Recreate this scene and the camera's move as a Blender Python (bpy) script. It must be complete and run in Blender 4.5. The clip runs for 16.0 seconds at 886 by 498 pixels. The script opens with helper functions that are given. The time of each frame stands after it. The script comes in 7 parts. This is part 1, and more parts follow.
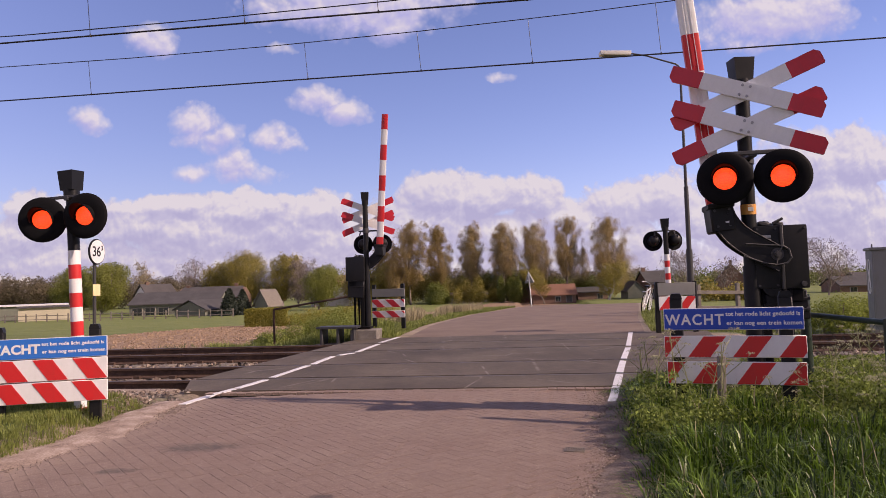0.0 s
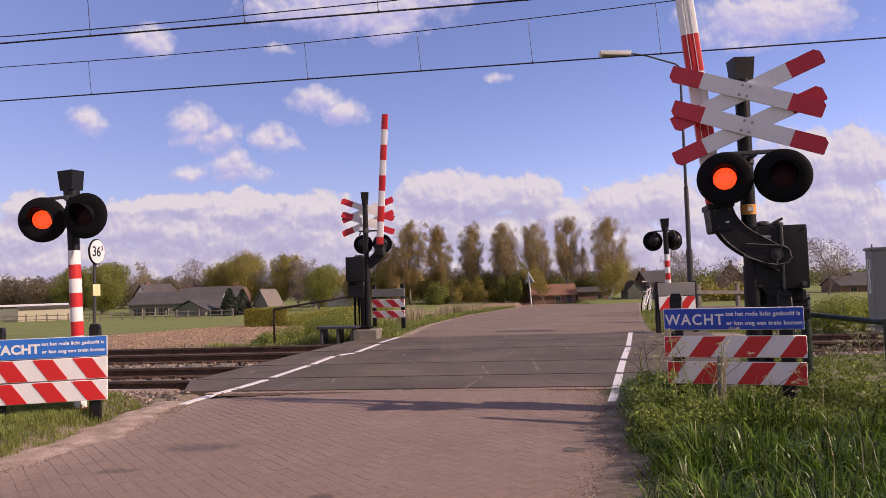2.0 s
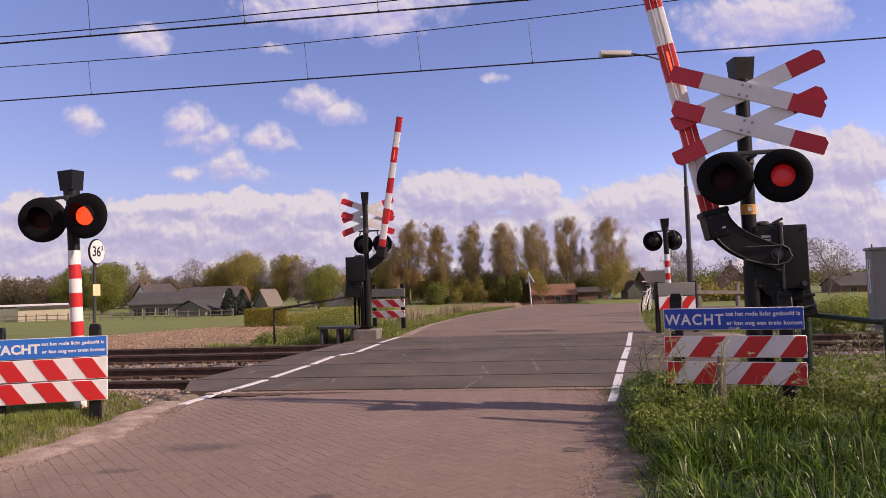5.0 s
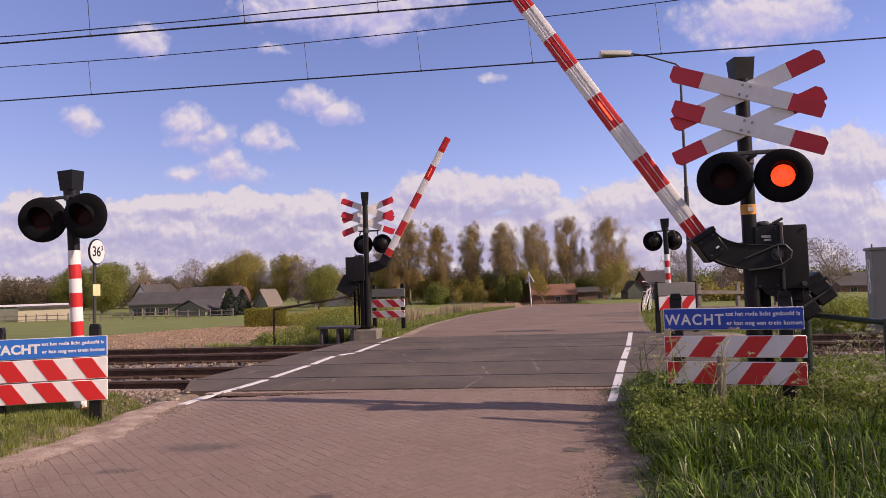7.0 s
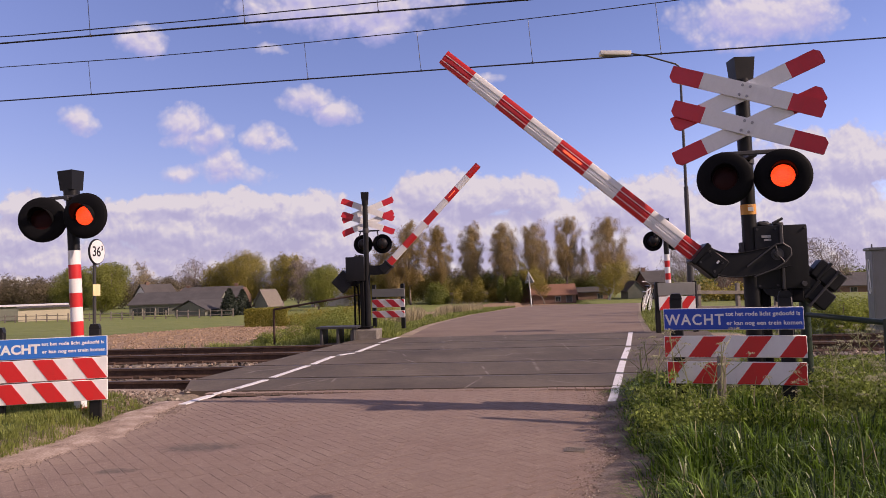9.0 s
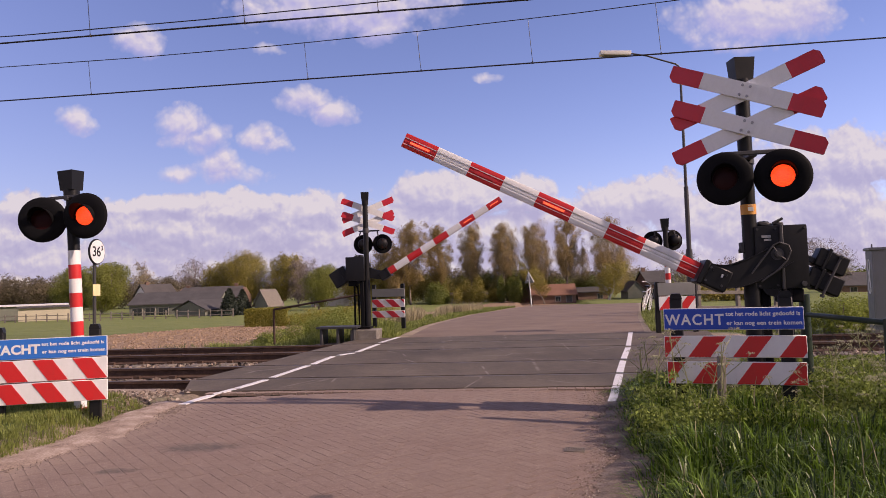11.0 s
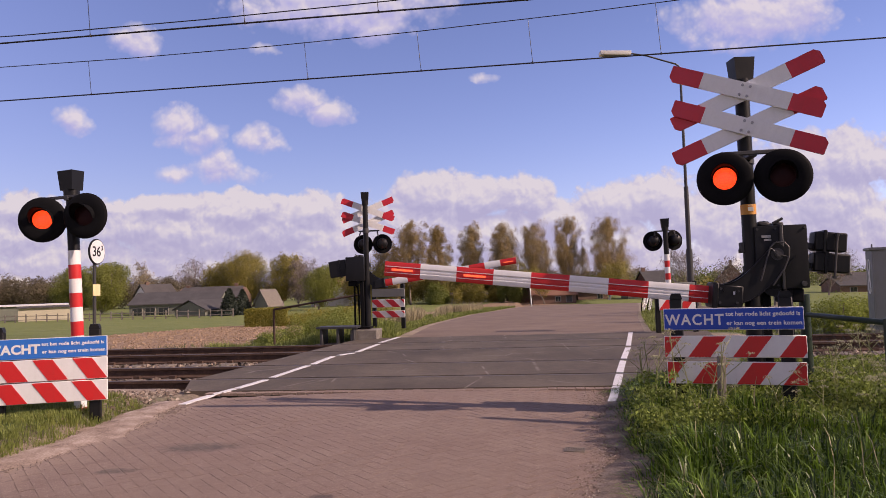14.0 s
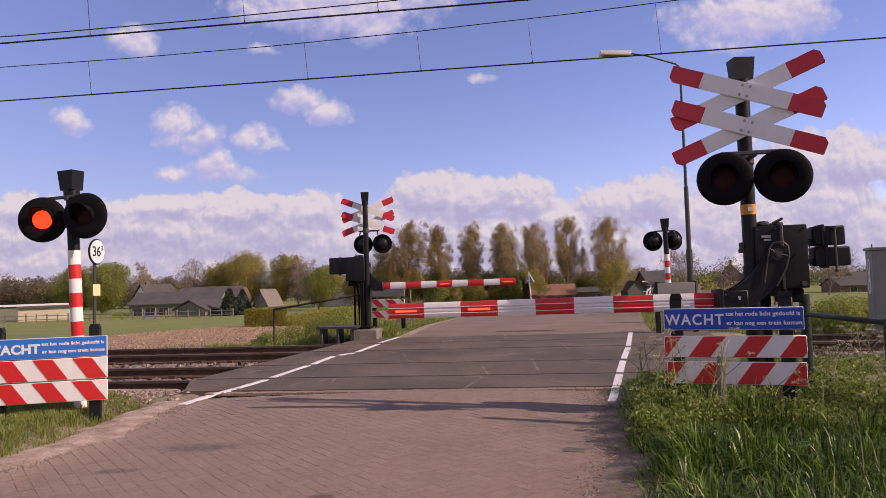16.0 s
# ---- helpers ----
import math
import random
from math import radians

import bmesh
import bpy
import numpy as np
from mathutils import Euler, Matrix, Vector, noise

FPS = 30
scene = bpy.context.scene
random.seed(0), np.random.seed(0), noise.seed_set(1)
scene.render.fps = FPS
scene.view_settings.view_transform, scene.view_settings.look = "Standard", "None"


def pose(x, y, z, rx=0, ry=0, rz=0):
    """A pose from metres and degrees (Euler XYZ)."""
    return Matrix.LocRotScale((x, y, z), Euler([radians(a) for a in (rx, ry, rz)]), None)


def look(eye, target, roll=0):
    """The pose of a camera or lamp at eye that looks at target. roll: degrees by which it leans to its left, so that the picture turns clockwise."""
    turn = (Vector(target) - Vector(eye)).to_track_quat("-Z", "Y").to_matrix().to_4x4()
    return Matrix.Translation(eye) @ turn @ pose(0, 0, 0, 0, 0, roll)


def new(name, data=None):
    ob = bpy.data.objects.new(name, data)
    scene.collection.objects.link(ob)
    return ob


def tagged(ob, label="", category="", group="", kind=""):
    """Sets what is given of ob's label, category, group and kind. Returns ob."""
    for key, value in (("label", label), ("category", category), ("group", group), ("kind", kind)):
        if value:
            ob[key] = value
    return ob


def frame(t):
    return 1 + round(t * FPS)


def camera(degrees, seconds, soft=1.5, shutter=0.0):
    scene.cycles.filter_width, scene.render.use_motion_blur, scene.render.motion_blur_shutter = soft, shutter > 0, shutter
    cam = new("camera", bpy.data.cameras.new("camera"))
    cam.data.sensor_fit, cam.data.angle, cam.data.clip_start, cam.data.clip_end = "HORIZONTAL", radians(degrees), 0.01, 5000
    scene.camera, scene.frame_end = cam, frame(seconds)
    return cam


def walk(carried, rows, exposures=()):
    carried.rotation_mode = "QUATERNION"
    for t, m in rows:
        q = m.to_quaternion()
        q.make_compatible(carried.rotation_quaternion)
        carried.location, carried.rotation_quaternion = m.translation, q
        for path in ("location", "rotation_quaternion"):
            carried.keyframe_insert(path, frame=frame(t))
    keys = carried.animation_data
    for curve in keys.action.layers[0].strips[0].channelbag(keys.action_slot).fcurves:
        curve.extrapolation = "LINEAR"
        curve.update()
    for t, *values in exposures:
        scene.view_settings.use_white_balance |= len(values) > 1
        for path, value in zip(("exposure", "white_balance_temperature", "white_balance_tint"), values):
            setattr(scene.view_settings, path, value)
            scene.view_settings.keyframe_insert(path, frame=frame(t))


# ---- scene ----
# ---- camera ----
EYE = (0.0, 0.0, 1.2105)
cam = camera(65.49, 16.0, soft=0.85)
CAM_POSE = look(EYE, (0.0, 10.0, 1.2105 + 0.4987), roll=-1.857)
walk(cam, [(0.0, CAM_POSE), (16.0, CAM_POSE)], exposures=[(0.0, -0.08, 6300, 51), (16.0, -0.12, 6300, 51)])

# ---- world and sun ----
SUN_DIR = Vector((0.94, -0.345, 0.637)).normalized()
world = bpy.data.worlds.new("sky")
scene.world = world
world.use_nodes = True
_nt = world.node_tree
_sky = _nt.nodes.new("ShaderNodeTexSky")
_sky.sky_type = 'NISHITA'
_sky.sun_disc = False
_sky.sun_elevation = math.asin(SUN_DIR.z)
_sky.sun_rotation = -math.atan2(SUN_DIR.x, SUN_DIR.y)
_sky.altitude = 0.0
_sky.air_density = 1.0
_sky.dust_density = 0.6
_sky.ozone_density = 3.0
_bg = _nt.nodes["Background"]
_bg.inputs["Strength"].default_value = 0.14
# broken cloud over the rest of the sky, as the bank ahead implies
_dir = _nt.nodes.new("ShaderNodeTexCoord").outputs["Generated"]
_puff = _nt.nodes.new("ShaderNodeTexNoise")
_puff.inputs["Scale"].default_value, _puff.inputs["Detail"].default_value = 2.2, 6.0
_nt.links.new(_dir, _puff.inputs["Vector"])
_sep = _nt.nodes.new("ShaderNodeSeparateXYZ")
_nt.links.new(_dir, _sep.inputs[0])
_cover = _nt.nodes.new("ShaderNodeMapRange")
_cover.inputs["From Min"].default_value, _cover.inputs["From Max"].default_value = 0.40, 0.56
_nt.links.new(_puff.outputs["Fac"], _cover.inputs["Value"])
_behind = _nt.nodes.new("ShaderNodeMapRange")
_behind.inputs["From Min"].default_value, _behind.inputs["From Max"].default_value = 0.55, 0.25
_nt.links.new(_sep.outputs[1], _behind.inputs["Value"])
_both = _nt.nodes.new("ShaderNodeMath")
_both.operation = 'MULTIPLY'
_nt.links.new(_cover.outputs[0], _both.inputs[0])
_nt.links.new(_behind.outputs[0], _both.inputs[1])
_blend = _nt.nodes.new("ShaderNodeMix")
_blend.data_type = 'RGBA'
# grey of the unseen cloud, added to take blue out of the sky's light
_blend.inputs[7].default_value = (2.6, 2.5, 2.3, 1)
_nt.links.new(_both.outputs[0], _blend.inputs["Factor"])
_nt.links.new(_sky.outputs[0], _blend.inputs[6])
_nt.links.new(_blend.outputs[2], _bg.inputs["Color"])
sun_data = bpy.data.lights.new("sun", 'SUN')
sun_data.energy = 4.8
sun_data.angle = radians(0.53)
sun_data.color = (1.0, 0.92, 0.60)
sun = new("sun", sun_data)
sun.matrix_world = look(SUN_DIR * 50, (0, 0, 0))

# ---- layout ----
TRACK_TURN = -0.12557
TE = Vector((math.cos(TRACK_TURN), math.sin(TRACK_TURN), 0))      # along the rails
TN = Vector((-math.sin(TRACK_TURN), math.cos(TRACK_TURN), 0))     # across the rails, away from the camera
NEAR_TRACK, FAR_TRACK, GAUGE = 9.734, 13.351, 1.505


def on_track(s, o, z=0.0):
    return TE * s + TN * o + Vector((0, 0, z))


def clamp(v, lo, hi):
    return max(lo, min(hi, v))


def smooth(a, b, v):
    t = clamp((v - a) / (b - a), 0.0, 1.0)
    return t * t * (3 - 2 * t)


# ---- mesh helpers ----
def mesh_object(name, bm, material, parent=None, label="", smooth_shade=False):
    me = bpy.data.meshes.new(name)
    bm.normal_update()
    bm.to_mesh(me)
    bm.free()
    for m in (material if isinstance(material, (list, tuple)) else [material]):
        me.materials.append(m)
    if smooth_shade:
        me.polygons.foreach_set("use_smooth", [True] * len(me.polygons))
        me.set_sharp_from_angle(angle=radians(38))
    ob = new(name, me)
    if parent:
        ob.parent = parent
    if label:
        ob["label"] = label
    return ob


def part(name, bm, material, parent, label=""):
    return mesh_object(name, bm, material, parent, label, True)


def shared(name, me, parent, m=None):
    ob = new(name, me)
    ob.parent = parent
    if m is not None:
        ob.matrix_basis = m
    return ob


def raw_mesh(name, verts, faces, material, mats=None):
    me = bpy.data.meshes.new(name)
    me.from_pydata(verts, [], faces)
    for m in (material if isinstance(material, (list, tuple)) else [material]):
        me.materials.append(m)
    if mats is not None:
        me.polygons.foreach_set("material_index", mats)
    me.update()
    return me


def base(name, m, label, category, group="", kind=""):
    ob = new(name)
    ob.matrix_basis = m
    ob.empty_display_size = 0.2
    return tagged(ob, label, category, group, kind)


def box(bm, size, at=(0, 0, 0), turn=(0, 0, 0), bevel=0.0, mat=0, segments=1):
    m = pose(at[0], at[1], at[2], *turn) @ Matrix.Diagonal((size[0], size[1], size[2], 1))
    got = bmesh.ops.create_cube(bm, size=1.0, matrix=m)
    faces = {f for v in got["verts"] for f in v.link_faces}
    if bevel > 0:
        edges = {e for f in faces for e in f.edges}
        res = bmesh.ops.bevel(bm, geom=list(edges), offset=bevel, segments=segments, affect='EDGES', profile=0.7)
        faces |= set(res["faces"])
    for f in faces:
        if f.is_valid:
            f.material_index = mat
    return faces


def rod(bm, a, b, r0, r1=None, seg=12, mat=0, caps=True):
    a, b = Vector(a), Vector(b)
    r1 = r0 if r1 is None else r1
    q = (b - a).to_track_quat('Z', 'Y').to_matrix()
    rings = []
    for p, r in ((a, r0), (b, r1)):
        rings.append([bm.verts.new(p + q @ Vector((math.cos(2 * math.pi * i / seg) * r, math.sin(2 * math.pi * i / seg) * r, 0))) for i in range(seg)])
    out = []
    for i in range(seg):
        j = (i + 1) % seg
        out.append(bm.faces.new((rings[0][i], rings[0][j], rings[1][j], rings[1][i])))
    if caps:
        out.append(bm.faces.new(list(reversed(rings[0]))))
        out.append(bm.faces.new(rings[1]))
    for f in out:
        f.material_index = mat
    return out


def tube(bm, points, r, seg=8, mat=0):
    for a, b in zip(points[:-1], points[1:]):
        rod(bm, a, b, r, r, seg, mat)


def plate(bm, outline, thick, to=None, mat=0):
    """A flat plate: outline in the xz plane, thickness along y, then moved by the matrix."""
    to = to or Matrix.Identity(4)
    f0 = [bm.verts.new(to @ Vector((x, -thick / 2, z))) for x, z in outline]
    f1 = [bm.verts.new(to @ Vector((x, thick / 2, z))) for x, z in outline]
    fs = [bm.faces.new(f0), bm.faces.new(list(reversed(f1)))]
    n = len(outline)
    for i in range(n):
        j = (i + 1) % n
        fs.append(bm.faces.new((f0[j], f0[i], f1[i], f1[j])))
    for f in fs:
        f.material_index = mat
    return fs


def lathe(bm, profile, axis_to=None, seg=32, mat=0):
    """Turn a profile of (radius, height) round z."""
    to = axis_to or Matrix.Identity(4)
    rings = []
    for r, h in profile:
        if r < 1e-6:
            rings.append([bm.verts.new(to @ Vector((0, 0, h)))])
        else:
            rings.append([bm.verts.new(to @ Vector((math.cos(2 * math.pi * i / seg) * r, math.sin(2 * math.pi * i / seg) * r, h))) for i in range(seg)])
    for a, b in zip(rings[:-1], rings[1:]):
        for i in range(seg):
            j = (i + 1) % seg
            if len(a) == 1:
                f = bm.faces.new((a[0], b[j], b[i])) if len(b) > 1 else None
            elif len(b) == 1:
                f = bm.faces.new((a[i], a[j], b[0]))
            else:
                f = bm.faces.new((a[i], a[j], b[j], b[i]))
            if f:
                f.material_index = mat


# ---- materials ----
class Nodes:
    """Short hand for one material's node tree."""

    def __init__(self, name):
        self.m = bpy.data.materials.new(name)
        self.m.use_nodes = True
        self.t = self.m.node_tree
        self.b = self.t.nodes["Principled BSDF"]
        self.co = self.t.nodes.new("ShaderNodeTexCoord").outputs["Object"]
        self.world_co = self.t.nodes.new("ShaderNodeNewGeometry").outputs["Position"]

    def link(self, a, b):
        self.t.links.new(a, b)

    def noise(self, scale, detail=4.0, rough=0.55, co=None, stretch=None, out="Fac"):
        n = self.t.nodes.new("ShaderNodeTexNoise")
        n.inputs["Scale"].default_value = scale
        n.inputs["Detail"].default_value = detail
        n.inputs["Roughness"].default_value = rough
        src = co or self.co
        if stretch:
            mp = self.t.nodes.new("ShaderNodeMapping")
            mp.inputs["Scale"].default_value = stretch
            self.link(src, mp.inputs["Vector"])
            src = mp.outputs[0]
        self.link(src, n.inputs["Vector"])
        return n.outputs[out]

    def ramp(self, fac, stops):
        r = self.t.nodes.new("ShaderNodeValToRGB")
        els = r.color_ramp.elements
        while len(els) < len(stops):
            els.new(0.5)
        for e, (p, c) in zip(els, stops):
            e.position = p
            e.color = (*c, 1) if len(c) == 3 else c
        self.link(fac, r.inputs["Fac"])
        return r.outputs["Color"]

    def grey(self, fac, a, b, lo=0.0, hi=1.0):
        r = self.t.nodes.new("ShaderNodeMapRange")
        r.inputs["From Min"].default_value, r.inputs["From Max"].default_value = a, b
        r.inputs["To Min"].default_value, r.inputs["To Max"].default_value = lo, hi
        self.link(fac, r.inputs["Value"])
        return r.outputs[0]

    def math(self, op, a, b=None, clampit=False):
        n = self.t.nodes.new("ShaderNodeMath")
        n.operation = op
        n.use_clamp = clampit
        for i, v in enumerate((a, b)):
            if v is None:
                continue
            if isinstance(v, (int, float)):
                n.inputs[i].default_value = v
            else:
                self.link(v, n.inputs[i])
        return n.outputs[0]

    def mix(self, fac, a, b, mode='MIX'):
        n = self.t.nodes.new("ShaderNodeMix")
        n.data_type = 'RGBA'
        n.blend_type = mode
        for sock, v in ((n.inputs["Factor"], fac), (n.inputs[6], a), (n.inputs[7], b)):
            if isinstance(v, (int, float)):
                sock.default_value = v
            elif isinstance(v, tuple):
                sock.default_value = (*v, 1)
            else:
                self.link(v, sock)
        return n.outputs[2]

    def color(self, c):
        if isinstance(c, tuple):
            self.b.inputs["Base Color"].default_value = (*c, 1)
        else:
            self.link(c, self.b.inputs["Base Color"])

    def rough(self, v):
        if isinstance(v, (int, float)):
            self.b.inputs["Roughness"].default_value = v
        else:
            self.link(v, self.b.inputs["Roughness"])

    def bump(self, h, strength=0.3, dist=0.01):
        n = self.t.nodes.new("ShaderNodeBump")
        n.inputs["Strength"].default_value = strength
        n.inputs["Distance"].default_value = dist
        self.link(h, n.inputs["Height"])
        self.link(n.outputs[0], self.b.inputs["Normal"])

    def island(self):
        return self.t.nodes.new("ShaderNodeNewGeometry").outputs["Random Per Island"]

    def piece(self):
        return self.t.nodes.new("ShaderNodeObjectInfo").outputs["Random"]


def painted(name, col, dirt=(0.10, 0.09, 0.075), rough=0.45, wear=0.25, metal=0.0, grain=60.0, gloss=0.5):
    """Paint or powder coat with dust, streaks and fine grain."""
    n = Nodes(name)
    big = n.noise(3.0, 5)
    streak = n.noise(6.0, 4, stretch=(4.0, 4.0, 0.7))
    fine = n.noise(grain, 3)
    f = n.math('MULTIPLY', n.grey(big, 0.35, 0.75), n.grey(streak, 0.35, 0.7))
    c = n.mix(n.math('MULTIPLY', f, wear), col, dirt)
    c = n.mix(n.grey(fine, 0.3, 0.7, 0.0, 0.12), c, tuple(min(1, v * 1.35 + 0.01) for v in col))
    n.color(c)
    n.rough(n.grey(big, 0.3, 0.7, rough - 0.08, rough + 0.15))
    n.b.inputs["Metallic"].default_value = metal
    n.b.inputs["Specular IOR Level"].default_value = gloss
    n.bump(fine, 0.08, 0.002)
    return n.m


def speckled(name, stops, scale=8.0, fine=90.0, rough=0.9, bump=0.5, dist=0.01, world_space=True):
    """Mineral surface: colours by two noises, with relief."""
    n = Nodes(name)
    co = n.world_co if world_space else n.co
    a = n.noise(scale, 6, 0.6, co=co)
    b = n.noise(fine, 3, 0.6, co=co)
    n.color(n.ramp(n.math('ADD', n.math('MULTIPLY', a, 0.55), n.math('MULTIPLY', b, 0.45)), stops))
    n.rough(rough)
    n.bump(b, bump, dist)
    return n.m


def glowing(name, col, strength, rough=0.3):
    n = Nodes(name)
    n.color(tuple(v * 0.5 for v in col))
    n.rough(rough)
    cell = n.noise(85.0, 3, 0.7)
    n.b.inputs["Emission Strength"].default_value = strength
    n.link(n.mix(n.grey(cell, 0.40, 0.62, 0.0, 0.75), (col[0], col[1] * 1.25, col[2] * 1.25), tuple(v * 0.36 for v in col)), n.b.inputs["Emission Color"])
    return n.m


def leafy(name, dark, light, rough=0.6, through_light=0.38, skew=1.0):
    n = Nodes(name)
    c = n.mix(n.math('POWER', n.island(), skew), dark, light)
    c = n.mix(n.grey(n.noise(0.35, 3, co=n.world_co), 0.35, 0.65, 0.0, 0.22), c, tuple(v * 0.7 for v in dark))
    n.color(c)
    n.rough(rough)
    tr = n.t.nodes.new("ShaderNodeBsdfTranslucent")
    n.link(c, tr.inputs["Color"])
    mx = n.t.nodes.new("ShaderNodeMixShader")
    mx.inputs[0].default_value = through_light
    n.link(n.b.outputs[0], mx.inputs[1])
    n.link(tr.outputs[0], mx.inputs[2])
    n.link(mx.outputs[0], n.t.nodes["Material Output"].inputs["Surface"])
    return n.m


BLACK = painted("black_paint", (0.009, 0.009, 0.010), (0.04, 0.038, 0.035), 0.42, 0.3, gloss=0.25)
BLACK_MATT = painted("matt_black_paint", (0.006, 0.006, 0.007), (0.02, 0.019, 0.018), 0.7, 0.2, gloss=0.10)
RED = painted("red_paint", (0.62, 0.022, 0.016), (0.28, 0.06, 0.05), 0.38, 0.25)
SIGN_RED = painted("red_sign_film", (0.60, 0.022, 0.032), (0.18, 0.05, 0.05), 0.4, 0.25)
WHITE = painted("white_paint", (0.78, 0.78, 0.76), (0.42, 0.40, 0.35), 0.4, 0.3)
BLUE = painted("blue_sign_film", (0.009, 0.062, 0.44), (0.03, 0.07, 0.32), 0.35, 0.25)
# the left board's blue, stronger and greener than BLUE
BLUE_CYAN = painted("cyan_blue_film", (0.014, 0.165, 0.60), (0.06, 0.16, 0.42), 0.4, 0.3)
ORANGE = painted("orange_label", (0.75, 0.33, 0.05), (0.4, 0.25, 0.1), 0.5, 0.3)
STEEL = painted("galvanised_steel", (0.36, 0.36, 0.36), (0.2, 0.18, 0.16), 0.45, 0.5, 0.6)
GREY_PAINT = painted("grey_cabinet_paint", (0.21, 0.215, 0.20), (0.16, 0.15, 0.13), 0.55, 0.5)
DARK_STEEL = painted("dark_weathered_steel", (0.045, 0.045, 0.046), (0.12, 0.10, 0.08), 0.5, 0.5, 0.2)
CONCRETE = speckled("concrete", [(0.3, (0.12, 0.105, 0.085)), (0.5, (0.22, 0.195, 0.165)), (0.7, (0.32, 0.29, 0.25))], 5.0, 110.0)
LAMP_DARK = painted("dark_red_lens", (0.026, 0.003, 0.003), (0.02, 0.01, 0.01), 0.5, 0.2, gloss=0.15)
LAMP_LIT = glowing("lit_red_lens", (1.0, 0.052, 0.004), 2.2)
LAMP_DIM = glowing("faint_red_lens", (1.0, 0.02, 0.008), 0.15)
ARM_LAMP = glowing("lit_orange_arm_lamp", (1.0, 0.13, 0.03), 1.5)


# ---- ground, road and tracks ----
ROAD_L = [(-13.0, -5.0), (-6.5, 1.0), (-4.2, 3.0), (-3.45, 4.4), (-3.2, 5.2), (-3.0, 6.25), (-2.93, 7.4), (-2.93, 7.98)]
ROAD_R = [(-5.2, -5.0), (-0.6, 1.0), (0.66, 3.0), (1.03, 4.1), (1.22, 4.9), (1.42, 5.8), (1.72, 7.1), (1.95, 7.98)]
FAR_L = [(-0.95, 15.77), (-0.42, 20.5), (1.20, 28.2), (3.0, 33.2), (6.0, 42.0), (8.4, 52.0), (9.0, 75.0), (12.0, 110.0)]
FAR_R = [(4.35, 15.1), (5.95, 21.4), (7.65, 27.3), (9.3, 33.2), (11.6, 42.0), (13.6, 52.0), (17.0, 75.0), (22.0, 110.0)]


def at_y(line, y):
    if y <= line[0][1]:
        return line[0][0]
    for (x0, y0), (x1, y1) in zip(line[:-1], line[1:]):
        if y <= y1:
            return x0 + (x1 - x0) * (y - y0) / (y1 - y0)
    return line[-1][0]


def road_height(y):
    """The road's level: flat over the crossing, then down to the fields."""
    return -2.6 * smooth(33.0, 78.0, y) - 0.10 * smooth(20, 33, y)


def across(x, y):
    return TN.x * x + TN.y * y


def ground_height(x, y):
    o = across(x, y)
    if o < 8.1:
        z = -0.10 - 0.10 * smooth(7.0, 8.1, o) * (1.0 if x > 0 else 1.0 - smooth(-6.5, -4.6, x))
        if x > 0:
            z += 0.05
        else:
            z += (-0.02 - z) * smooth(7.55, 7.8, o) * smooth(-5.6, -4.2, x)
            z += 0.18 * smooth(-3.22, -3.62, x) * smooth(4.0, 6.0, y) * smooth(7.9, 7.2, o)
    elif o < 15.2:
        z = -0.24
        if x < -3.0 and o < 8.7:
            z += 0.215 * smooth(-6.5, -4.6, x) * smooth(8.75, 8.45, o)
    else:
        z = -0.24 - 0.45 * smooth(15.2, 18.0, o) - 1.6 * smooth(16.0, 95.0, o) - 0.3 * smooth(95, 200, o)
    # verges along the far road
    if y > 14.5:
        l, r = at_y(FAR_L, y), at_y(FAR_R, y)
        out = max(l - x, x - r, 0.0)
        top = road_height(y) - 0.05 - 0.02 * out - 0.22 * max(0.0, out - 2.0)
        z = max(z, top)
        if l < x < r:
            z = top
    elif y < 8.4:
        l, r = at_y(ROAD_L, y), at_y(ROAD_R, y)
        if l - 0.2 < x < r + 0.15:
            z = -0.10
    if 8.1 <= o <= 15.2 and (-5.0 + 0.2 * y - 1.6 if o > 8.75 else -3.30 - 0.4 * (o - 8.1)) < x < 6.0:
        z = min(z, -0.26)
    return z


def steps(lo, hi, near, fine):
    """Grid lines, fine near the crossing and wider towards the horizon."""
    v, out = 0.0, [near]
    d = fine
    while v < hi - near:
        v += d
        out.append(near + v)
        if v > 24:
            d *= 1.12
    v, d = 0.0, fine
    while v < near - lo:
        v += d
        out.insert(0, near - v)
        if v > 24:
            d *= 1.12
    return out


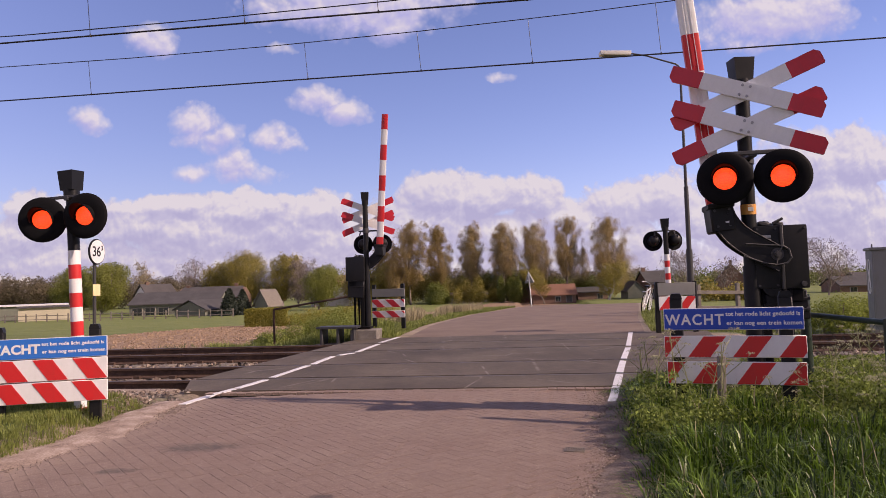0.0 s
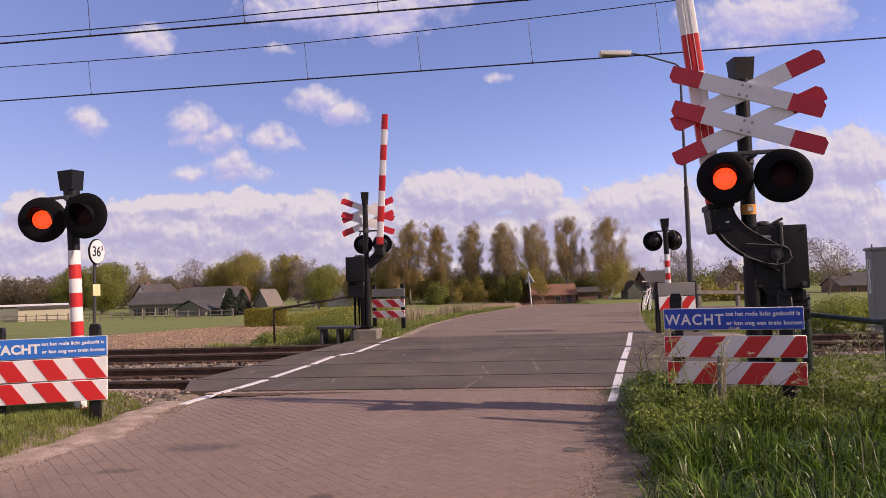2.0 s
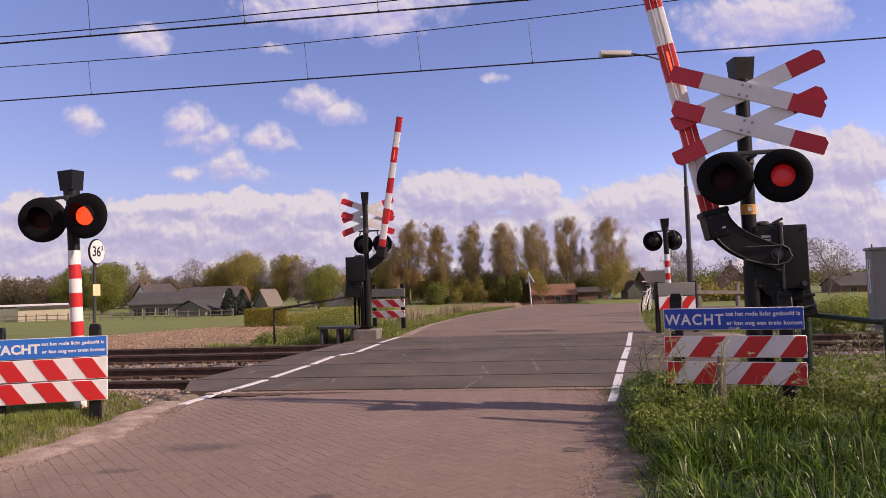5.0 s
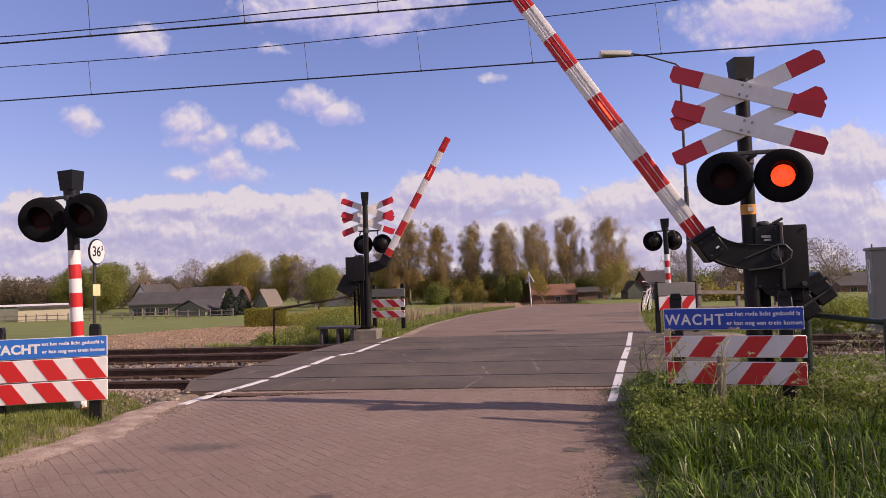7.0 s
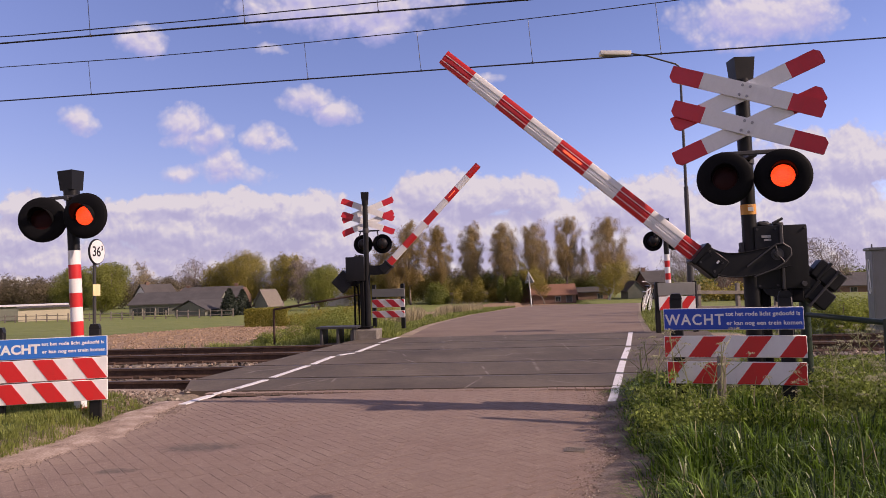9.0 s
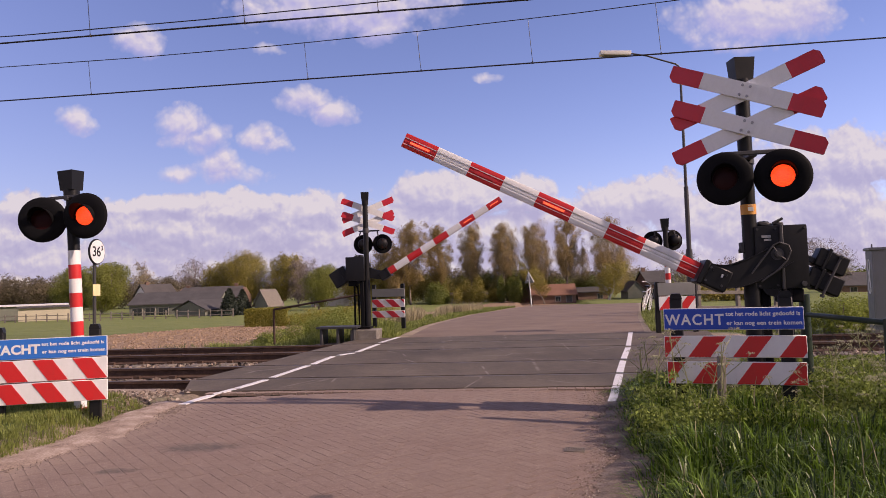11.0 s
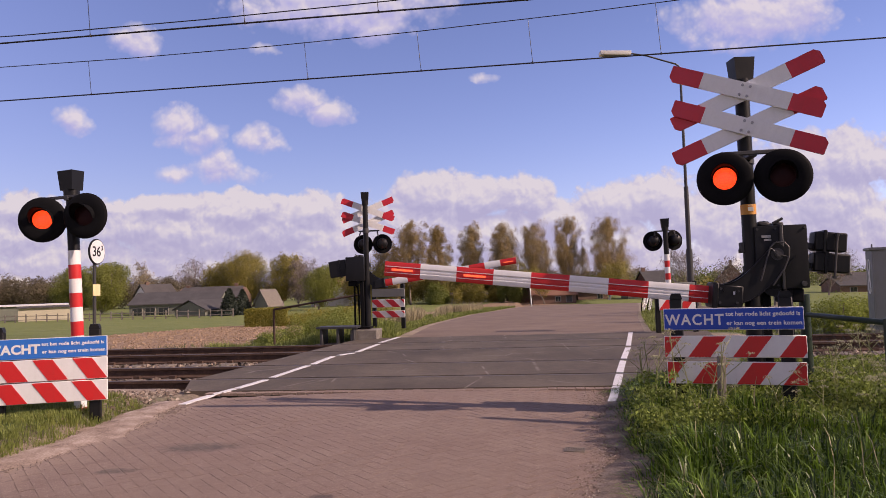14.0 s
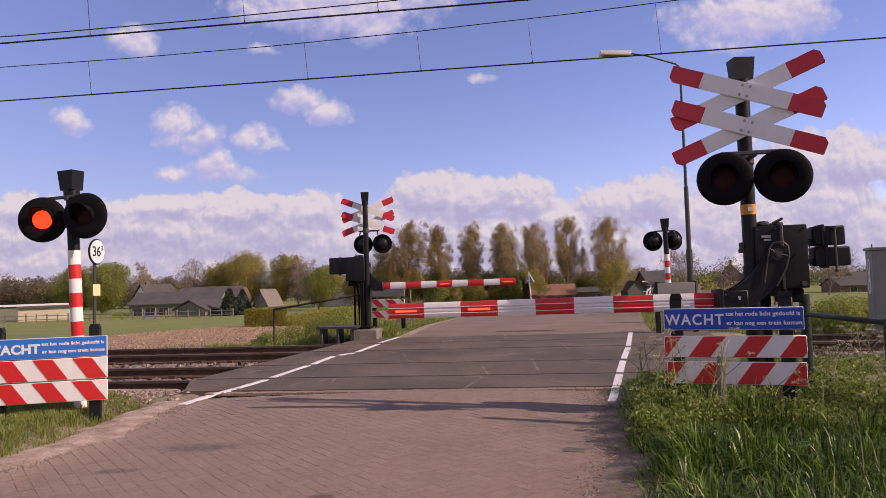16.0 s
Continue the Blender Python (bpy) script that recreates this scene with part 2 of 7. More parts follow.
def build_ground():
    xs = steps(-3600, 3600, 0.0, 0.25)
    ys = steps(-1200, 4600, 12.0, 0.25)
    verts = [(x, y, ground_height(x, y) + (0.03 * noise.noise(Vector((x * 0.7, y * 0.7, 0))) if abs(x) < 60 and abs(y) < 90 else 0)) for y in ys for x in xs]
    w = len(xs)
    faces = [(j * w + i, j * w + i + 1, (j + 1) * w + i + 1, (j + 1) * w + i) for j in range(len(ys) - 1) for i in range(w - 1)]
    n = Nodes("field_and_grass")
    sep = n.t.nodes.new("ShaderNodeSeparateXYZ")
    n.link(n.world_co, sep.inputs[0])
    x, y = sep.outputs[0], sep.outputs[1]
    o = n.math('ADD', n.math('MULTIPLY', x, TN.x), n.math('MULTIPLY', y, TN.y))
    wob = n.math('MULTIPLY', n.math('SUBTRACT', n.noise(0.5, 4, co=n.world_co), 0.5), 4.0)
    fine = n.noise(14.0, 5, 0.7, co=n.world_co)
    mid = n.noise(1.3, 5, 0.6, co=n.world_co)
    grass = n.ramp(n.math('ADD', n.math('MULTIPLY', fine, 0.5), n.math('MULTIPLY', mid, 0.5)),
                   [(0.3, (0.035, 0.065, 0.018)), (0.5, (0.085, 0.13, 0.035)), (0.72, (0.15, 0.17, 0.06))])
    # tilled soil beyond the tracks, with clods and furrows
    clod = n.noise(3.5, 6, 0.75, co=n.world_co)
    soil = n.ramp(n.math('ADD', n.math('MULTIPLY', clod, 0.6), n.math('MULTIPLY', fine, 0.4)),
                  [(0.36, (0.13, 0.076, 0.042)), (0.5, (0.275, 0.178, 0.105)), (0.62, (0.43, 0.315, 0.205))])
    limit = n.math('ADD', n.math('ADD', n.math('SUBTRACT', x, n.math('MULTIPLY', y, 0.31)), 28.2), n.math('MULTIPLY', wob, 0.25))
    tilled = n.math('MULTIPLY', n.grey(limit, 0.0, 0.8), n.grey(n.math('ADD', o, n.math('MULTIPLY', wob, 0.3)), 16.2, 17.2))
    tilled = n.math('MULTIPLY', tilled, n.grey(n.math('SUBTRACT', n.math('MULTIPLY', y, 0.26), n.math('ADD', x, wob)), 10.4, 11.6))
    meadow = n.ramp(n.math('ADD', n.math('MULTIPLY', n.noise(0.22, 6, 0.7, co=n.world_co), 0.5), n.math('MULTIPLY', mid, 0.5)), [(0.3, (0.115, 0.150, 0.028)), (0.5, (0.170, 0.205, 0.044)), (0.7, (0.27, 0.275, 0.080))])
    c = n.mix(n.grey(o, 17.0, 40.0), grass, meadow)
    c = n.mix(tilled, c, soil)
    # sandy, gravelly strip beside the road and the tracks
    gravel = n.ramp(n.noise(40.0, 4, 0.7, co=n.world_co), [(0.3, (0.17, 0.125, 0.09)), (0.55, (0.38, 0.295, 0.215)), (0.75, (0.56, 0.47, 0.37))])
    bed = n.math('MULTIPLY', n.grey(o, 7.2, 8.0), n.grey(o, 16.4, 15.4))
    near_sand = n.math('MULTIPLY', n.grey(n.math('ADD', o, n.math('MULTIPLY', wob, 0.25)), 8.6, 6.2), n.grey(n.math('ADD', n.math('ADD', x, n.math('MULTIPLY', n.math('SUBTRACT', y, 6.0), -0.1)), n.math('MULTIPLY', wob, 0.12)), -3.70, -3.38))
    right_sand = n.grey(n.math('SUBTRACT', x, n.math('MULTIPLY', y, 0.275)), 0.22, 0.05)
    c = n.mix(n.math('MAXIMUM', bed, n.math('MULTIPLY', near_sand, right_sand)), c, gravel)
    n.color(c)
    n.rough(0.95)
    n.bump(n.math('ADD', clod, fine), 0.7, 0.05)
    ob = new("ground", raw_mesh("ground", verts, faces, n.m))
    ob.data.polygons.foreach_set("use_smooth", [True] * len(ob.data.polygons))
    tagged(ob, "flat farmland with meadow, tilled soil and gravel beside the tracks", "ground", kind="structure")


build_ground()


def brick_material():
    n = Nodes("red_paving_brick")
    r = n.math('FRACT', n.math('ADD', n.island(), n.piece()))
    big = n.noise(0.8, 4, co=n.world_co)
    fine = n.noise(95.0, 4, 0.75, co=n.world_co)
    mid = n.noise(14.0, 5, 0.65, co=n.world_co)
    c = n.ramp(r, [(0.0, (0.215, 0.147, 0.112)), (0.5, (0.232, 0.160, 0.122)), (1.0, (0.250, 0.174, 0.134))])
    c = n.mix(n.grey(big, 0.35, 0.7, 0.0, 0.35), c, (0.27, 0.200, 0.150))
    c = n.mix(n.grey(mid, 0.5, 0.75, 0.0, 0.40), c, (0.16, 0.108, 0.083))
    c = n.mix(n.grey(fine, 0.36, 0.24, 0.0, 0.55), c, (0.12, 0.078, 0.060))
    c = n.mix(n.grey(fine, 0.57, 0.70, 0.0, 0.75), c, (0.50, 0.41, 0.33))
    # oil and tyre marks
    for sx, sy, a, b in ((-1.97, 5.46, 0.30, 0.15), (-2.32, 4.82, 0.16, 0.06), (-0.75, 4.08, 0.08, 0.05)):
        mp = n.t.nodes.new("ShaderNodeMapping")
        mp.inputs["Location"].default_value = (-sx / a, -sy / b, 0)
        mp.inputs["Scale"].default_value = (1 / a, 1 / b, 0)
        n.link(n.world_co, mp.inputs["Vector"])
        ln = n.t.nodes.new("ShaderNodeVectorMath")
        ln.operation = 'LENGTH'
        n.link(mp.outputs[0], ln.inputs[0])
        edge = n.math('ADD', ln.outputs["Value"], n.math('MULTIPLY', n.math('SUBTRACT', mid, 0.5), 2.2))
        c = n.mix(n.grey(edge, 1.2, 0.5, 0.0, 0.85), c, (0.085, 0.066, 0.056))
    # trodden sand towards the verges
    sand = n.math('MULTIPLY', n.grey(n.noise(1.1, 5, 0.7, co=n.world_co), 0.48, 0.66), n.grey(fine, 0.35, 0.6))
    c = n.mix(n.math('MULTIPLY', sand, 0.30), c, (0.40, 0.315, 0.235))
    # sand carried over the edge by the curve
    sep = n.t.nodes.new("ShaderNodeSeparateXYZ")
    n.link(n.world_co, sep.inputs[0])
    bow = n.math('MAXIMUM', n.math('SUBTRACT', 6.25, sep.outputs[1]), 0.0)
    edge_x = n.math('ADD', n.math('ADD', sep.outputs[0], 3.0), n.math('MULTIPLY', n.math('MULTIPLY', bow, bow), 0.11))
    rim = n.math('ADD', edge_x, n.math('MULTIPLY', n.math('SUBTRACT', n.noise(2.2, 5, 0.65, co=n.world_co), 0.5), 0.9))
    c = n.mix(n.math('MULTIPLY', n.grey(rim, 0.50, 0.05), n.grey(fine, 0.25, 0.55, 0.55, 1.0)), c, (0.33, 0.245, 0.185))
    grit = n.noise(52.0, 3, 0.8, co=n.world_co)
    c = n.mix(n.grey(grit, 0.60, 0.72, 0.0, 0.55), c, (0.46, 0.38, 0.31))
    c = n.mix(n.grey(grit, 0.40, 0.28, 0.0, 0.45), c, (0.10, 0.068, 0.052))
    n.color(c)
    n.rough(0.88)
    n.bump(n.math('ADD', fine, mid), 0.8, 0.006)
    return n.m


BRICK = brick_material()
JOINT = speckled("sand_joint", [(0.3, (0.15, 0.106, 0.080)), (0.5, (0.225, 0.162, 0.122)), (0.7, (0.33, 0.25, 0.19))], 3.0, 120.0)


def asphalt_material():
    n = Nodes("worn_asphalt")
    big = n.noise(0.7, 5, co=n.world_co)
    fine = n.noise(120.0, 3, 0.7, co=n.world_co)
    tracks = n.noise(2.4, 4, co=n.world_co, stretch=(1.0, 0.25, 1.0))
    c = n.ramp(n.math('ADD', n.math('MULTIPLY', fine, 0.5), n.math('MULTIPLY', big, 0.5)),
               [(0.34, (0.050, 0.038, 0.027)), (0.5, (0.103, 0.081, 0.056)), (0.66, (0.185, 0.150, 0.106))])
    c = n.mix(n.grey(tracks, 0.45, 0.7, 0.0, 0.35), c, (0.175, 0.133, 0.095))
    c = n.mix(n.grey(n.noise(9.0, 5, 0.75, co=n.world_co, stretch=(1.0, 1.6, 1.0)), 0.42, 0.66, 0.0, 0.45), c, (0.058, 0.046, 0.036))
    # pale filled cracks and grit
    v = n.t.nodes.new('ShaderNodeTexVoronoi')
    v.feature = 'DISTANCE_TO_EDGE'
    v.inputs['Scale'].default_value = 0.75
    n.link(n.world_co, v.inputs['Vector'])
    crack = n.grey(v.outputs['Distance'], 0.014, 0.004)
    crack = n.math('MULTIPLY', crack, n.grey(n.noise(1.7, 3, co=n.world_co), 0.46, 0.58))
    c = n.mix(n.math('MULTIPLY', crack, 0.55), c, (0.30, 0.26, 0.22))
    c = n.mix(n.grey(n.noise(45.0, 3, 0.8, co=n.world_co), 0.66, 0.78, 0.0, 0.5), c, (0.33, 0.29, 0.25))
    n.color(c)
    n.rough(0.85)
    n.bump(fine, 0.4, 0.004)
    return n.m


ASPHALT = asphalt_material()


def strip(name, left, right, z_of, material, thick=0.12, label="", category="", steps_y=None, cuts=6):
    """A road slab between two edge lines."""
    bm = bmesh.new()
    ys = steps_y
    rows = []
    for y in ys:
        l, r = at_y(left, y), at_y(right, y)
        row = []
        for k in range(cuts + 1):
            x = l + (r - l) * k / cuts
            row.append(bm.verts.new((x, y, z_of(x, y) - 0.02 * abs(2 * k / cuts - 1) ** 2)))
        rows.append(row)
    for a, b in zip(rows[:-1], rows[1:]):
        for i in range(cuts):
            bm.faces.new((a[i], a[i + 1], b[i + 1], b[i]))
    border = [e for e in bm.edges if e.is_boundary]
    got = bmesh.ops.extrude_edge_only(bm, edges=border)
    for v in got["geom"]:
        if isinstance(v, bmesh.types.BMVert):
            v.co.z -= thick
    ob = mesh_object(name, bm, material, None, "", True)
    return tagged(ob, label, category, kind="structure")


def sunken(x, y):
    """Shallow dips of the old paving."""
    return 0.006 * noise.noise(Vector((x * 0.9, y * 0.9, 2)))


road_near = strip("road_near", ROAD_L, ROAD_R, lambda x, y: -0.0074 + sunken(x, y), JOINT, 0.14,
                  "red brick village road laid in herringbone with sandy joints", "road",
                  [-4.9 + 0.25 * i for i in range(52)] + [7.98], 20)


def far_road_material():
    n = Nodes("far_brick_road")
    mid = n.noise(1.1, 5, co=n.world_co)
    fine = n.noise(30.0, 4, 0.7, co=n.world_co)
    c = n.ramp(n.math('ADD', n.math('MULTIPLY', fine, 0.5), n.math('MULTIPLY', mid, 0.5)),
               [(0.3, (0.145, 0.096, 0.074)), (0.5, (0.20, 0.142, 0.100)), (0.7, (0.27, 0.198, 0.145))])
    n.color(c)
    n.rough(0.88)
    n.bump(fine, 0.4, 0.006)
    return n.m


road_far = strip("road_far", FAR_L, FAR_R, lambda x, y: road_height(y) - 0.004, far_road_material(), 0.14,
                 "red brick road running on beyond the tracks", "road",
                 [15.2 + 0.9 * i for i in range(30)] + [42.5 + 2.5 * i for i in range(28)])


def sandy_edges():
    """Bare sandy strips along the far road."""
    mat = speckled("bare_sandy_edge", [(0.3, (0.17, 0.13, 0.08)), (0.5, (0.30, 0.235, 0.16)), (0.7, (0.42, 0.34, 0.25))], 1.5, 25.0)
    for line, s in ((FAR_L, -1), (FAR_R, 1)):
        inner = [(x - s * 0.05, y) for x, y in line]
        outer = [(x + s * (0.34 + 0.12 * math.sin(y * 1.7)), y) for x, y in line]
        pair = (outer, inner) if s < 0 else (inner, outer)
        strip("road_edge", *pair, lambda x, y: road_height(y) - 0.022, mat, 0.1, "bare sandy edge of the far road", "road edge", [15.3 + 0.8 * i for i in range(34)])


sandy_edges()


def sandy_verges():
    """Trodden sand that runs out over the edges of the brick road."""
    mat = speckled("trodden_verge_sand", [(0.34, (0.15, 0.105, 0.078)), (0.48, (0.33, 0.243, 0.183)), (0.62, (0.56, 0.45, 0.36))], 4.0, 70.0, 0.95, 0.8, 0.010)
    soil = speckled("trodden_verge_soil", [(0.34, (0.075, 0.055, 0.040)), (0.48, (0.175, 0.130, 0.096)), (0.64, (0.32, 0.25, 0.19))], 4.0, 70.0, 0.95, 0.8, 0.010)
    ys = [1.2 + 0.2 * i for i in range(34)]
    wav = lambda y, a: 0.05 * math.sin(y * 3.1 + a) + 0.03 * math.sin(y * 8.3 + a) + 0.02 * math.sin(y * 17.0)
    for line, s in ((ROAD_L, -1), (ROAD_R, 1)):
        inner = [(at_y(line, y) - s * (0.15 + 1.6 * wav(y, 2)) * smooth(7.5, 6.7, y), y) for y in ys]
        outer = [(at_y(line, y) + s * ((0.38 if s < 0 else 0.24) + wav(y, 5)), y) for y in ys]
        pair = (outer, inner) if s < 0 else (inner, outer)
        strip("verge", *pair, lambda x, y: -0.006, mat if s < 0 else soil, 0.16, "trodden sandy verge beside the brick road", "verge", ys)


sandy_verges()


def build_crossing():
    """Asphalt deck between and beside the rails, with flangeway grooves."""
    thing = base("crossing_deck", Matrix.Identity(4), "dark grey worn asphalt level crossing deck between the rails", "crossing deck", kind="structure")
    g = GAUGE / 2
    lines = [7.97]
    for c in (NEAR_TRACK, FAR_TRACK):
        for side in (-g, g):
            lines += [c + side - 0.055, c + side + 0.075] if side < 0 else [c + side - 0.075, c + side + 0.055]
    lines.append(15.62)
    for o0, o1 in zip(lines[0::2], lines[1::2]):
        bm = bmesh.new()
        # edges of the deck along the rails
        def left(o):
            return -3.62 - 1.10 + 0.105 * (o - 8.2) + (1.0 if o < 8.7 else 0.0) * 0.7 * (8.7 - o)
        def right(o):
            return 2.15 + 0.42 * (o - 8.0) if o < 9.5 else 2.78 + 0.16 * (o - 9.5)
        vs = []
        for o in (o0, o1):
            a, b = left(o), right(o)
            vs.append([bm.verts.new(on_track(a + (b - a) * k / 16, o, 0.004 + 0.004 * noise.noise(Vector((k * 0.6, o, 3))))) for k in range(17)])
        for i in range(16):
            bm.faces.new((vs[0][i], vs[0][i + 1], vs[1][i + 1], vs[1][i]))
        border = [e for e in bm.edges if e.is_boundary]
        got = bmesh.ops.extrude_edge_only(bm, edges=border)
        for v in got["geom"]:
            if isinstance(v, bmesh.types.BMVert):
                v.co.z -= 0.2
        part("deck_panel", bm, ASPHALT, thing)
    return thing


build_crossing()

RAIL_TOP = Nodes("polished_rail_head")
RAIL_TOP.color((0.13, 0.105, 0.085))
RAIL_TOP.b.inputs["Metallic"].default_value = 0.55
RAIL_TOP.rough(RAIL_TOP.grey(RAIL_TOP.noise(9.0, 3), 0.3, 0.7, 0.45, 0.7))
RUST = speckled("rusty_steel", [(0.3, (0.035, 0.020, 0.014)), (0.5, (0.075, 0.042, 0.028)), (0.72, (0.14, 0.085, 0.055))], 6.0, 70.0, 0.85)
SLEEPER = speckled("old_concrete_sleeper", [(0.3, (0.12, 0.10, 0.085)), (0.5, (0.20, 0.17, 0.14)), (0.7, (0.28, 0.24, 0.20))], 4.0, 60.0)
BALLAST = speckled("brown_stone_ballast", [(0.3, (0.085, 0.062, 0.048)), (0.5, (0.17, 0.13, 0.10)), (0.7, (0.30, 0.25, 0.20))], 5.0, 34.0, 0.95)


def build_tracks():
    head = [(-0.036, 0.0), (0.036, 0.0), (0.036, -0.035), (0.009, -0.05), (0.009, -0.125), (0.070, -0.145), (0.070, -0.158),
            (-0.070, -0.158), (-0.070, -0.145), (-0.009, -0.125), (-0.009, -0.05), (-0.036, -0.035)]
    for c, tag in ((NEAR_TRACK, "nearer"), (FAR_TRACK, "farther")):
        track = base("railway_track", Matrix.Identity(4), "rusty steel railway track on " + ("concrete sleepers and brown ballast" if c == NEAR_TRACK else "sleepers beside a parallel track"), "railway track", "parallel tracks", "structure")
        for side in (-1, 1):
            bm = bmesh.new()
            o = c + side * GAUGE / 2
            ends = []
            for s in (-420, -60, -20, -8, 0, 8, 20, 60, 420):
                ends.append([bm.verts.new(on_track(s, o + x, z + 0.001)) for x, z in head])
            for a, b in zip(ends[:-1], ends[1:]):
                for i in range(len(head)):
                    j = (i + 1) % len(head)
                    f = bm.faces.new((a[j], a[i], b[i], b[j]))
                    f.material_index = 0 if i == 0 else 1
            mesh_object("rail", bm, [RAIL_TOP.m, RUST], track)
        # sleepers
        bm = bmesh.new()
        box(bm, (0.25, 2.5, 0.18), (0, 0, 0), (0, 0, 0), 0.02)
        first = mesh_object("sleeper", bm, SLEEPER, track)
        first.matrix_basis = Matrix.Translation(on_track(-14.7, c, -0.25)) @ pose(0, 0, 0, 0, 0, math.degrees(TRACK_TURN))
        for i in range(1, 90):
            s = -14.7 + 0.6 * i
            if -5.5 < s < 4.0:
                continue
            shared("sleeper", first.data, track, Matrix.Translation(on_track(s, c, -0.25)) @ pose(0, 0, 0, 0, 0, math.degrees(TRACK_TURN)))
        # rail clips
        bm = bmesh.new()
        for i in range(90):
            s = -14.7 + 0.6 * i
            if -5.2 < s < 4.0:
                continue
            for side in (-1, 1):
                for dd in (-0.10, 0.10):
                    at = on_track(s, c + side * GAUGE / 2 + dd, -0.135)
                    box(bm, (0.10, 0.06, 0.05), at, (0, 0, math.degrees(TRACK_TURN)))
        part("rail_clips", bm, RUST, track)["kind"] = "stuff"


build_tracks()


def scatter_stones(name, count, region, size, material, label, category, seed):
    rng = np.random.default_rng(seed)
    tet = np.array([(1, 0, -0.3), (-0.5, 0.87, -0.3), (-0.5, -0.87, -0.3), (0.1, 0, 0.7), (-0.3, 0.4, 0.55)])
    tri = [(0, 1, 4, 3), (1, 2, 4), (2, 0, 3), (4, 2, 3)]
    verts, faces = [], []
    n = 0
    while n < count:
        p = region(rng)
        if p is None:
            continue
        a = rng.uniform(0, 6.28)
        s = size * rng.uniform(0.6, 1.5)
        k = tet * s * rng.uniform(0.7, 1.2, 3) + rng.uniform(-0.15, 0.15, (5, 3)) * s
        ca, sa = math.cos(a), math.sin(a)
        b = len(verts)
        for x, y, z in k:
            verts.append((p[0] + x * ca - y * sa, p[1] + x * sa + y * ca, p[2] + z * 0.8))
        faces += [tuple(b + i for i in t) for t in tri]
        n += 1
    ob = new(name, raw_mesh(name, verts, faces, material))
    return tagged(ob, label, category, kind="stuff")


def stone_material():
    n = Nodes("ballast_stone")
    c = n.ramp(n.island(), [(0.0, (0.11, 0.08, 0.062)), (0.5, (0.25, 0.185, 0.137)), (0.85, (0.40, 0.315, 0.24)), (1.0, (0.52, 0.45, 0.37))])
    n.color(n.mix(n.grey(n.noise(60.0, 3), 0.4, 0.7, 0.0, 0.4), c, (0.08, 0.06, 0.05)))
    n.rough(0.92)
    return n.m


STONE = stone_material()


def ballast_region(rng):
    s = rng.uniform(-16, 14) if rng.random() < 0.8 else rng.uniform(-40, 40)
    o = rng.uniform(7.9, 15.4)
    p = on_track(s, o)
    if -4.9 + 0.1 * (o - 8) < s < 3.4 + 0.2 * (o - 8):
        return None
    z = -0.21
    for c in (NEAR_TRACK, FAR_TRACK):
        if abs(o - c) < 1.3:
            z = -0.185
    return (p.x, p.y, z + rng.uniform(-0.02, 0.02))


scatter_stones("track_ballast", 15000, ballast_region, 0.045, STONE, "brown broken stone ballast between and beside the rails", "ballast", 5)


def field_clods(rng):
    x, y = rng.uniform(-22, 3), rng.uniform(17.5, 44)
    if across(x, y) < 17.2 or x - 0.31 * y + 28.2 < 0.4 or 0.26 * y - x < 11.3:
        return None
    return (x, y, ground_height(x, y) + 0.01)


scatter_stones("soil_clods", 7000, field_clods, 0.055, speckled("dry_soil_clod", [(0.3, (0.16, 0.10, 0.058)), (0.5, (0.29, 0.195, 0.118)), (0.7, (0.50, 0.375, 0.255))], 3.0, 9.0), "dry brown clods and stubble on the tilled field", "soil", 9)


def road_grit(rng):
    """Sand and grit washed to the sides of the brick road."""
    y = rng.uniform(3.0, 7.9)
    if rng.random() < 0.22:
        d = abs(rng.normal()) * 0.16
        x = at_y(ROAD_R, y) + 0.02 - d
    else:
        d = 0.22 * rng.normal() - 0.24
        x = at_y(ROAD_L, y) + d
    if across(x, y) > 7.9:
        return None
    z = -0.021 if at_y(ROAD_L, y) < x < at_y(ROAD_R, y) else -0.022 if x > at_y(ROAD_L, y) - 0.36 else ground_height(x, y)
    return (x, y, z)


scatter_stones("road_grit", 26000, road_grit, 0.0062, STONE, "sand and fine grit along the edges of the brick road", "grit", 12)


def corner_stones(rng):
    """Loose stones where the deck, the verge and the ballast meet."""
    x, y = rng.uniform(-4.6, -2.9), rng.uniform(7.1, 8.7)
    o = across(x, y)
    if x > -3.0 - 0.62 * (o - 8.0) * (1 if o > 8.0 else 0) - 0.05 or o > 8.75:
        return None
    return (x, y, ground_height(x, y) + 0.012)


scatter_stones("corner_stones", 900, corner_stones, 0.026, STONE, "loose pale stones at the corner of the crossing", "stones", 14)


# ---- white road lines ----
LINE_PAINT = speckled("worn_white_road_paint", [(0.25, (0.45, 0.43, 0.41)), (0.45, (0.70, 0.69, 0.68)), (0.7, (0.80, 0.80, 0.79))], 6.0, 70.0, 0.7, 0.3, 0.003)


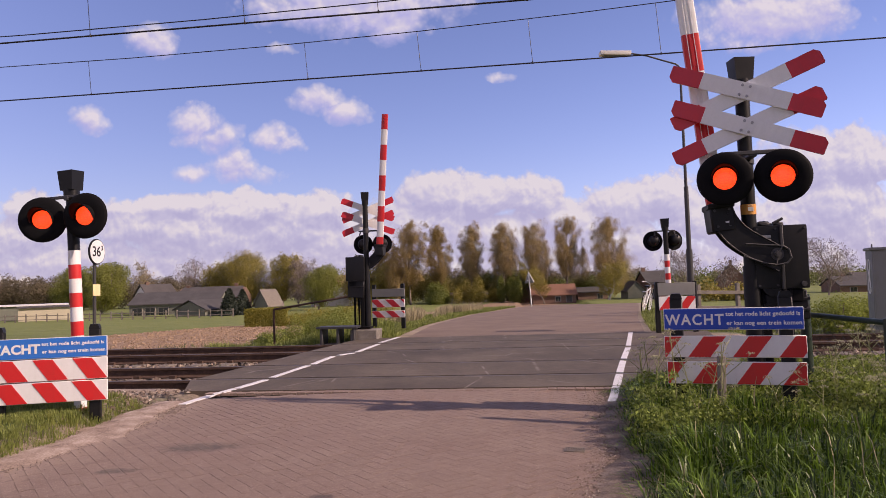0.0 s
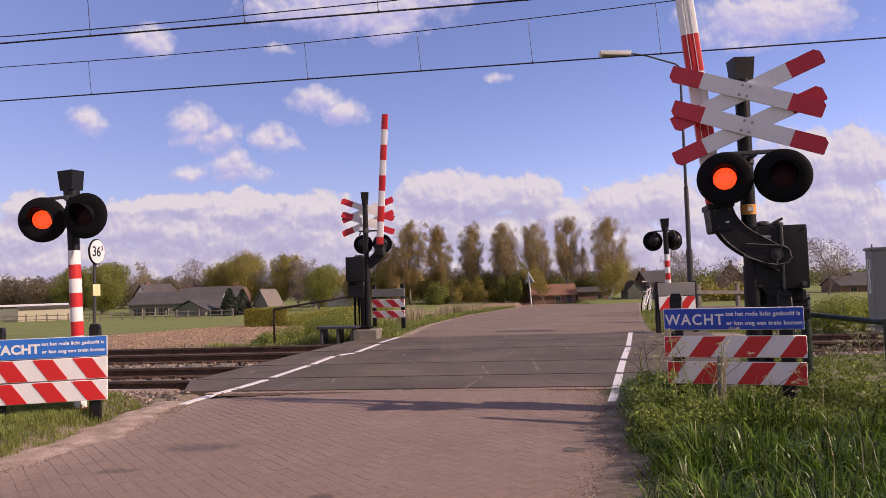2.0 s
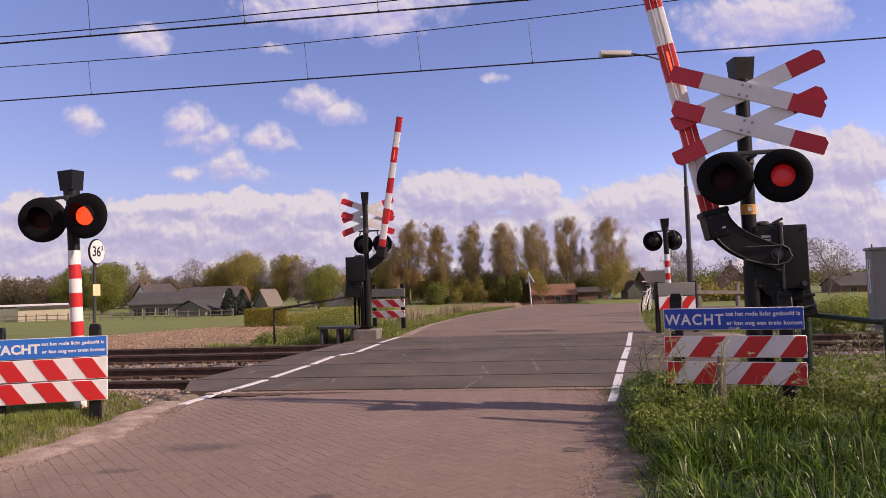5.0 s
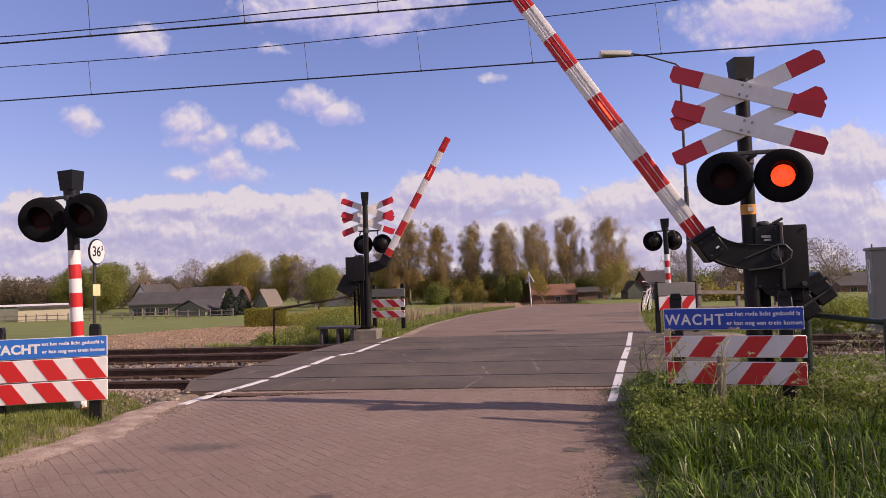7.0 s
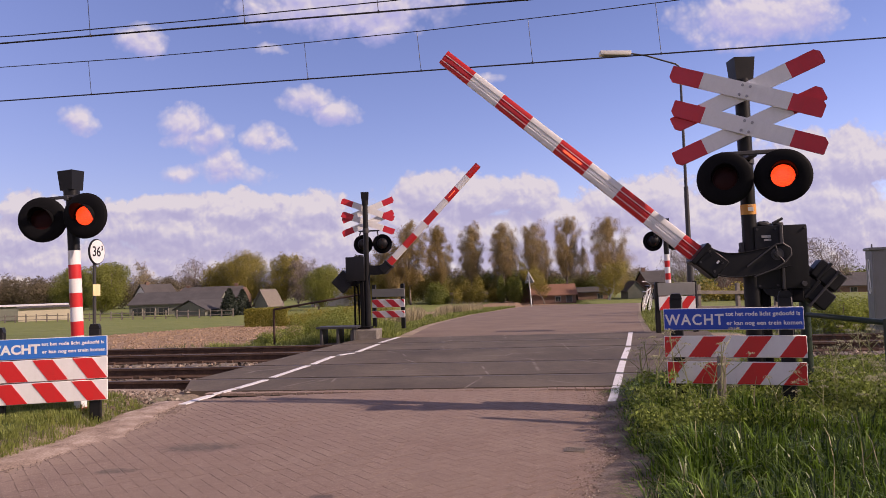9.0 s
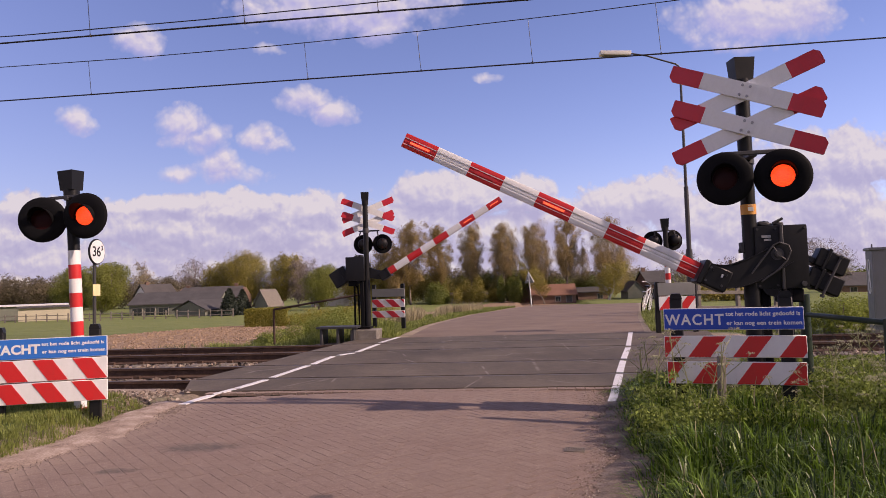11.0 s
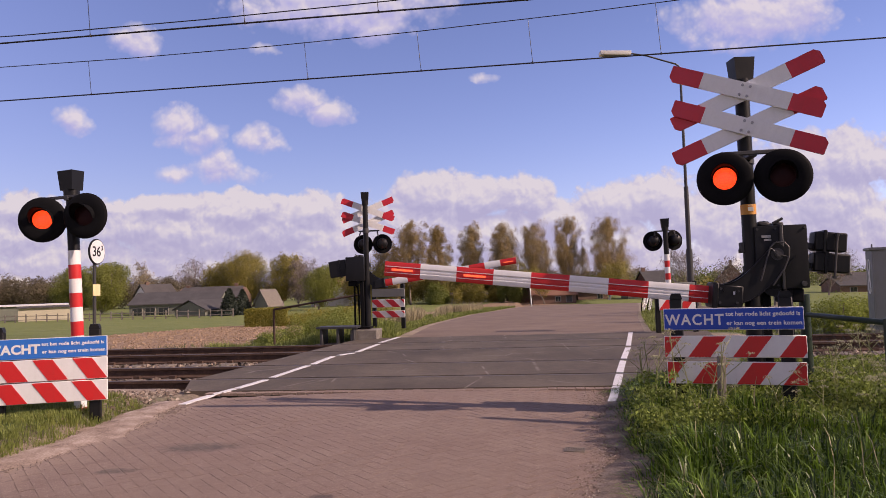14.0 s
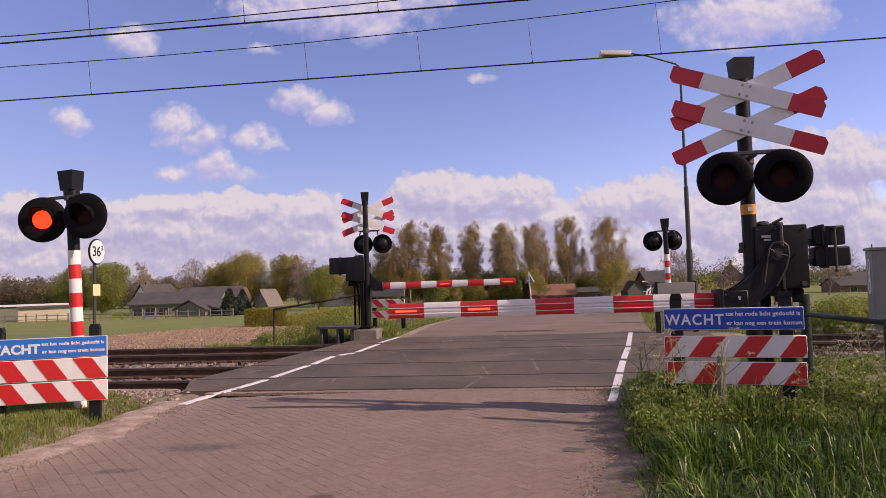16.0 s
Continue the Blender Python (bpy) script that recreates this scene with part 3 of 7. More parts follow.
def road_line(points, width):
    """A painted edge line over the crossing, broken at the rail grooves."""
    thing = base("edge_line", Matrix.Identity(4), "worn white painted edge line over the crossing", "road marking", "edge lines", "structure")
    for (x0, y0), (x1, y1) in points:
        a, b = Vector((x0, y0, 0)), Vector((x1, y1, 0))
        d = (b - a).normalized()
        nrm = Vector((-d.y, d.x, 0)) * width / 2
        bm = bmesh.new()
        k = max(2, int((b - a).length / 0.12))
        rows = []
        for i in range(k + 1):
            p = a + (b - a) * i / k
            o = across(p.x, p.y)
            drop = 0.008 * smooth(8.02, 7.94, o) + 0.017 * smooth(7.85, 7.78, o)
            j = 1 + 0.14 * noise.noise(Vector((p.x * 9, p.y * 9, 1)))
            rows.append([bm.verts.new(p + nrm * j * sx + Vector((0, 0, zz - drop))) for sx, zz in ((1, 0.0105), (-1, 0.0105), (-1, -0.004), (1, -0.004))])
        for r0, r1 in zip(rows[:-1], rows[1:]):
            for q in range(4):
                bm.faces.new((r0[(q + 1) % 4], r0[q], r1[q], r1[(q + 1) % 4]))
        bm.faces.new(rows[0])
        bm.faces.new(list(reversed(rows[-1])))
        bmesh.ops.recalc_face_normals(bm, faces=bm.faces[:])
        part("line_piece", bm, LINE_PAINT, thing)


road_line([((-2.91, 7.608), (-2.787, 8.19)), ((-2.772, 8.215), (-2.70, 8.27)), ((-2.695, 8.28), (-2.60, 8.48)), ((-2.585, 8.503), (-2.41, 9.22)), ((-2.385, 9.44), (-2.15, 10.74)), ((-2.11, 10.90), (-1.97, 12.05)),
           ((-1.905, 12.19), (-1.67, 12.54)), ((-1.633, 12.70), (-1.39, 14.24)), ((-1.385, 14.60), (-1.09, 15.91))], 0.092)
road_line([((1.635, 6.93), (1.845, 7.64)), ((1.85, 7.66), (1.89, 7.775)), ((1.894, 7.79), (2.152, 8.67)), ((2.201, 8.85), (2.557, 10.06)), ((2.627, 10.30), (3.12, 11.90)), ((3.213, 12.23), (4.06, 15.2))], 0.088)


# ---- paving bricks in herringbone ----
def build_bricks():
    """Bricks 18 x 9 cm in herringbone, their joints worn open one way; those in the stretch before the camera are single parts."""
    unit, gap_x, gap_y = 0.088, 0.0058, 0.0006
    turn = radians(36.5)
    ca, sa = math.cos(turn), math.sin(turn)

    def mesh_for(lx, ly):
        a, b, e, g = lx / 2 - gap_x / 2, ly / 2 - gap_y / 2, 0.0014, 0.0002
        v = [(-a, -b, -0.03), (a, -b, -0.03), (a, b, -0.03), (-a, b, -0.03), (-a, -b, -0.002), (a, -b, -0.002), (a, b, -0.002), (-a, b, -0.002),
             (-a + e, -b + g, 0), (a - e, -b + g, 0), (a - e, b - g, 0), (-a + e, b - g, 0)]
        f = [(8, 9, 10, 11)]
        for i in range(4):
            j = (i + 1) % 4
            f += [(i, j, j + 4, i + 4), (i + 4, j + 4, j + 8, i + 8)]
        return v, f

    shapes = {True: mesh_for(2 * unit, unit), False: mesh_for(unit, 2 * unit)}
    meshes = {k: raw_mesh("brick", v, f, BRICK) for k, (v, f) in shapes.items()}
    verts, faces = [], []
    singles = []
    rng = random.Random(4)
    for i in range(-128, 128):
        for j in range(-128, 128):
            s = (i - j) % 4
            if s == 0:
                flat, cx, cy = True, (i + 1) * unit, (j + 0.5) * unit
            elif s == 2:
                flat, cx, cy = False, (i + 0.5) * unit, j * unit
            else:
                continue
            x, y = cx * ca - cy * sa - 0.8, cx * sa + cy * ca + 5.5
            if not 1.2 < y < 7.95 or across(x, y) > 7.80:
                continue
            wob = 0.05 * noise.noise(Vector((x * 2, y * 2, 7)))
            if not at_y(ROAD_L, y) + 0.10 + wob < x < at_y(ROAD_R, y) - 0.08 + wob:
                continue
            sink = sunken(x, y) + rng.uniform(-0.0007, 0.0007)
            z = -0.006 + sink - 0.020 * abs((x - at_y(ROAD_L, y)) / (at_y(ROAD_R, y) - at_y(ROAD_L, y)) * 2 - 1) ** 2
            m = Matrix.Translation((x, y, z)) @ pose(0, 0, 0, rng.uniform(-0.22, 0.22), rng.uniform(-0.22, 0.22), 36.5 + rng.uniform(-0.8, 0.8))
            if -0.95 < x < 0.75 and 3.6 < y < 5.4 and len(singles) < 300:
                singles.append((flat, m))
                continue
            v, f = shapes[flat]
            b = len(verts)
            verts += [tuple(m @ Vector(p)) for p in v]
            faces += [tuple(b + k for k in q) for q in f]
    # a straight course of setts closes the paving before the deck
    for k in range(84):
        s = -3.95 + k * 0.1035
        p = on_track(s, 7.885)
        if not at_y(ROAD_L, p.y) < p.x < at_y(ROAD_R, p.y) + 0.1:
            continue
        m = Matrix.Translation((p.x, p.y, -0.006 + rng.uniform(-0.003, 0.003))) @ pose(0, 0, 0, 0, 0, math.degrees(TRACK_TURN) + rng.uniform(-1, 1)) @ Matrix.Diagonal((1.15, 0.78, 1, 1))
        v, f = shapes[False]
        b = len(verts)
        verts += [tuple(m @ Vector(q)) for q in v]
        faces += [tuple(b + i for i in q) for q in f]
    for flat, m in singles:
        shared("brick", meshes[flat], road_near, m)
    rest = shared("brick_paving", raw_mesh("brick_paving", verts, faces, BRICK), road_near)
    rest["kind"] = "stuff"


# ---- crossing signals ----
LENSES, ARMS = [], []


def lettering(text, size, material, parent, at, name="lettering", label="", bold=0.0, spacing=1.0):
    cu = bpy.data.curves.new(name, 'FONT')
    cu.body, cu.size, cu.extrude, cu.offset, cu.space_character = text, size, 0.001, bold, spacing
    cu.resolution_u = 3
    tmp = bpy.data.objects.new(name, cu)
    scene.collection.objects.link(tmp)
    me = bpy.data.meshes.new_from_object(tmp.evaluated_get(bpy.context.evaluated_depsgraph_get()))
    bpy.data.objects.remove(tmp)
    bpy.data.curves.remove(cu)
    me.materials.clear()
    me.materials.append(material)
    ob = shared(name, me, parent, at)
    if label:
        ob["label"] = label
    return ob


def clip_band(points, lo, hi):
    """Clip a polygon to lo <= x <= hi."""
    for sign, lim in ((1, lo), (-1, hi)):
        out = []
        for (x0, z0), (x1, z1) in zip(points, points[1:] + points[:1]):
            a, b = sign * (x0 - lim), sign * (x1 - lim)
            if a >= 0:
                out.append((x0, z0))
            if (a >= 0) != (b >= 0):
                t = a / (a - b)
                out.append((x0 + (x1 - x0) * t, z0 + (z1 - z0) * t))
        points = out
        if len(points) < 3:
            return []
    return points


def striped_plank(parent, w, h, at, pitch, lean, shift, name="plank", red=None):
    """A white plank with slanting red bands on its front."""
    red = red or RED
    bm = bmesh.new()
    box(bm, (w, 0.024, h), (0, 0, 0), (0, 0, 0), 0.004)
    plank = part(name, bm, WHITE, parent, "white plank with slanting red bands")
    plank.matrix_basis = Matrix.Translation(at)
    x = -w / 2 - 3 * pitch + shift
    while x < w / 2 + pitch:
        pts = clip_band([(x - lean / 2, -h / 2 + 0.004), (x + pitch / 2 - lean / 2, -h / 2 + 0.004), (x + pitch / 2 + lean / 2, h / 2 - 0.004), (x + lean / 2, h / 2 - 0.004)], -w / 2 + 0.004, w / 2 - 0.004)
        if pts:
            bm = bmesh.new()
            plate(bm, pts, 0.004, Matrix.Translation((0, -0.0145, 0)))
            part("red_band", bm, red, plank)
        x += pitch
    return plank


def lamp_head(parent, at, turn, side):
    """Round black backboard with visor, housing and a turning lens."""
    bm = bmesh.new()
    to = pose(0, 0, 0, 90, 0, 0)      # local z becomes -y: the front
    lathe(bm, [(0.100, 0.012), (0.150, 0.014), (0.200, 0.008), (0.222, -0.004), (0.226, -0.012), (0.220, -0.016), (0.19, -0.010), (0.122, -0.006)], to, 44)
    board = part("backboard", bm, BLACK_MATT, parent, "round black lamp backboard")
    board.matrix_basis = pose(at[0], at[1], at[2], 0, 0, turn)
    bm = bmesh.new()
    lathe(bm, [(0.101, 0.012), (0.124, 0.006), (0.126, -0.10), (0.105, -0.155), (0.06, -0.182), (0.0, -0.19)], to, 28)
    part("housing", bm, BLACK, board)
    # visor: upper part of a tube, cut slanting
    bm = bmesh.new()
    seg = 20
    ring = []
    for i in range(seg + 1):
        a = radians(-18 + 216 * i / seg)
        reach = 0.04 + 0.11 * max(0.0, math.sin(a) * 0.75 + 0.25)
        ring.append((math.cos(a), math.sin(a), reach))
    for r, flip in ((0.108, False), (0.104, True)):
        rows = [[bm.verts.new((c * r, -0.008, s * r)), bm.verts.new((c * r, -reach, s * r))] for c, s, reach in ring]
        for p, q in zip(rows[:-1], rows[1:]):
            f = (p[0], q[0], q[1], p[1])
            bm.faces.new(tuple(reversed(f)) if flip else f)
    part("visor", bm, BLACK_MATT, board)
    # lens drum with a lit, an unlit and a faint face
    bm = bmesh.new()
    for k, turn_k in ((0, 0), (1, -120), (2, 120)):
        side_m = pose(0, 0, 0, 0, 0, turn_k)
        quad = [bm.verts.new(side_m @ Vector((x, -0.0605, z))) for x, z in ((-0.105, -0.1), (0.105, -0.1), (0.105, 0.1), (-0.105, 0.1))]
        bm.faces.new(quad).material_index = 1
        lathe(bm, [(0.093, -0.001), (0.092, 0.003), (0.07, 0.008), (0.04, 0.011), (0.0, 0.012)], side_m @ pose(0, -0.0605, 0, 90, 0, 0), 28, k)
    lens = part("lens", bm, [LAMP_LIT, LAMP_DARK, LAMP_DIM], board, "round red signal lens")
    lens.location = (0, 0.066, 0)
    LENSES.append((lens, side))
    # hanger arm from the post's crossbar
    return board


def horn(parent, z, turn=0):
    bm = bmesh.new()
    rod(bm, (0, 0, z - 0.05), (0, 0, z + 0.05), 0.075, 0.075, 20)
    a = [bm.verts.new(Vector((x * 0.075, y * 0.07, z + 0.04))) for x, y in ((-1, -1), (1, -1), (1, 1), (-1, 1))]
    b = [bm.verts.new(Vector((x * 0.092, y * 0.080, z + 0.235))) for x, y in ((-1, -1), (1, -1), (1, 1), (-1, 1))]
    bm.faces.new(list(reversed(a)))
    bm.faces.new(b)
    for i in range(4):
        j = (i + 1) % 4
        bm.faces.new((a[i], a[j], b[j], b[i]))
    ob = part("bell_box", bm, BLACK, parent, "black warning bell housing")
    ob.rotation_euler = (0, 0, radians(turn))
    return ob


def crossbuck(parent, z, y, turn):
    half, hw, red = 0.645, 0.071, 0.272
    for k, tilt in ((0, -1), (1, 1)):
        bm = bmesh.new()
        plate(bm, [(-half + red, -hw), (half - red, -hw), (half - red, hw), (-half + red, hw)], 0.022)
        arm = part("crossbuck_arm", bm, WHITE, parent, "white and red crossing board")
        arm.matrix_basis = pose(-0.02, y, z, 0, 0, turn) @ pose(0, 0.004 + 0.030 * k, 0, 0, -(22.0 if k == 0 else 20.8) * tilt, 0)
        for s in (-1, 1):
            bm = bmesh.new()
            pts = [(half - red, -hw), (half - 0.006, -hw), (half, -hw + 0.008), (half, hw - 0.038), (half - 0.038, hw), (half - red, hw)]
            plate(bm, [(s * x, s * zz) for x, zz in pts], 0.022)
            part("red_end", bm, SIGN_RED, arm)
        if k == 0:
            for sx in (-0.032, 0.032):
                for sz in (-0.042, 0.042):
                    bm = bmesh.new()
                    rod(bm, (sx, -0.008, sz), (sx, -0.022, sz), 0.013, 0.011, 10)
                    part("bolt", bm, STEEL, arm)


def barrier_arm(parent, pivot, length, root, drop):
    """The cranked arm, built round its pivot: it points to -x when down. The boom lies at the back of its clamp."""
    back = 0.115
    bm = bmesh.new()
    # cranked bracket, swept in the xz plane
    ctrl = [(0.07, 0.05), (-0.10, -0.17), (-root * 0.42, -drop), (-root - 0.02, -drop)]
    path, wid = [], []
    for i in range(13):
        t = i / 12
        c = ((1 - t) ** 3, 3 * t * (1 - t) ** 2, 3 * t * t * (1 - t), t ** 3)
        path.append(tuple(sum(k * p[q] for k, p in zip(c, ctrl)) for q in (0, 1)))
        wid.append(0.098 - 0.008 * t + 0.012 * math.sin(math.pi * t))
    for y0, y1 in ((-0.085, -0.06), (0.045, 0.07)):
        rows = []
        for i, (p, w) in enumerate(zip(path, wid)):
            a, b = path[max(0, i - 1)], path[min(len(path) - 1, i + 1)]
            d = Vector((b[0] - a[0], b[1] - a[1])).normalized()
            nrm = Vector((-d.y, d.x))
            rows.append([bm.verts.new((p[0] + nrm.x * w * s, y, p[1] + nrm.y * w * s)) for y in (y0, y1) for s in (-1, 1)])
        for a, b in zip(rows[:-1], rows[1:]):
            for i, j in ((0, 1), (1, 3), (3, 2), (2, 0)):
                bm.faces.new((a[i], a[j], b[j], b[i]))
        bm.faces.new((rows[0][0], rows[0][1], rows[0][3], rows[0][2]))
        bm.faces.new((rows[-1][2], rows[-1][3], rows[-1][1], rows[-1][0]))
    # web between the two flanges
    rows = []
    for p in path:
        rows.append([bm.verts.new((p[0], -0.062, p[1])), bm.verts.new((p[0], 0.05, p[1]))])
    for a, b in zip(rows[:-1], rows[1:]):
        bm.faces.new((a[0], a[1], b[1], b[0]))
    bmesh.ops.recalc_face_normals(bm, faces=bm.faces[:])
    arm = part("barrier_arm", bm, BLACK, parent, "cranked black bracket carrying a red and white boom")
    arm.location = pivot
    # clamp at the root of the boom
    bm = bmesh.new()
    box(bm, (0.24, 0.28, 0.20), (-root + 0.09, 0.045, -drop), (0, 0, 0), 0.015)
    box(bm, (0.05, 0.30, 0.22), (-root - 0.02, 0.045, -drop), (0, 0, 0), 0.01)
    for sx in (0.05, 0.15):
        rod(bm, (-root + sx, -0.095, -drop + 0.05), (-root + sx, -0.11, -drop + 0.05), 0.012, seg=8)
    part("boom_clamp", bm, BLACK, arm)
    # boom in red and white lengths
    r0 = root + 0.02
    step = (length - r0 - 0.19) / 8
    marks = [r0, r0 + 0.19] + [r0 + 0.19 + step * (i + 1) for i in range(8)]
    for i, (a, b) in enumerate(zip(marks[:-1], marks[1:])):
        ta, tb = 0.157 - 0.016 * (a / length), 0.157 - 0.016 * (b / length)
        bm = bmesh.new()
        prof = lambda h: [(-0.034, -h / 2 + 0.012), (-0.026, -h / 2), (0.026, -h / 2), (0.034, -h / 2 + 0.012), (0.034, h / 2 - 0.012), (0.026, h / 2), (-0.026, h / 2), (-0.034, h / 2 - 0.012),
                          (-0.034, 0.020), (-0.028, 0.016), (-0.028, 0.006), (-0.034, 0.002), (-0.034, -0.012), (-0.028, -0.016), (-0.028, -0.024), (-0.034, -0.028)]
        r_a = [bm.verts.new((-a, back + y, -drop + z)) for y, z in prof(ta)]
        r_b = [bm.verts.new((-b, back + y, -drop + z)) for y, z in prof(tb)]
        n = len(r_a)
        for k in range(n):
            bm.faces.new((r_a[k], r_a[(k + 1) % n], r_b[(k + 1) % n], r_b[k]))
        bm.faces.new(list(reversed(r_a)))
        bm.faces.new(r_b)
        bmesh.ops.recalc_face_normals(bm, faces=bm.faces[:])
        part("boom_length", bm, RED if i % 2 == 0 else WHITE, arm, "red boom length" if i % 2 == 0 else "white boom length")
        # thin pale seam of the joined profile
        bm = bmesh.new()
        box(bm, (b - a - 0.004, 0.003, 0.006), (-(a + b) / 2, back - 0.0352, -drop + 0.026))
        box(bm, (b - a - 0.004, 0.003, 0.005), (-(a + b) / 2, back - 0.0352, -drop - 0.034))
        part("seam", bm, WHITE, arm)
    # lamps set in the boom
    lamps = []
    for k in (8, 6, 4):
        mid = (marks[k] + marks[k + 1]) / 2
        bm = bmesh.new()
        for sy in (-1, 1):
            box(bm, (step * 0.66, 0.004, 0.026), (-mid, back + sy * 0.0365, -drop - 0.004))
        part("lamp_slot", bm, RED, arm)
        bm = bmesh.new()
        box(bm, (step * 0.60, 0.084, 0.020))
        lp = part("boom_lamp", bm, ARM_LAMP, arm, "slim orange lamp set in the boom")
        lp.location = (-mid, back, -drop - 0.004)
        lamps.append(lp)
    # counterweights on the other side
    bm = bmesh.new()
    box(bm, (0.30, 0.05, 0.05), (0.26, 0.12, 0.10), (0, 0, 0), 0.006)
    box(bm, (0.34, 0.05, 0.05), (0.28, 0.12, -0.07), (0, 0, 0), 0.006)
    part("weight_bar", bm, DARK_STEEL, arm)
    for z, x0, w, h in ((0.145, 0.46, 0.26, 0.165), (-0.035, 0.48, 0.29, 0.165)) if pivot[0] > 0.16 else ((0.05, 0.50, 0.40, 0.38),):
        bm = bmesh.new()
        box(bm, (w, 0.16, h), (x0, 0.12, z), (0, 0, 0), 0.012)
        box(bm, (0.03, 0.18, h + 0.03), (x0 - 0.05, 0.12, z), (0, 0, 0), 0.006)
        part("counterweight", bm, BLACK, arm)
    # strap frame round the hub, raised rims and bolts on the crank
    bm = bmesh.new()
    strap = [Vector((x, -0.098, z)) for x, z in ((-0.12, -0.24), (-0.065, 0.05), (-0.03, 0.095), (0.045, 0.105), (0.085, 0.065), (0.09, -0.02), (0.06, -0.12), (-0.02, -0.27))]
    tube(bm, strap, 0.0075, 6)
    tube(bm, [strap[1], Vector((0, -0.098, 0)), strap[5]], 0.006, 6)
    part("strap_frame", bm, DARK_STEEL, arm)
    bm = bmesh.new()
    rod(bm, (0, -0.115, 0), (0, 0.16, 0), 0.030, seg=16)
    rod(bm, (0, -0.124, 0), (0, -0.115, 0), 0.019, seg=8)
    rod(bm, (0, -0.092, 0), (0, -0.086, 0), 0.052, seg=18)
    part("hub", bm, DARK_STEEL, arm)
    for side in (-1, 1):
        bm = bmesh.new()
        line = []
        for i, (p, w) in enumerate(zip(path, wid)):
            a, b = path[max(0, i - 1)], path[min(len(path) - 1, i + 1)]
            d = Vector((b[0] - a[0], b[1] - a[1])).normalized()
            line.append(Vector((p[0] - d.y * w * side * 0.97, -0.088, p[1] + d.x * w * side * 0.97)))
        tube(bm, line, 0.006, 6)
        part("crank_rim", bm, BLACK, arm)
    for x, z in ((-root + 0.02, -drop + 0.06), (-root + 0.02, -drop - 0.06), (-root + 0.16, -drop + 0.05), (-root + 0.16, -drop - 0.05)):
        bm = bmesh.new()
        rod(bm, (x, -0.094, z), (x, -0.106, z), 0.011, seg=6)
        part("bolt", bm, DARK_STEEL, arm)
    bm = bmesh.new()
    box(bm, (0.016, 0.004, 0.030), (-root + 0.13, -0.097, -drop + 0.03))
    part("reflector", bm, WHITE, arm)
    # stay rod through the weights
    bm = bmesh.new()
    rod(bm, (0.50, 0.025, -0.15), (0.50, 0.025, 0.20), 0.011, seg=8)
    rod(bm, (0.50, 0.025, 0.20), (0.50, 0.025, 0.22), 0.020, seg=6)
    rod(bm, (0.50, 0.025, -0.17), (0.50, 0.025, -0.15), 0.020, seg=6)
    part("stay_rod", bm, DARK_STEEL, arm)
    return arm, lamps


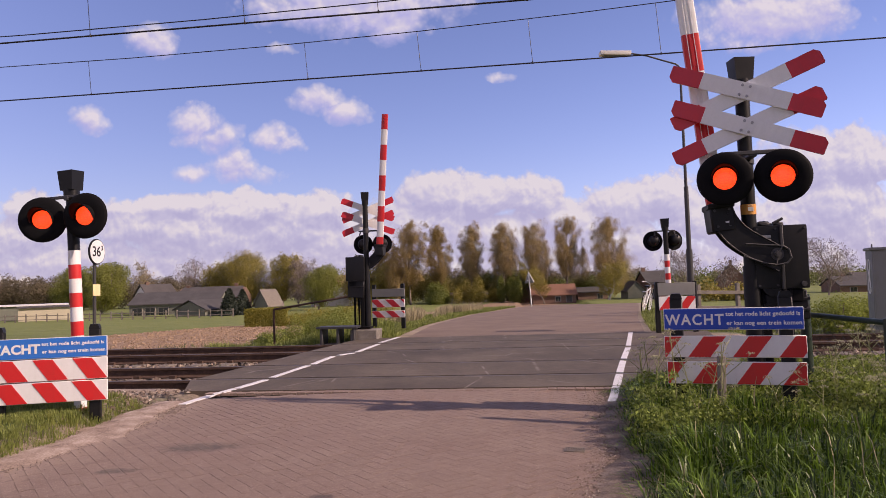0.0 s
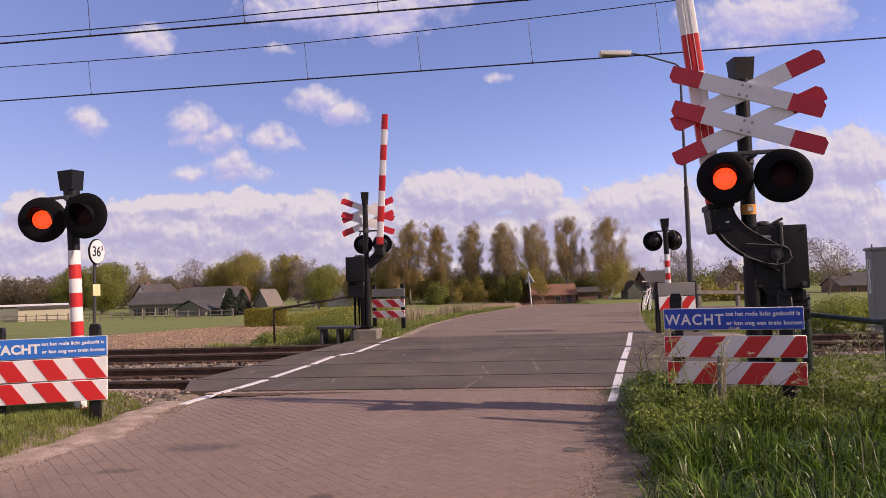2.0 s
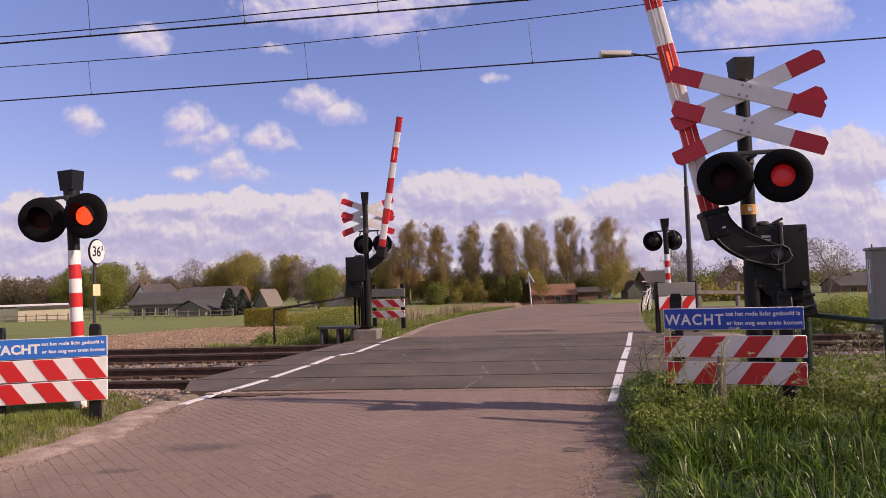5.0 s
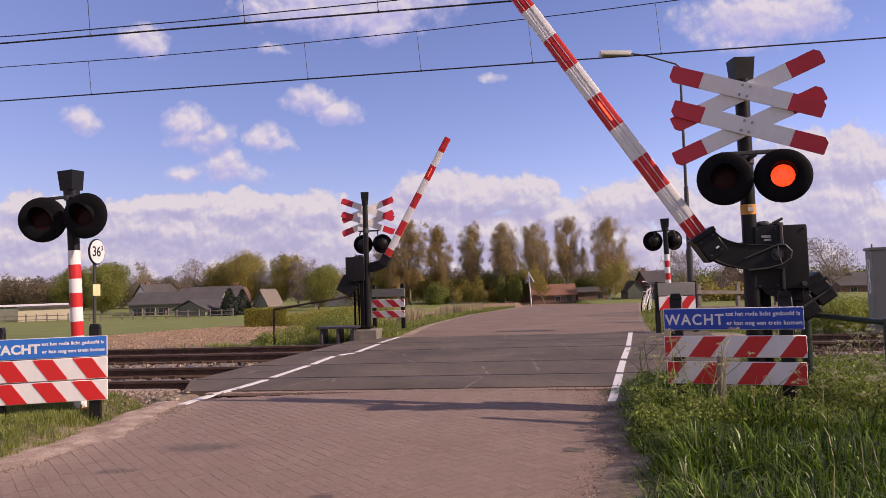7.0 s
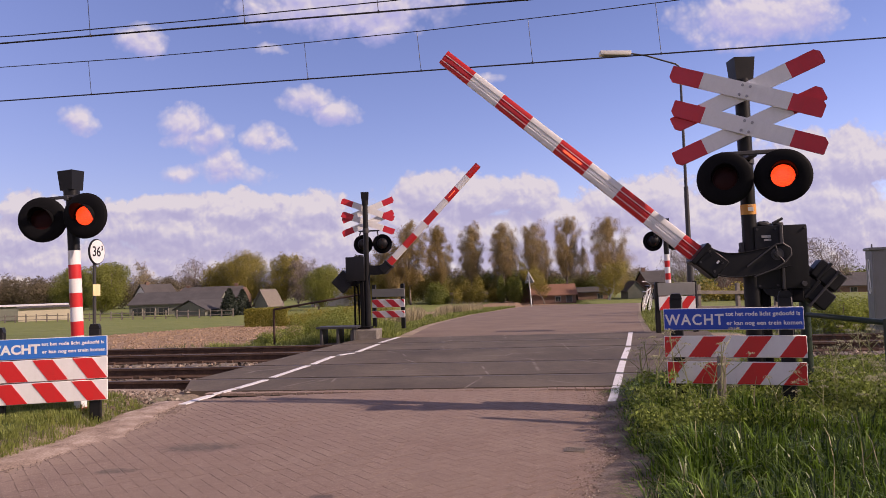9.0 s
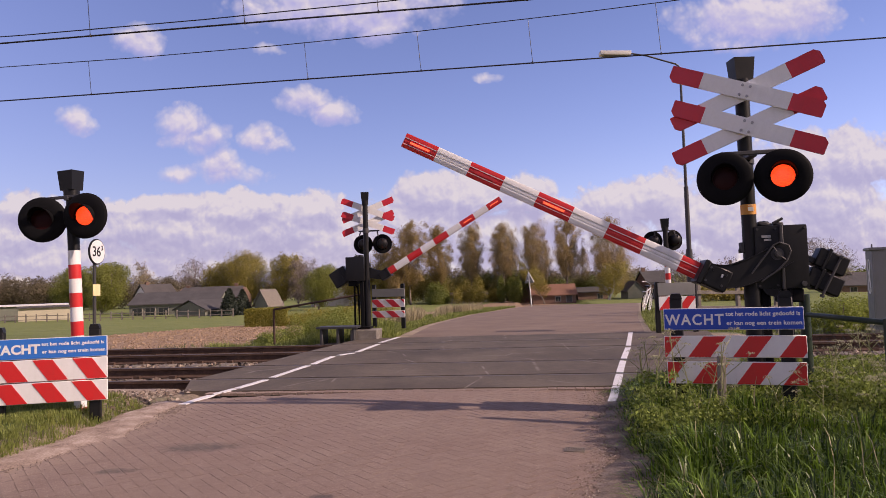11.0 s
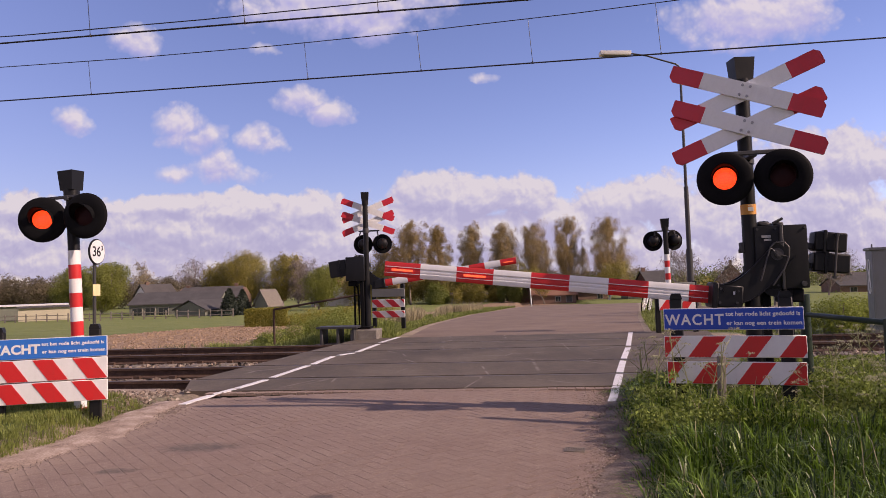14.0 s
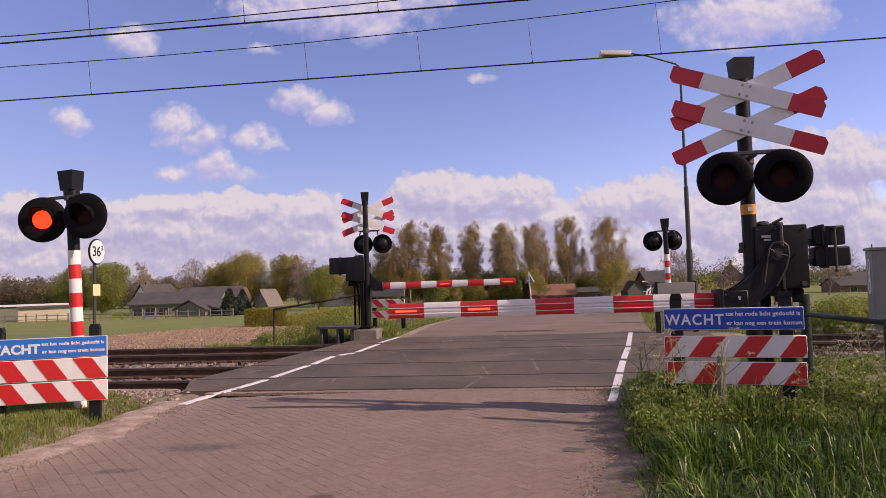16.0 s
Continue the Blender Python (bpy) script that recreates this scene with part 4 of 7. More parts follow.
def barrier_signal(m, label, arm_size, tilt_board=-5.0, marked=True, lower=0.0):
    sig = base("barrier_signal", m, label, "crossing signal", "crossing signals")
    bm = bmesh.new()
    rod(bm, (0, 0, 0), (0, 0, 1.3), 0.074, 0.070, 24)
    rod(bm, (0, 0, 1.3), (0, 0, 2.90), 0.062, 0.060, 24)
    part("post", bm, BLACK, sig, "tall black steel signal post")
    if marked:
        bm = bmesh.new()
        rod(bm, (0, 0, 1.745), (0, 0, 1.835), 0.0645, 0.0645, 24, caps=False)
        band = part("label_band", bm, ORANGE, sig, "orange label round the post")
        bm = bmesh.new()
        box(bm, (0.045, 0.006, 0.036), (0.004, -0.066, 1.792))
        box(bm, (0.035, 0.004, 0.006), (0.004, -0.0665, 1.825))
        part("label_plate", bm, WHITE, band)
    horn(sig, 2.90, 12)
    crossbuck(sig, 2.808 - lower, -0.175, tilt_board)
    crossbuck(sig, 2.496 - lower, -0.175, tilt_board)
    # crossbar with the two lamps
    bm = bmesh.new()
    box(bm, (0.50, 0.035, 0.035), (-0.016, -0.24, 2.255), (0, 0, 0), 0.006)
    for s in (-1, 1):
        rod(bm, (s * 0.20 - 0.016, -0.24, 2.25), (s * 0.23 - 0.016, -0.20, 2.12), 0.016, seg=8)
    box(bm, (0.07, 0.26, 0.05), (0, -0.12, 2.245), (0, 0, 0), 0.008)
    rod(bm, (0, 0, 2.19), (0, 0, 2.30), 0.07, seg=16)
    part("lamp_bracket", bm, DARK_STEEL, sig)
    for s, side in ((-1, "L"), (1, "R")):
        lamp_head(sig, (s * 0.230 - 0.020 - lower, -0.31, 2.037 - 1.4 * lower), tilt_board, side)
    # drive box
    bm = bmesh.new()
    box(bm, (0.43, 0.26, 0.55), (0.235, 0.06, 1.365), (0, 0, 0), 0.02, segments=2)
    drive = part("drive_box", bm, BLACK, sig, "black barrier drive housing")
    bm = bmesh.new()
    box(bm, (0.028, 0.03, 0.56), (0.235, -0.078, 1.365), (0, 0, 0), 0.006)
    for x, w in ((0.13, 0.12), (0.24, 0.08)):
        box(bm, (w, 0.08, 0.04), (x, 0.02, 1.655), (0, 12, 0), 0.012)
    rod(bm, (0.19, -0.02, 1.66), (0.27, -0.02, 1.70), 0.012, seg=8)
    part("hinge_bar", bm, DARK_STEEL, drive)
    bm = bmesh.new()
    box(bm, (0.075, 0.004, 0.022), (0.115, -0.073, 1.545))
    box(bm, (0.06, 0.004, 0.016), (0.125, -0.073, 1.515))
    part("type_plate", bm, STEEL, drive, "small pale type plate")
    bm = bmesh.new()
    rod(bm, (0.40, -0.07, 1.13), (0.40, -0.09, 1.13), 0.022, seg=12)
    part("lock", bm, DARK_STEEL, drive)
    for x, z in ((0.045, 1.61), (0.045, 1.12), (0.19, 1.61), (0.43, 1.61), (0.19, 1.12)):
        bm = bmesh.new()
        rod(bm, (x, -0.069, z), (x, -0.080, z), 0.010, seg=6)
        part("bolt", bm, DARK_STEEL, drive)
    bm = bmesh.new()
    plate(bm, [(0.11 + 0.10 * math.cos(radians(a)), 1.10 + 0.075 * math.sin(radians(a))) for a in range(180, 361, 20)], 0.16, Matrix.Translation((0.06, 0.02, 0)))
    part("lower_lug", bm, BLACK, drive)
    bm = bmesh.new()
    tube(bm, [(0.30, -0.05, 1.09), (0.28, -0.07, 0.98), (0.22, -0.07, 0.86), (0.20, -0.04, 0.55), (0.21, -0.03, 0.0)], 0.013, 8)
    part("cable", bm, BLACK_MATT, drive)
    bm = bmesh.new()
    lathe(bm, [(0.055, 0.0), (0.055, 0.025), (0.040, 0.045), (0.0, 0.052)], pose(0.13, 0.05, 1.638), 16)
    part("vent_cap", bm, BLACK, drive)
    bm = bmesh.new()
    rod(bm, (-0.10, -0.01, 1.43), (-0.02, -0.01, 1.43), 0.018, seg=8)
    box(bm, (0.04, 0.04, 0.09), (-0.075, -0.01, 1.46), (0, 0, 0), 0.008)
    part("latch", bm, DARK_STEEL, sig)
    # pedestal under the drive
    bm = bmesh.new()
    box(bm, (0.09, 0.12, 1.06), (0.10, 0.05, 0.55), (0, 0, 0), 0.01)
    box(bm, (0.20, 0.18, 0.12), (0.31, 0.05, 1.03), (0, 0, 0), 0.015)
    box(bm, (0.34, 0.26, 0.05), (0.08, 0.03, 0.02), (0, 0, 0), 0.008)
    rod(bm, (0.30, 0.0, 0.05), (0.30, 0.0, 1.0), 0.025, seg=10)
    rod(bm, (0.22, -0.08, 0.0), (0.24, -0.07, 1.1), 0.018, seg=8)
    part("pedestal", bm, BLACK_MATT, sig)
    arm, lamps = barrier_arm(sig, (arm_size[0], -0.06, arm_size[1]), *arm_size[2:])
    return sig, arm, lamps


def lamp_signal(m, label, stripes=True):
    sig = base("lamp_signal", m, label, "crossing signal", "crossing signals")
    bm = bmesh.new()
    rod(bm, (0, 0, 1.70), (0, 0, 2.28), 0.056, 0.054, 22)
    part("post_head", bm, BLACK, sig)
    z, k = 1.70, 0
    while z > 0.02:
        z0 = max(0.0, z - 0.142)
        bm = bmesh.new()
        rod(bm, (0, 0, z0), (0, 0, z), 0.058, 0.058, 22)
        part("post_band", bm, WHITE if k % 2 == 0 else RED, sig, "white post band" if k % 2 == 0 else "red post band")
        z, k = z0, k + 1
    horn(sig, 2.27, -8)
    bm = bmesh.new()
    box(bm, (0.48, 0.03, 0.03), (0.0, -0.07, 2.235), (0, 0, 0), 0.006)
    for s in (-1, 1):
        rod(bm, (s * 0.21, -0.07, 2.23), (s * 0.235, -0.03, 2.09), 0.013, seg=8)
    box(bm, (0.05, 0.10, 0.05), (0, -0.04, 2.225), (0, 0, 0), 0.006)
    part("lamp_bracket", bm, DARK_STEEL, sig)
    for s, side in ((-1, "L"), (1, "R")):
        lamp_head(sig, (s * 0.232 + 0.02, -0.16, 2.018), 20 if s < 0 else 5, side)
    bm = bmesh.new()
    box(bm, (0.17, 0.17, 0.12), (0, 0, 0.05), (0, 0, 0), 0.02)
    part("foot", bm, BLACK, sig)
    return sig


near_right, arm_near, boom_lamps_near = barrier_signal(
    pose(2.70, 6.05, -0.02, 0, 0, -10.1), "black barrier signal with red and white crossbucks standing in tall grass",
    (0.178, 1.388, 3.48, 0.458, 0.392), -13.0)
far_left, arm_far, boom_lamps_far = barrier_signal(
    pose(-1.775, 15.9, 0.24, 0, 0, 172.0), "black barrier signal on a concrete foot beyond the tracks",
    (0.15, 1.40, 3.56, 0.50, 0.45), 12.0, False, 0.065)
near_left = lamp_signal(pose(-3.64, 6.90, -0.04, 0, -2.3, -9.0), "red and white banded post with two red lamps beside the road")
far_right = lamp_signal(pose(5.05, 15.5, 0.0, 0, 0.8, 176.0), "banded signal post with two black lamp heads seen from behind")

bm = bmesh.new()
box(bm, (0.62, 0.56, 0.30), (0, 0, 0), (0, 0, 0), 0.02)
block = mesh_object("concrete_block", bm, CONCRETE)
block.matrix_basis = pose(-1.82, 15.9, 0.07, 0, 0, -8)
tagged(block, "weathered grey concrete foot under the far barrier signal", "concrete block")


# ---- warning boards ----
def warning_board(m, label, w, lean_sign, sign=True, board_h=0.175, z_sign=0.865, blue=None):
    thing = base("warning_board", m, label, "warning board", "warning boards")
    for x in (-w / 2 + 0.10, w / 2 - 0.12):
        bm = bmesh.new()
        top = z_sign + 0.165
        box(bm, (0.10, 0.07, top + 0.03), (x, 0.035, top / 2 - 0.015), (0, 0, 0), 0.008)
        plate(bm, [(x - 0.05, top), (x + 0.05, top), (x + 0.035, top + 0.045), (x - 0.035, top + 0.045)], 0.07, Matrix.Translation((0, 0.035, 0)))
        part("upright", bm, BLACK, thing, "black upright")
    if sign:
        bm = bmesh.new()
        box(bm, (w, 0.018, board_h), (0, 0, z_sign), (0, 0, 0), 0.002)
        rim = part("sign_panel", bm, WHITE, thing, "blue panel with white lettering")
        rim.location.y = -0.012
        bm = bmesh.new()
        box(bm, (w - 0.010, 0.004, board_h - 0.010), (0, -0.0115, z_sign))
        part("panel_face", bm, blue or BLUE, rim)
        face = lambda x, z: pose(x, -0.0145, z, 90, 0, 0)
        if blue:
            lettering("WACHT", 0.119, WHITE, rim, face(-w / 2 + 0.012, z_sign - 0.043), bold=0.0046, spacing=1.05)
        else:
            lettering("WACHT", 0.118 * w / 1.05, WHITE, rim, face(-w / 2 + 0.014, z_sign - 0.044) @ Matrix.Diagonal((0.93, 1.04, 1, 1)), bold=0.0026, spacing=1.18)
        lettering("tot het rode licht gedoofd is", 0.0465 * w / 1.05, WHITE, rim, face(-w / 2 + 0.480 * w / 1.05, z_sign + 0.024), bold=0.0012, spacing=1.02)
        lettering("er kan nog een trein komen", 0.0465 * w / 1.05, WHITE, rim, face(-w / 2 + 0.484 * w / 1.05, z_sign - 0.048), bold=0.0012, spacing=1.045)
    return thing


board_right = warning_board(pose(2.282, 5.52, -0.01, 0, 0, -20.0), "blue warning panel over red and white planks, half sunk in grass", 1.03, 1)
striped_plank(board_right, 1.046, 0.172, (0.004, -0.012, 0.645), 0.333, 0.124, 0.243)
striped_plank(board_right, 1.022, 0.178, (0.008, -0.012, 0.436), 0.333, 0.124, 0.246)
board_left = warning_board(pose(-3.797, 6.60, -0.04, 0, 0, 12.0), "blue warning panel over red and white planks beside the road", 1.06, -1, True, 0.195, 0.757, BLUE_CYAN)
striped_plank(board_left, 1.06, 0.205, (0, -0.012, 0.550), 0.346, -0.136, 0.127)
striped_plank(board_left, 1.06, 0.195, (0, -0.012, 0.338), 0.346, -0.136, 0.120)


# ---- overhead line ----
WIRE = painted("dark_copper_wire", (0.035, 0.033, 0.035), (0.05, 0.05, 0.05), 0.5, 0.3, 0.5)


def overhead_line(o, contact_z, levels, label, droppers):
    """Contact wire with the wires above it; levels gives each one's height along the track, the last carries the droppers."""
    thing = base("overhead_line", Matrix.Identity(4), label, "overhead wire", "overhead wires")
    bm = bmesh.new()
    tube(bm, [on_track(s, o, contact_z) for s in (-400, -60, -12, 12, 60, 400)], 0.0135, 6)
    part("contact_wire", bm, WIRE, thing)
    ss = [-400, -200, -60, -30, -20, -15, -11, -8, -5, -2, 1, 4, 7, 10, 15, 20, 30, 60, 200, 400]
    for carrier in levels:
        bm = bmesh.new()
        tube(bm, [on_track(s, o, carrier(s)) for s in ss], 0.0085, 6)
        part("carrier_wire", bm, WIRE, thing)
    for s in droppers:
        bm = bmesh.new()
        rod(bm, on_track(s, o, contact_z), on_track(s - 0.06, o, levels[-1](s)), 0.0055, seg=5)
        rod(bm, on_track(s, o, contact_z - 0.012), on_track(s, o, contact_z + 0.035), 0.024, 0.008, seg=6)
        part("dropper", bm, WIRE, thing)
    return thing


def sag(low, bend, at):
    return lambda s: low + bend * (clamp(s, -26, 26) - at) ** 2


overhead_line(FAR_TRACK - 0.257, 5.358, [sag(6.06, 0.0024, -8.0)],
              "dark contact wire hung from a sagging carrier over the track", [-13.4, -11.1, -8.9, -4.25, -1.97, 0.19, 2.57, 9.5])
overhead_line(NEAR_TRACK + 0.373, 5.367, [sag(5.47, 0.0022, -7.0), sag(6.25, 0.0024, -7.0)],
              "dark contact wire with an auxiliary and a carrier over the track", [-11.5, -9.2, -6.88, -4.28, -2.15, 0.1, 2.4, 4.7])


# ---- clouds: a far backdrop sheet of fair-weather cloud, drifting slowly ----
def cloud_sheet(name, y, puffs, label, light, whiten, ragged, soft_edge, swell=1.0):
    """puffs: (x, z, half width, half height, weight) in metres on the sheet."""
    n = Nodes(name)
    nt = n.t
    # edges broken up by noise
    src = n.co
    big = n.noise(0.0042, 5, 0.55, co=src, out="Color")
    vm = nt.nodes.new("ShaderNodeVectorMath")
    vm.operation = 'MULTIPLY_ADD'
    n.link(big, vm.inputs[0])
    vm.inputs[1].default_value = (150, 0, 120)
    vm.inputs[2].default_value = (-75, 0, -60)
    add = nt.nodes.new("ShaderNodeVectorMath")
    n.link(src, add.inputs[0])
    n.link(vm.outputs[0], add.inputs[1])
    warped = add.outputs[0]

    def mass(p):
        """How deep inside the cloud forms a point lies."""
        out = None
        for x, z, a, b, wgt in ((x, z, a * swell, b * swell, w) for x, z, a, b, w in puffs):
            mp = nt.nodes.new("ShaderNodeMapping")
            mp.inputs["Location"].default_value = (-x / a, 0, -z / b)
            mp.inputs["Scale"].default_value = (1 / a, 0, 1 / b)
            n.link(p, mp.inputs["Vector"])
            ln = nt.nodes.new("ShaderNodeVectorMath")
            ln.operation = 'LENGTH'
            n.link(mp.outputs[0], ln.inputs[0])
            v = n.grey(ln.outputs["Value"], 1.25, 0.25, 0.0, wgt)
            out = v if out is None else n.math('MAXIMUM', out, v)
        return out

    def shifted(p, d):
        v = nt.nodes.new("ShaderNodeVectorMath")
        n.link(p, v.inputs[0])
        v.inputs[1].default_value = d
        return v.outputs[0]

    total = mass(warped)
    sunward = mass(shifted(warped, light))
    fluff = n.noise(0.009, 6, 0.52, co=src)

    def billow(p):
        """Rounded heads at three sizes."""
        out = None
        for scale, amount in ((0.0085, 0.55), (0.021, 0.30), (0.050, 0.15)):
            vo = nt.nodes.new("ShaderNodeTexVoronoi")
            vo.feature = 'SMOOTH_F1'
            vo.inputs["Scale"].default_value = scale
            vo.inputs["Smoothness"].default_value = 0.35
            n.link(p, vo.inputs["Vector"])
            v = n.math('MULTIPLY', n.math('SUBTRACT', 0.62, vo.outputs["Distance"]), amount)
            out = v if out is None else n.math('ADD', out, v)
        return out

    drift = nt.nodes.new("ShaderNodeVectorMath")
    drift.operation = 'MULTIPLY_ADD'
    n.link(n.noise(0.0036, 2, 0.5, co=src, out="Color"), drift.inputs[0])
    drift.inputs[1].default_value = (110, 0, 80)
    n.link(src, drift.inputs[2])
    rounded = drift.outputs[0]
    heads = billow(rounded)
    body = n.math('ADD', total, n.math('MULTIPLY', n.math('SUBTRACT', fluff, 0.5), ragged))
    body = n.math('ADD', body, n.math('MULTIPLY', heads, 0.8))
    alpha = n.grey(body, 0.30 - 0.22 * soft_edge, 0.48 + soft_edge)
    alpha = n.math('MULTIPLY', alpha, n.grey(total, 0.02, 0.14))
    # sunlit tops and greyer bases, painted into the sheet's own glow
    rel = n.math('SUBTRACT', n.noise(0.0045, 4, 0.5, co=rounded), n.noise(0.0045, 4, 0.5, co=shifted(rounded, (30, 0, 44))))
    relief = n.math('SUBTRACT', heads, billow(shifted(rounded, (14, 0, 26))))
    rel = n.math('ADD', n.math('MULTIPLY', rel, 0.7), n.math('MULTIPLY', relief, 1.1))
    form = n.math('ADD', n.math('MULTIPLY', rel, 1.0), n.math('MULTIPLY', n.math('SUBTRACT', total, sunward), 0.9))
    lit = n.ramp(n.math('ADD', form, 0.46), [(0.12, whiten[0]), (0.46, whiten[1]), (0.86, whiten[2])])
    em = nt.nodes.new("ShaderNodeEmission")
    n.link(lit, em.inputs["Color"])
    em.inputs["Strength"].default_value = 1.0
    tr = nt.nodes.new("ShaderNodeBsdfTransparent")
    mx = nt.nodes.new("ShaderNodeMixShader")
    n.link(n.math('MULTIPLY', alpha, 0.93), mx.inputs[0])
    n.link(tr.outputs[0], mx.inputs[1])
    n.link(em.outputs[0], mx.inputs[2])
    n.link(mx.outputs[0], nt.nodes["Material Output"].inputs["Surface"])
    w, h = 4200, 2400
    ob = new(name, raw_mesh(name, [(-w, 0, -60), (w, 0, -60), (w, 0, h), (-w, 0, h)], [(0, 1, 2, 3)], n.m))
    ob.location = (0, y, 0)
    ob.visible_shadow = False
    return tagged(ob, label, "clouds", kind="structure")


HIGH_PUFFS = []
HIGH_PUFFS += [(-1687, 843, 81, 60, 0.9), (-1181, 824, 103, 76, 0.9), (-1073, 737, 114, 68, 0.9), (-1196, 741, 81, 49, 0.75), (-813, 729, 81, 49, 0.85), (-732, 690, 76, 38, 0.75), (-590, 915, 108, 65, 0.95)]
HIGH_PUFFS += [(-449, 855, 114, 54, 0.9), (-1368, 1234, 114, 76, 0.8), (-1299, 1203, 68, 60, 0.7), (-370, 1375, 430, 130, 1.0), (-196, 1265, 162, 68, 0.8), (1650, 1246, 352, 122, 1.0), (1478, 1126, 135, 54, 0.6)]
HIGH_PUFFS += [(1844, 1268, 189, 108, 1.0), (-749, 1157, 68, 27, 0.45), (318, 1002, 122, 19, 0.4), (-993, 597, 108, 76, 0.95), (-1184, 576, 76, 43, 0.7), (-885, 566, 162, 49, 0.5)]
LOW_PUFFS = []
LOW_PUFFS += [(-1428, 453, 443, 65, 0.85), (-1013, 425, 384, 103, 0.95), (-1578, 354, 325, 118, 0.9), (-2141, 461, 266, 89, 0.85), (-2260, 316, 354, 177, 0.8), (-1934, 202, 591, 148, 0.75), (-1282, 285, 531, 162, 0.85)]
LOW_PUFFS += [(-778, 328, 354, 162, 0.9), (-657, 413, 207, 103, 0.95), (-425, 227, 472, 207, 0.85), (-2, 481, 221, 133, 1.0), (204, 445, 354, 133, 0.95), (501, 435, 177, 133, 0.95), (-67, 305, 384, 207, 0.9)]
LOW_PUFFS += [(345, 232, 384, 177, 0.9), (703, 309, 325, 148, 0.9), (944, 391, 207, 133, 0.95), (1183, 413, 266, 133, 0.95), (876, 185, 443, 177, 0.85), (1385, 317, 354, 177, 0.9), (1963, 567, 295, 207, 1.0)]
LOW_PUFFS += [(2203, 589, 266, 177, 1.0), (2069, 354, 384, 236, 0.95), (1678, 248, 413, 207, 0.9), (2298, 228, 354, 236, 0.9), (-1137, 102, 986, 230, 0.72), (635, 74, 1281, 240, 0.72), (2110, 56, 691, 250, 0.75)]

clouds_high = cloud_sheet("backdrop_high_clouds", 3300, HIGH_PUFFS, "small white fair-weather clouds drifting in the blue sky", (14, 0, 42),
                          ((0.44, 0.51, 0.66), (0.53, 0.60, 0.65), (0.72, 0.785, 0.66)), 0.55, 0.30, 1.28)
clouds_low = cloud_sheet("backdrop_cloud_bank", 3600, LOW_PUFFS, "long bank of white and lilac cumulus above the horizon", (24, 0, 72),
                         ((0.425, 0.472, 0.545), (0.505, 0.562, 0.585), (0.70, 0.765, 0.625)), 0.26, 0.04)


# ---- plants ----
def quads_mesh(name, centres, sizes, rng, material, long=1.0, up=0.0, normals=None):
    """Many small leaf quads with random turns, or facing out along the given normals."""
    n = len(centres)
    c = np.asarray(centres, float)
    a = rng.normal(size=(n, 3))
    if normals is not None:
        a = np.cross(normals, a)
    a[:, 2] += up
    a /= np.linalg.norm(a, axis=1)[:, None] + 1e-9
    b = np.cross(a, rng.normal(size=(n, 3)) if normals is None else normals)
    b /= np.linalg.norm(b, axis=1)[:, None] + 1e-9
    s = np.asarray(sizes, float)[:, None]
    v = np.stack([c - a * s * long, c + b * s * 0.6, c + a * s * long, c - b * s * 0.6], axis=1).reshape(-1, 3)
    me = bpy.data.meshes.new(name)
    me.vertices.add(4 * n)
    me.vertices.foreach_set("co", v.ravel())
    me.loops.add(4 * n)
    me.loops.foreach_set("vertex_index", np.arange(4 * n))
    me.polygons.add(n)
    me.polygons.foreach_set("loop_start", np.arange(0, 4 * n, 4))
    me.polygons.foreach_set("loop_total", np.full(n, 4))
    me.materials.append(material)
    me.update(calc_edges=True)
    me.validate()
    return me


def outward(c, middle, rng, spread=0.55):
    """Unit normals that point from the middle to the leaves, with some scatter."""
    d = c - middle
    d /= np.linalg.norm(d, axis=1)[:, None] + 1e-6
    d += rng.normal(size=d.shape) * spread
    return d / (np.linalg.norm(d, axis=1)[:, None] + 1e-6)


BARK = speckled("grey_brown_bark", [(0.3, (0.10, 0.08, 0.06)), (0.5, (0.22, 0.18, 0.14)), (0.7, (0.34, 0.29, 0.23))], 3.0, 25.0)
BIRCH = speckled("white_birch_bark", [(0.32, (0.10, 0.09, 0.08)), (0.42, (0.50, 0.47, 0.43)), (0.7, (0.66, 0.63, 0.59))], 2.0, 9.0)
LEAF_OLIVE = leafy("young_olive_leaves", (0.24, 0.202, 0.036), (0.47, 0.40, 0.092))
# distance haze is put into this leaf colour as a narrow, muted tone range
LEAF_FAR = leafy("haze_toned_brown_leaves", (0.130, 0.104, 0.058), (0.215, 0.175, 0.098))
LEAF_BROWN = leafy("brown_spring_leaves", (0.29, 0.212, 0.085), (0.51, 0.39, 0.18))
LEAF_RUSSET = leafy("russet_spring_leaves", (0.25, 0.175, 0.060), (0.45, 0.33, 0.122))
LEAF_MOSS = leafy("moss_green_leaves", (0.130, 0.160, 0.028), (0.30, 0.335, 0.070))
LEAF_GREEN = leafy("fresh_green_leaves", (0.15, 0.172, 0.025), (0.34, 0.355, 0.065))
LEAF_FRESH = leafy("bright_hedge_leaves", (0.17, 0.215, 0.030), (0.38, 0.43, 0.085), 0.55, 0.45)
LEAF_DARK = leafy("dark_green_leaves", (0.095, 0.122, 0.024), (0.235, 0.265, 0.060))
LEAF_YELLOW = leafy("yellow_green_shrub", (0.20, 0.19, 0.024), (0.46, 0.41, 0.060), 0.6, 0.5)
NEEDLE = leafy("dark_fir_needles", (0.022, 0.034, 0.024), (0.070, 0.090, 0.062), through_light=0.05)
TWIG = leafy("bare_brown_twigs", (0.16, 0.125, 0.10), (0.30, 0.245, 0.205), through_light=0.0)


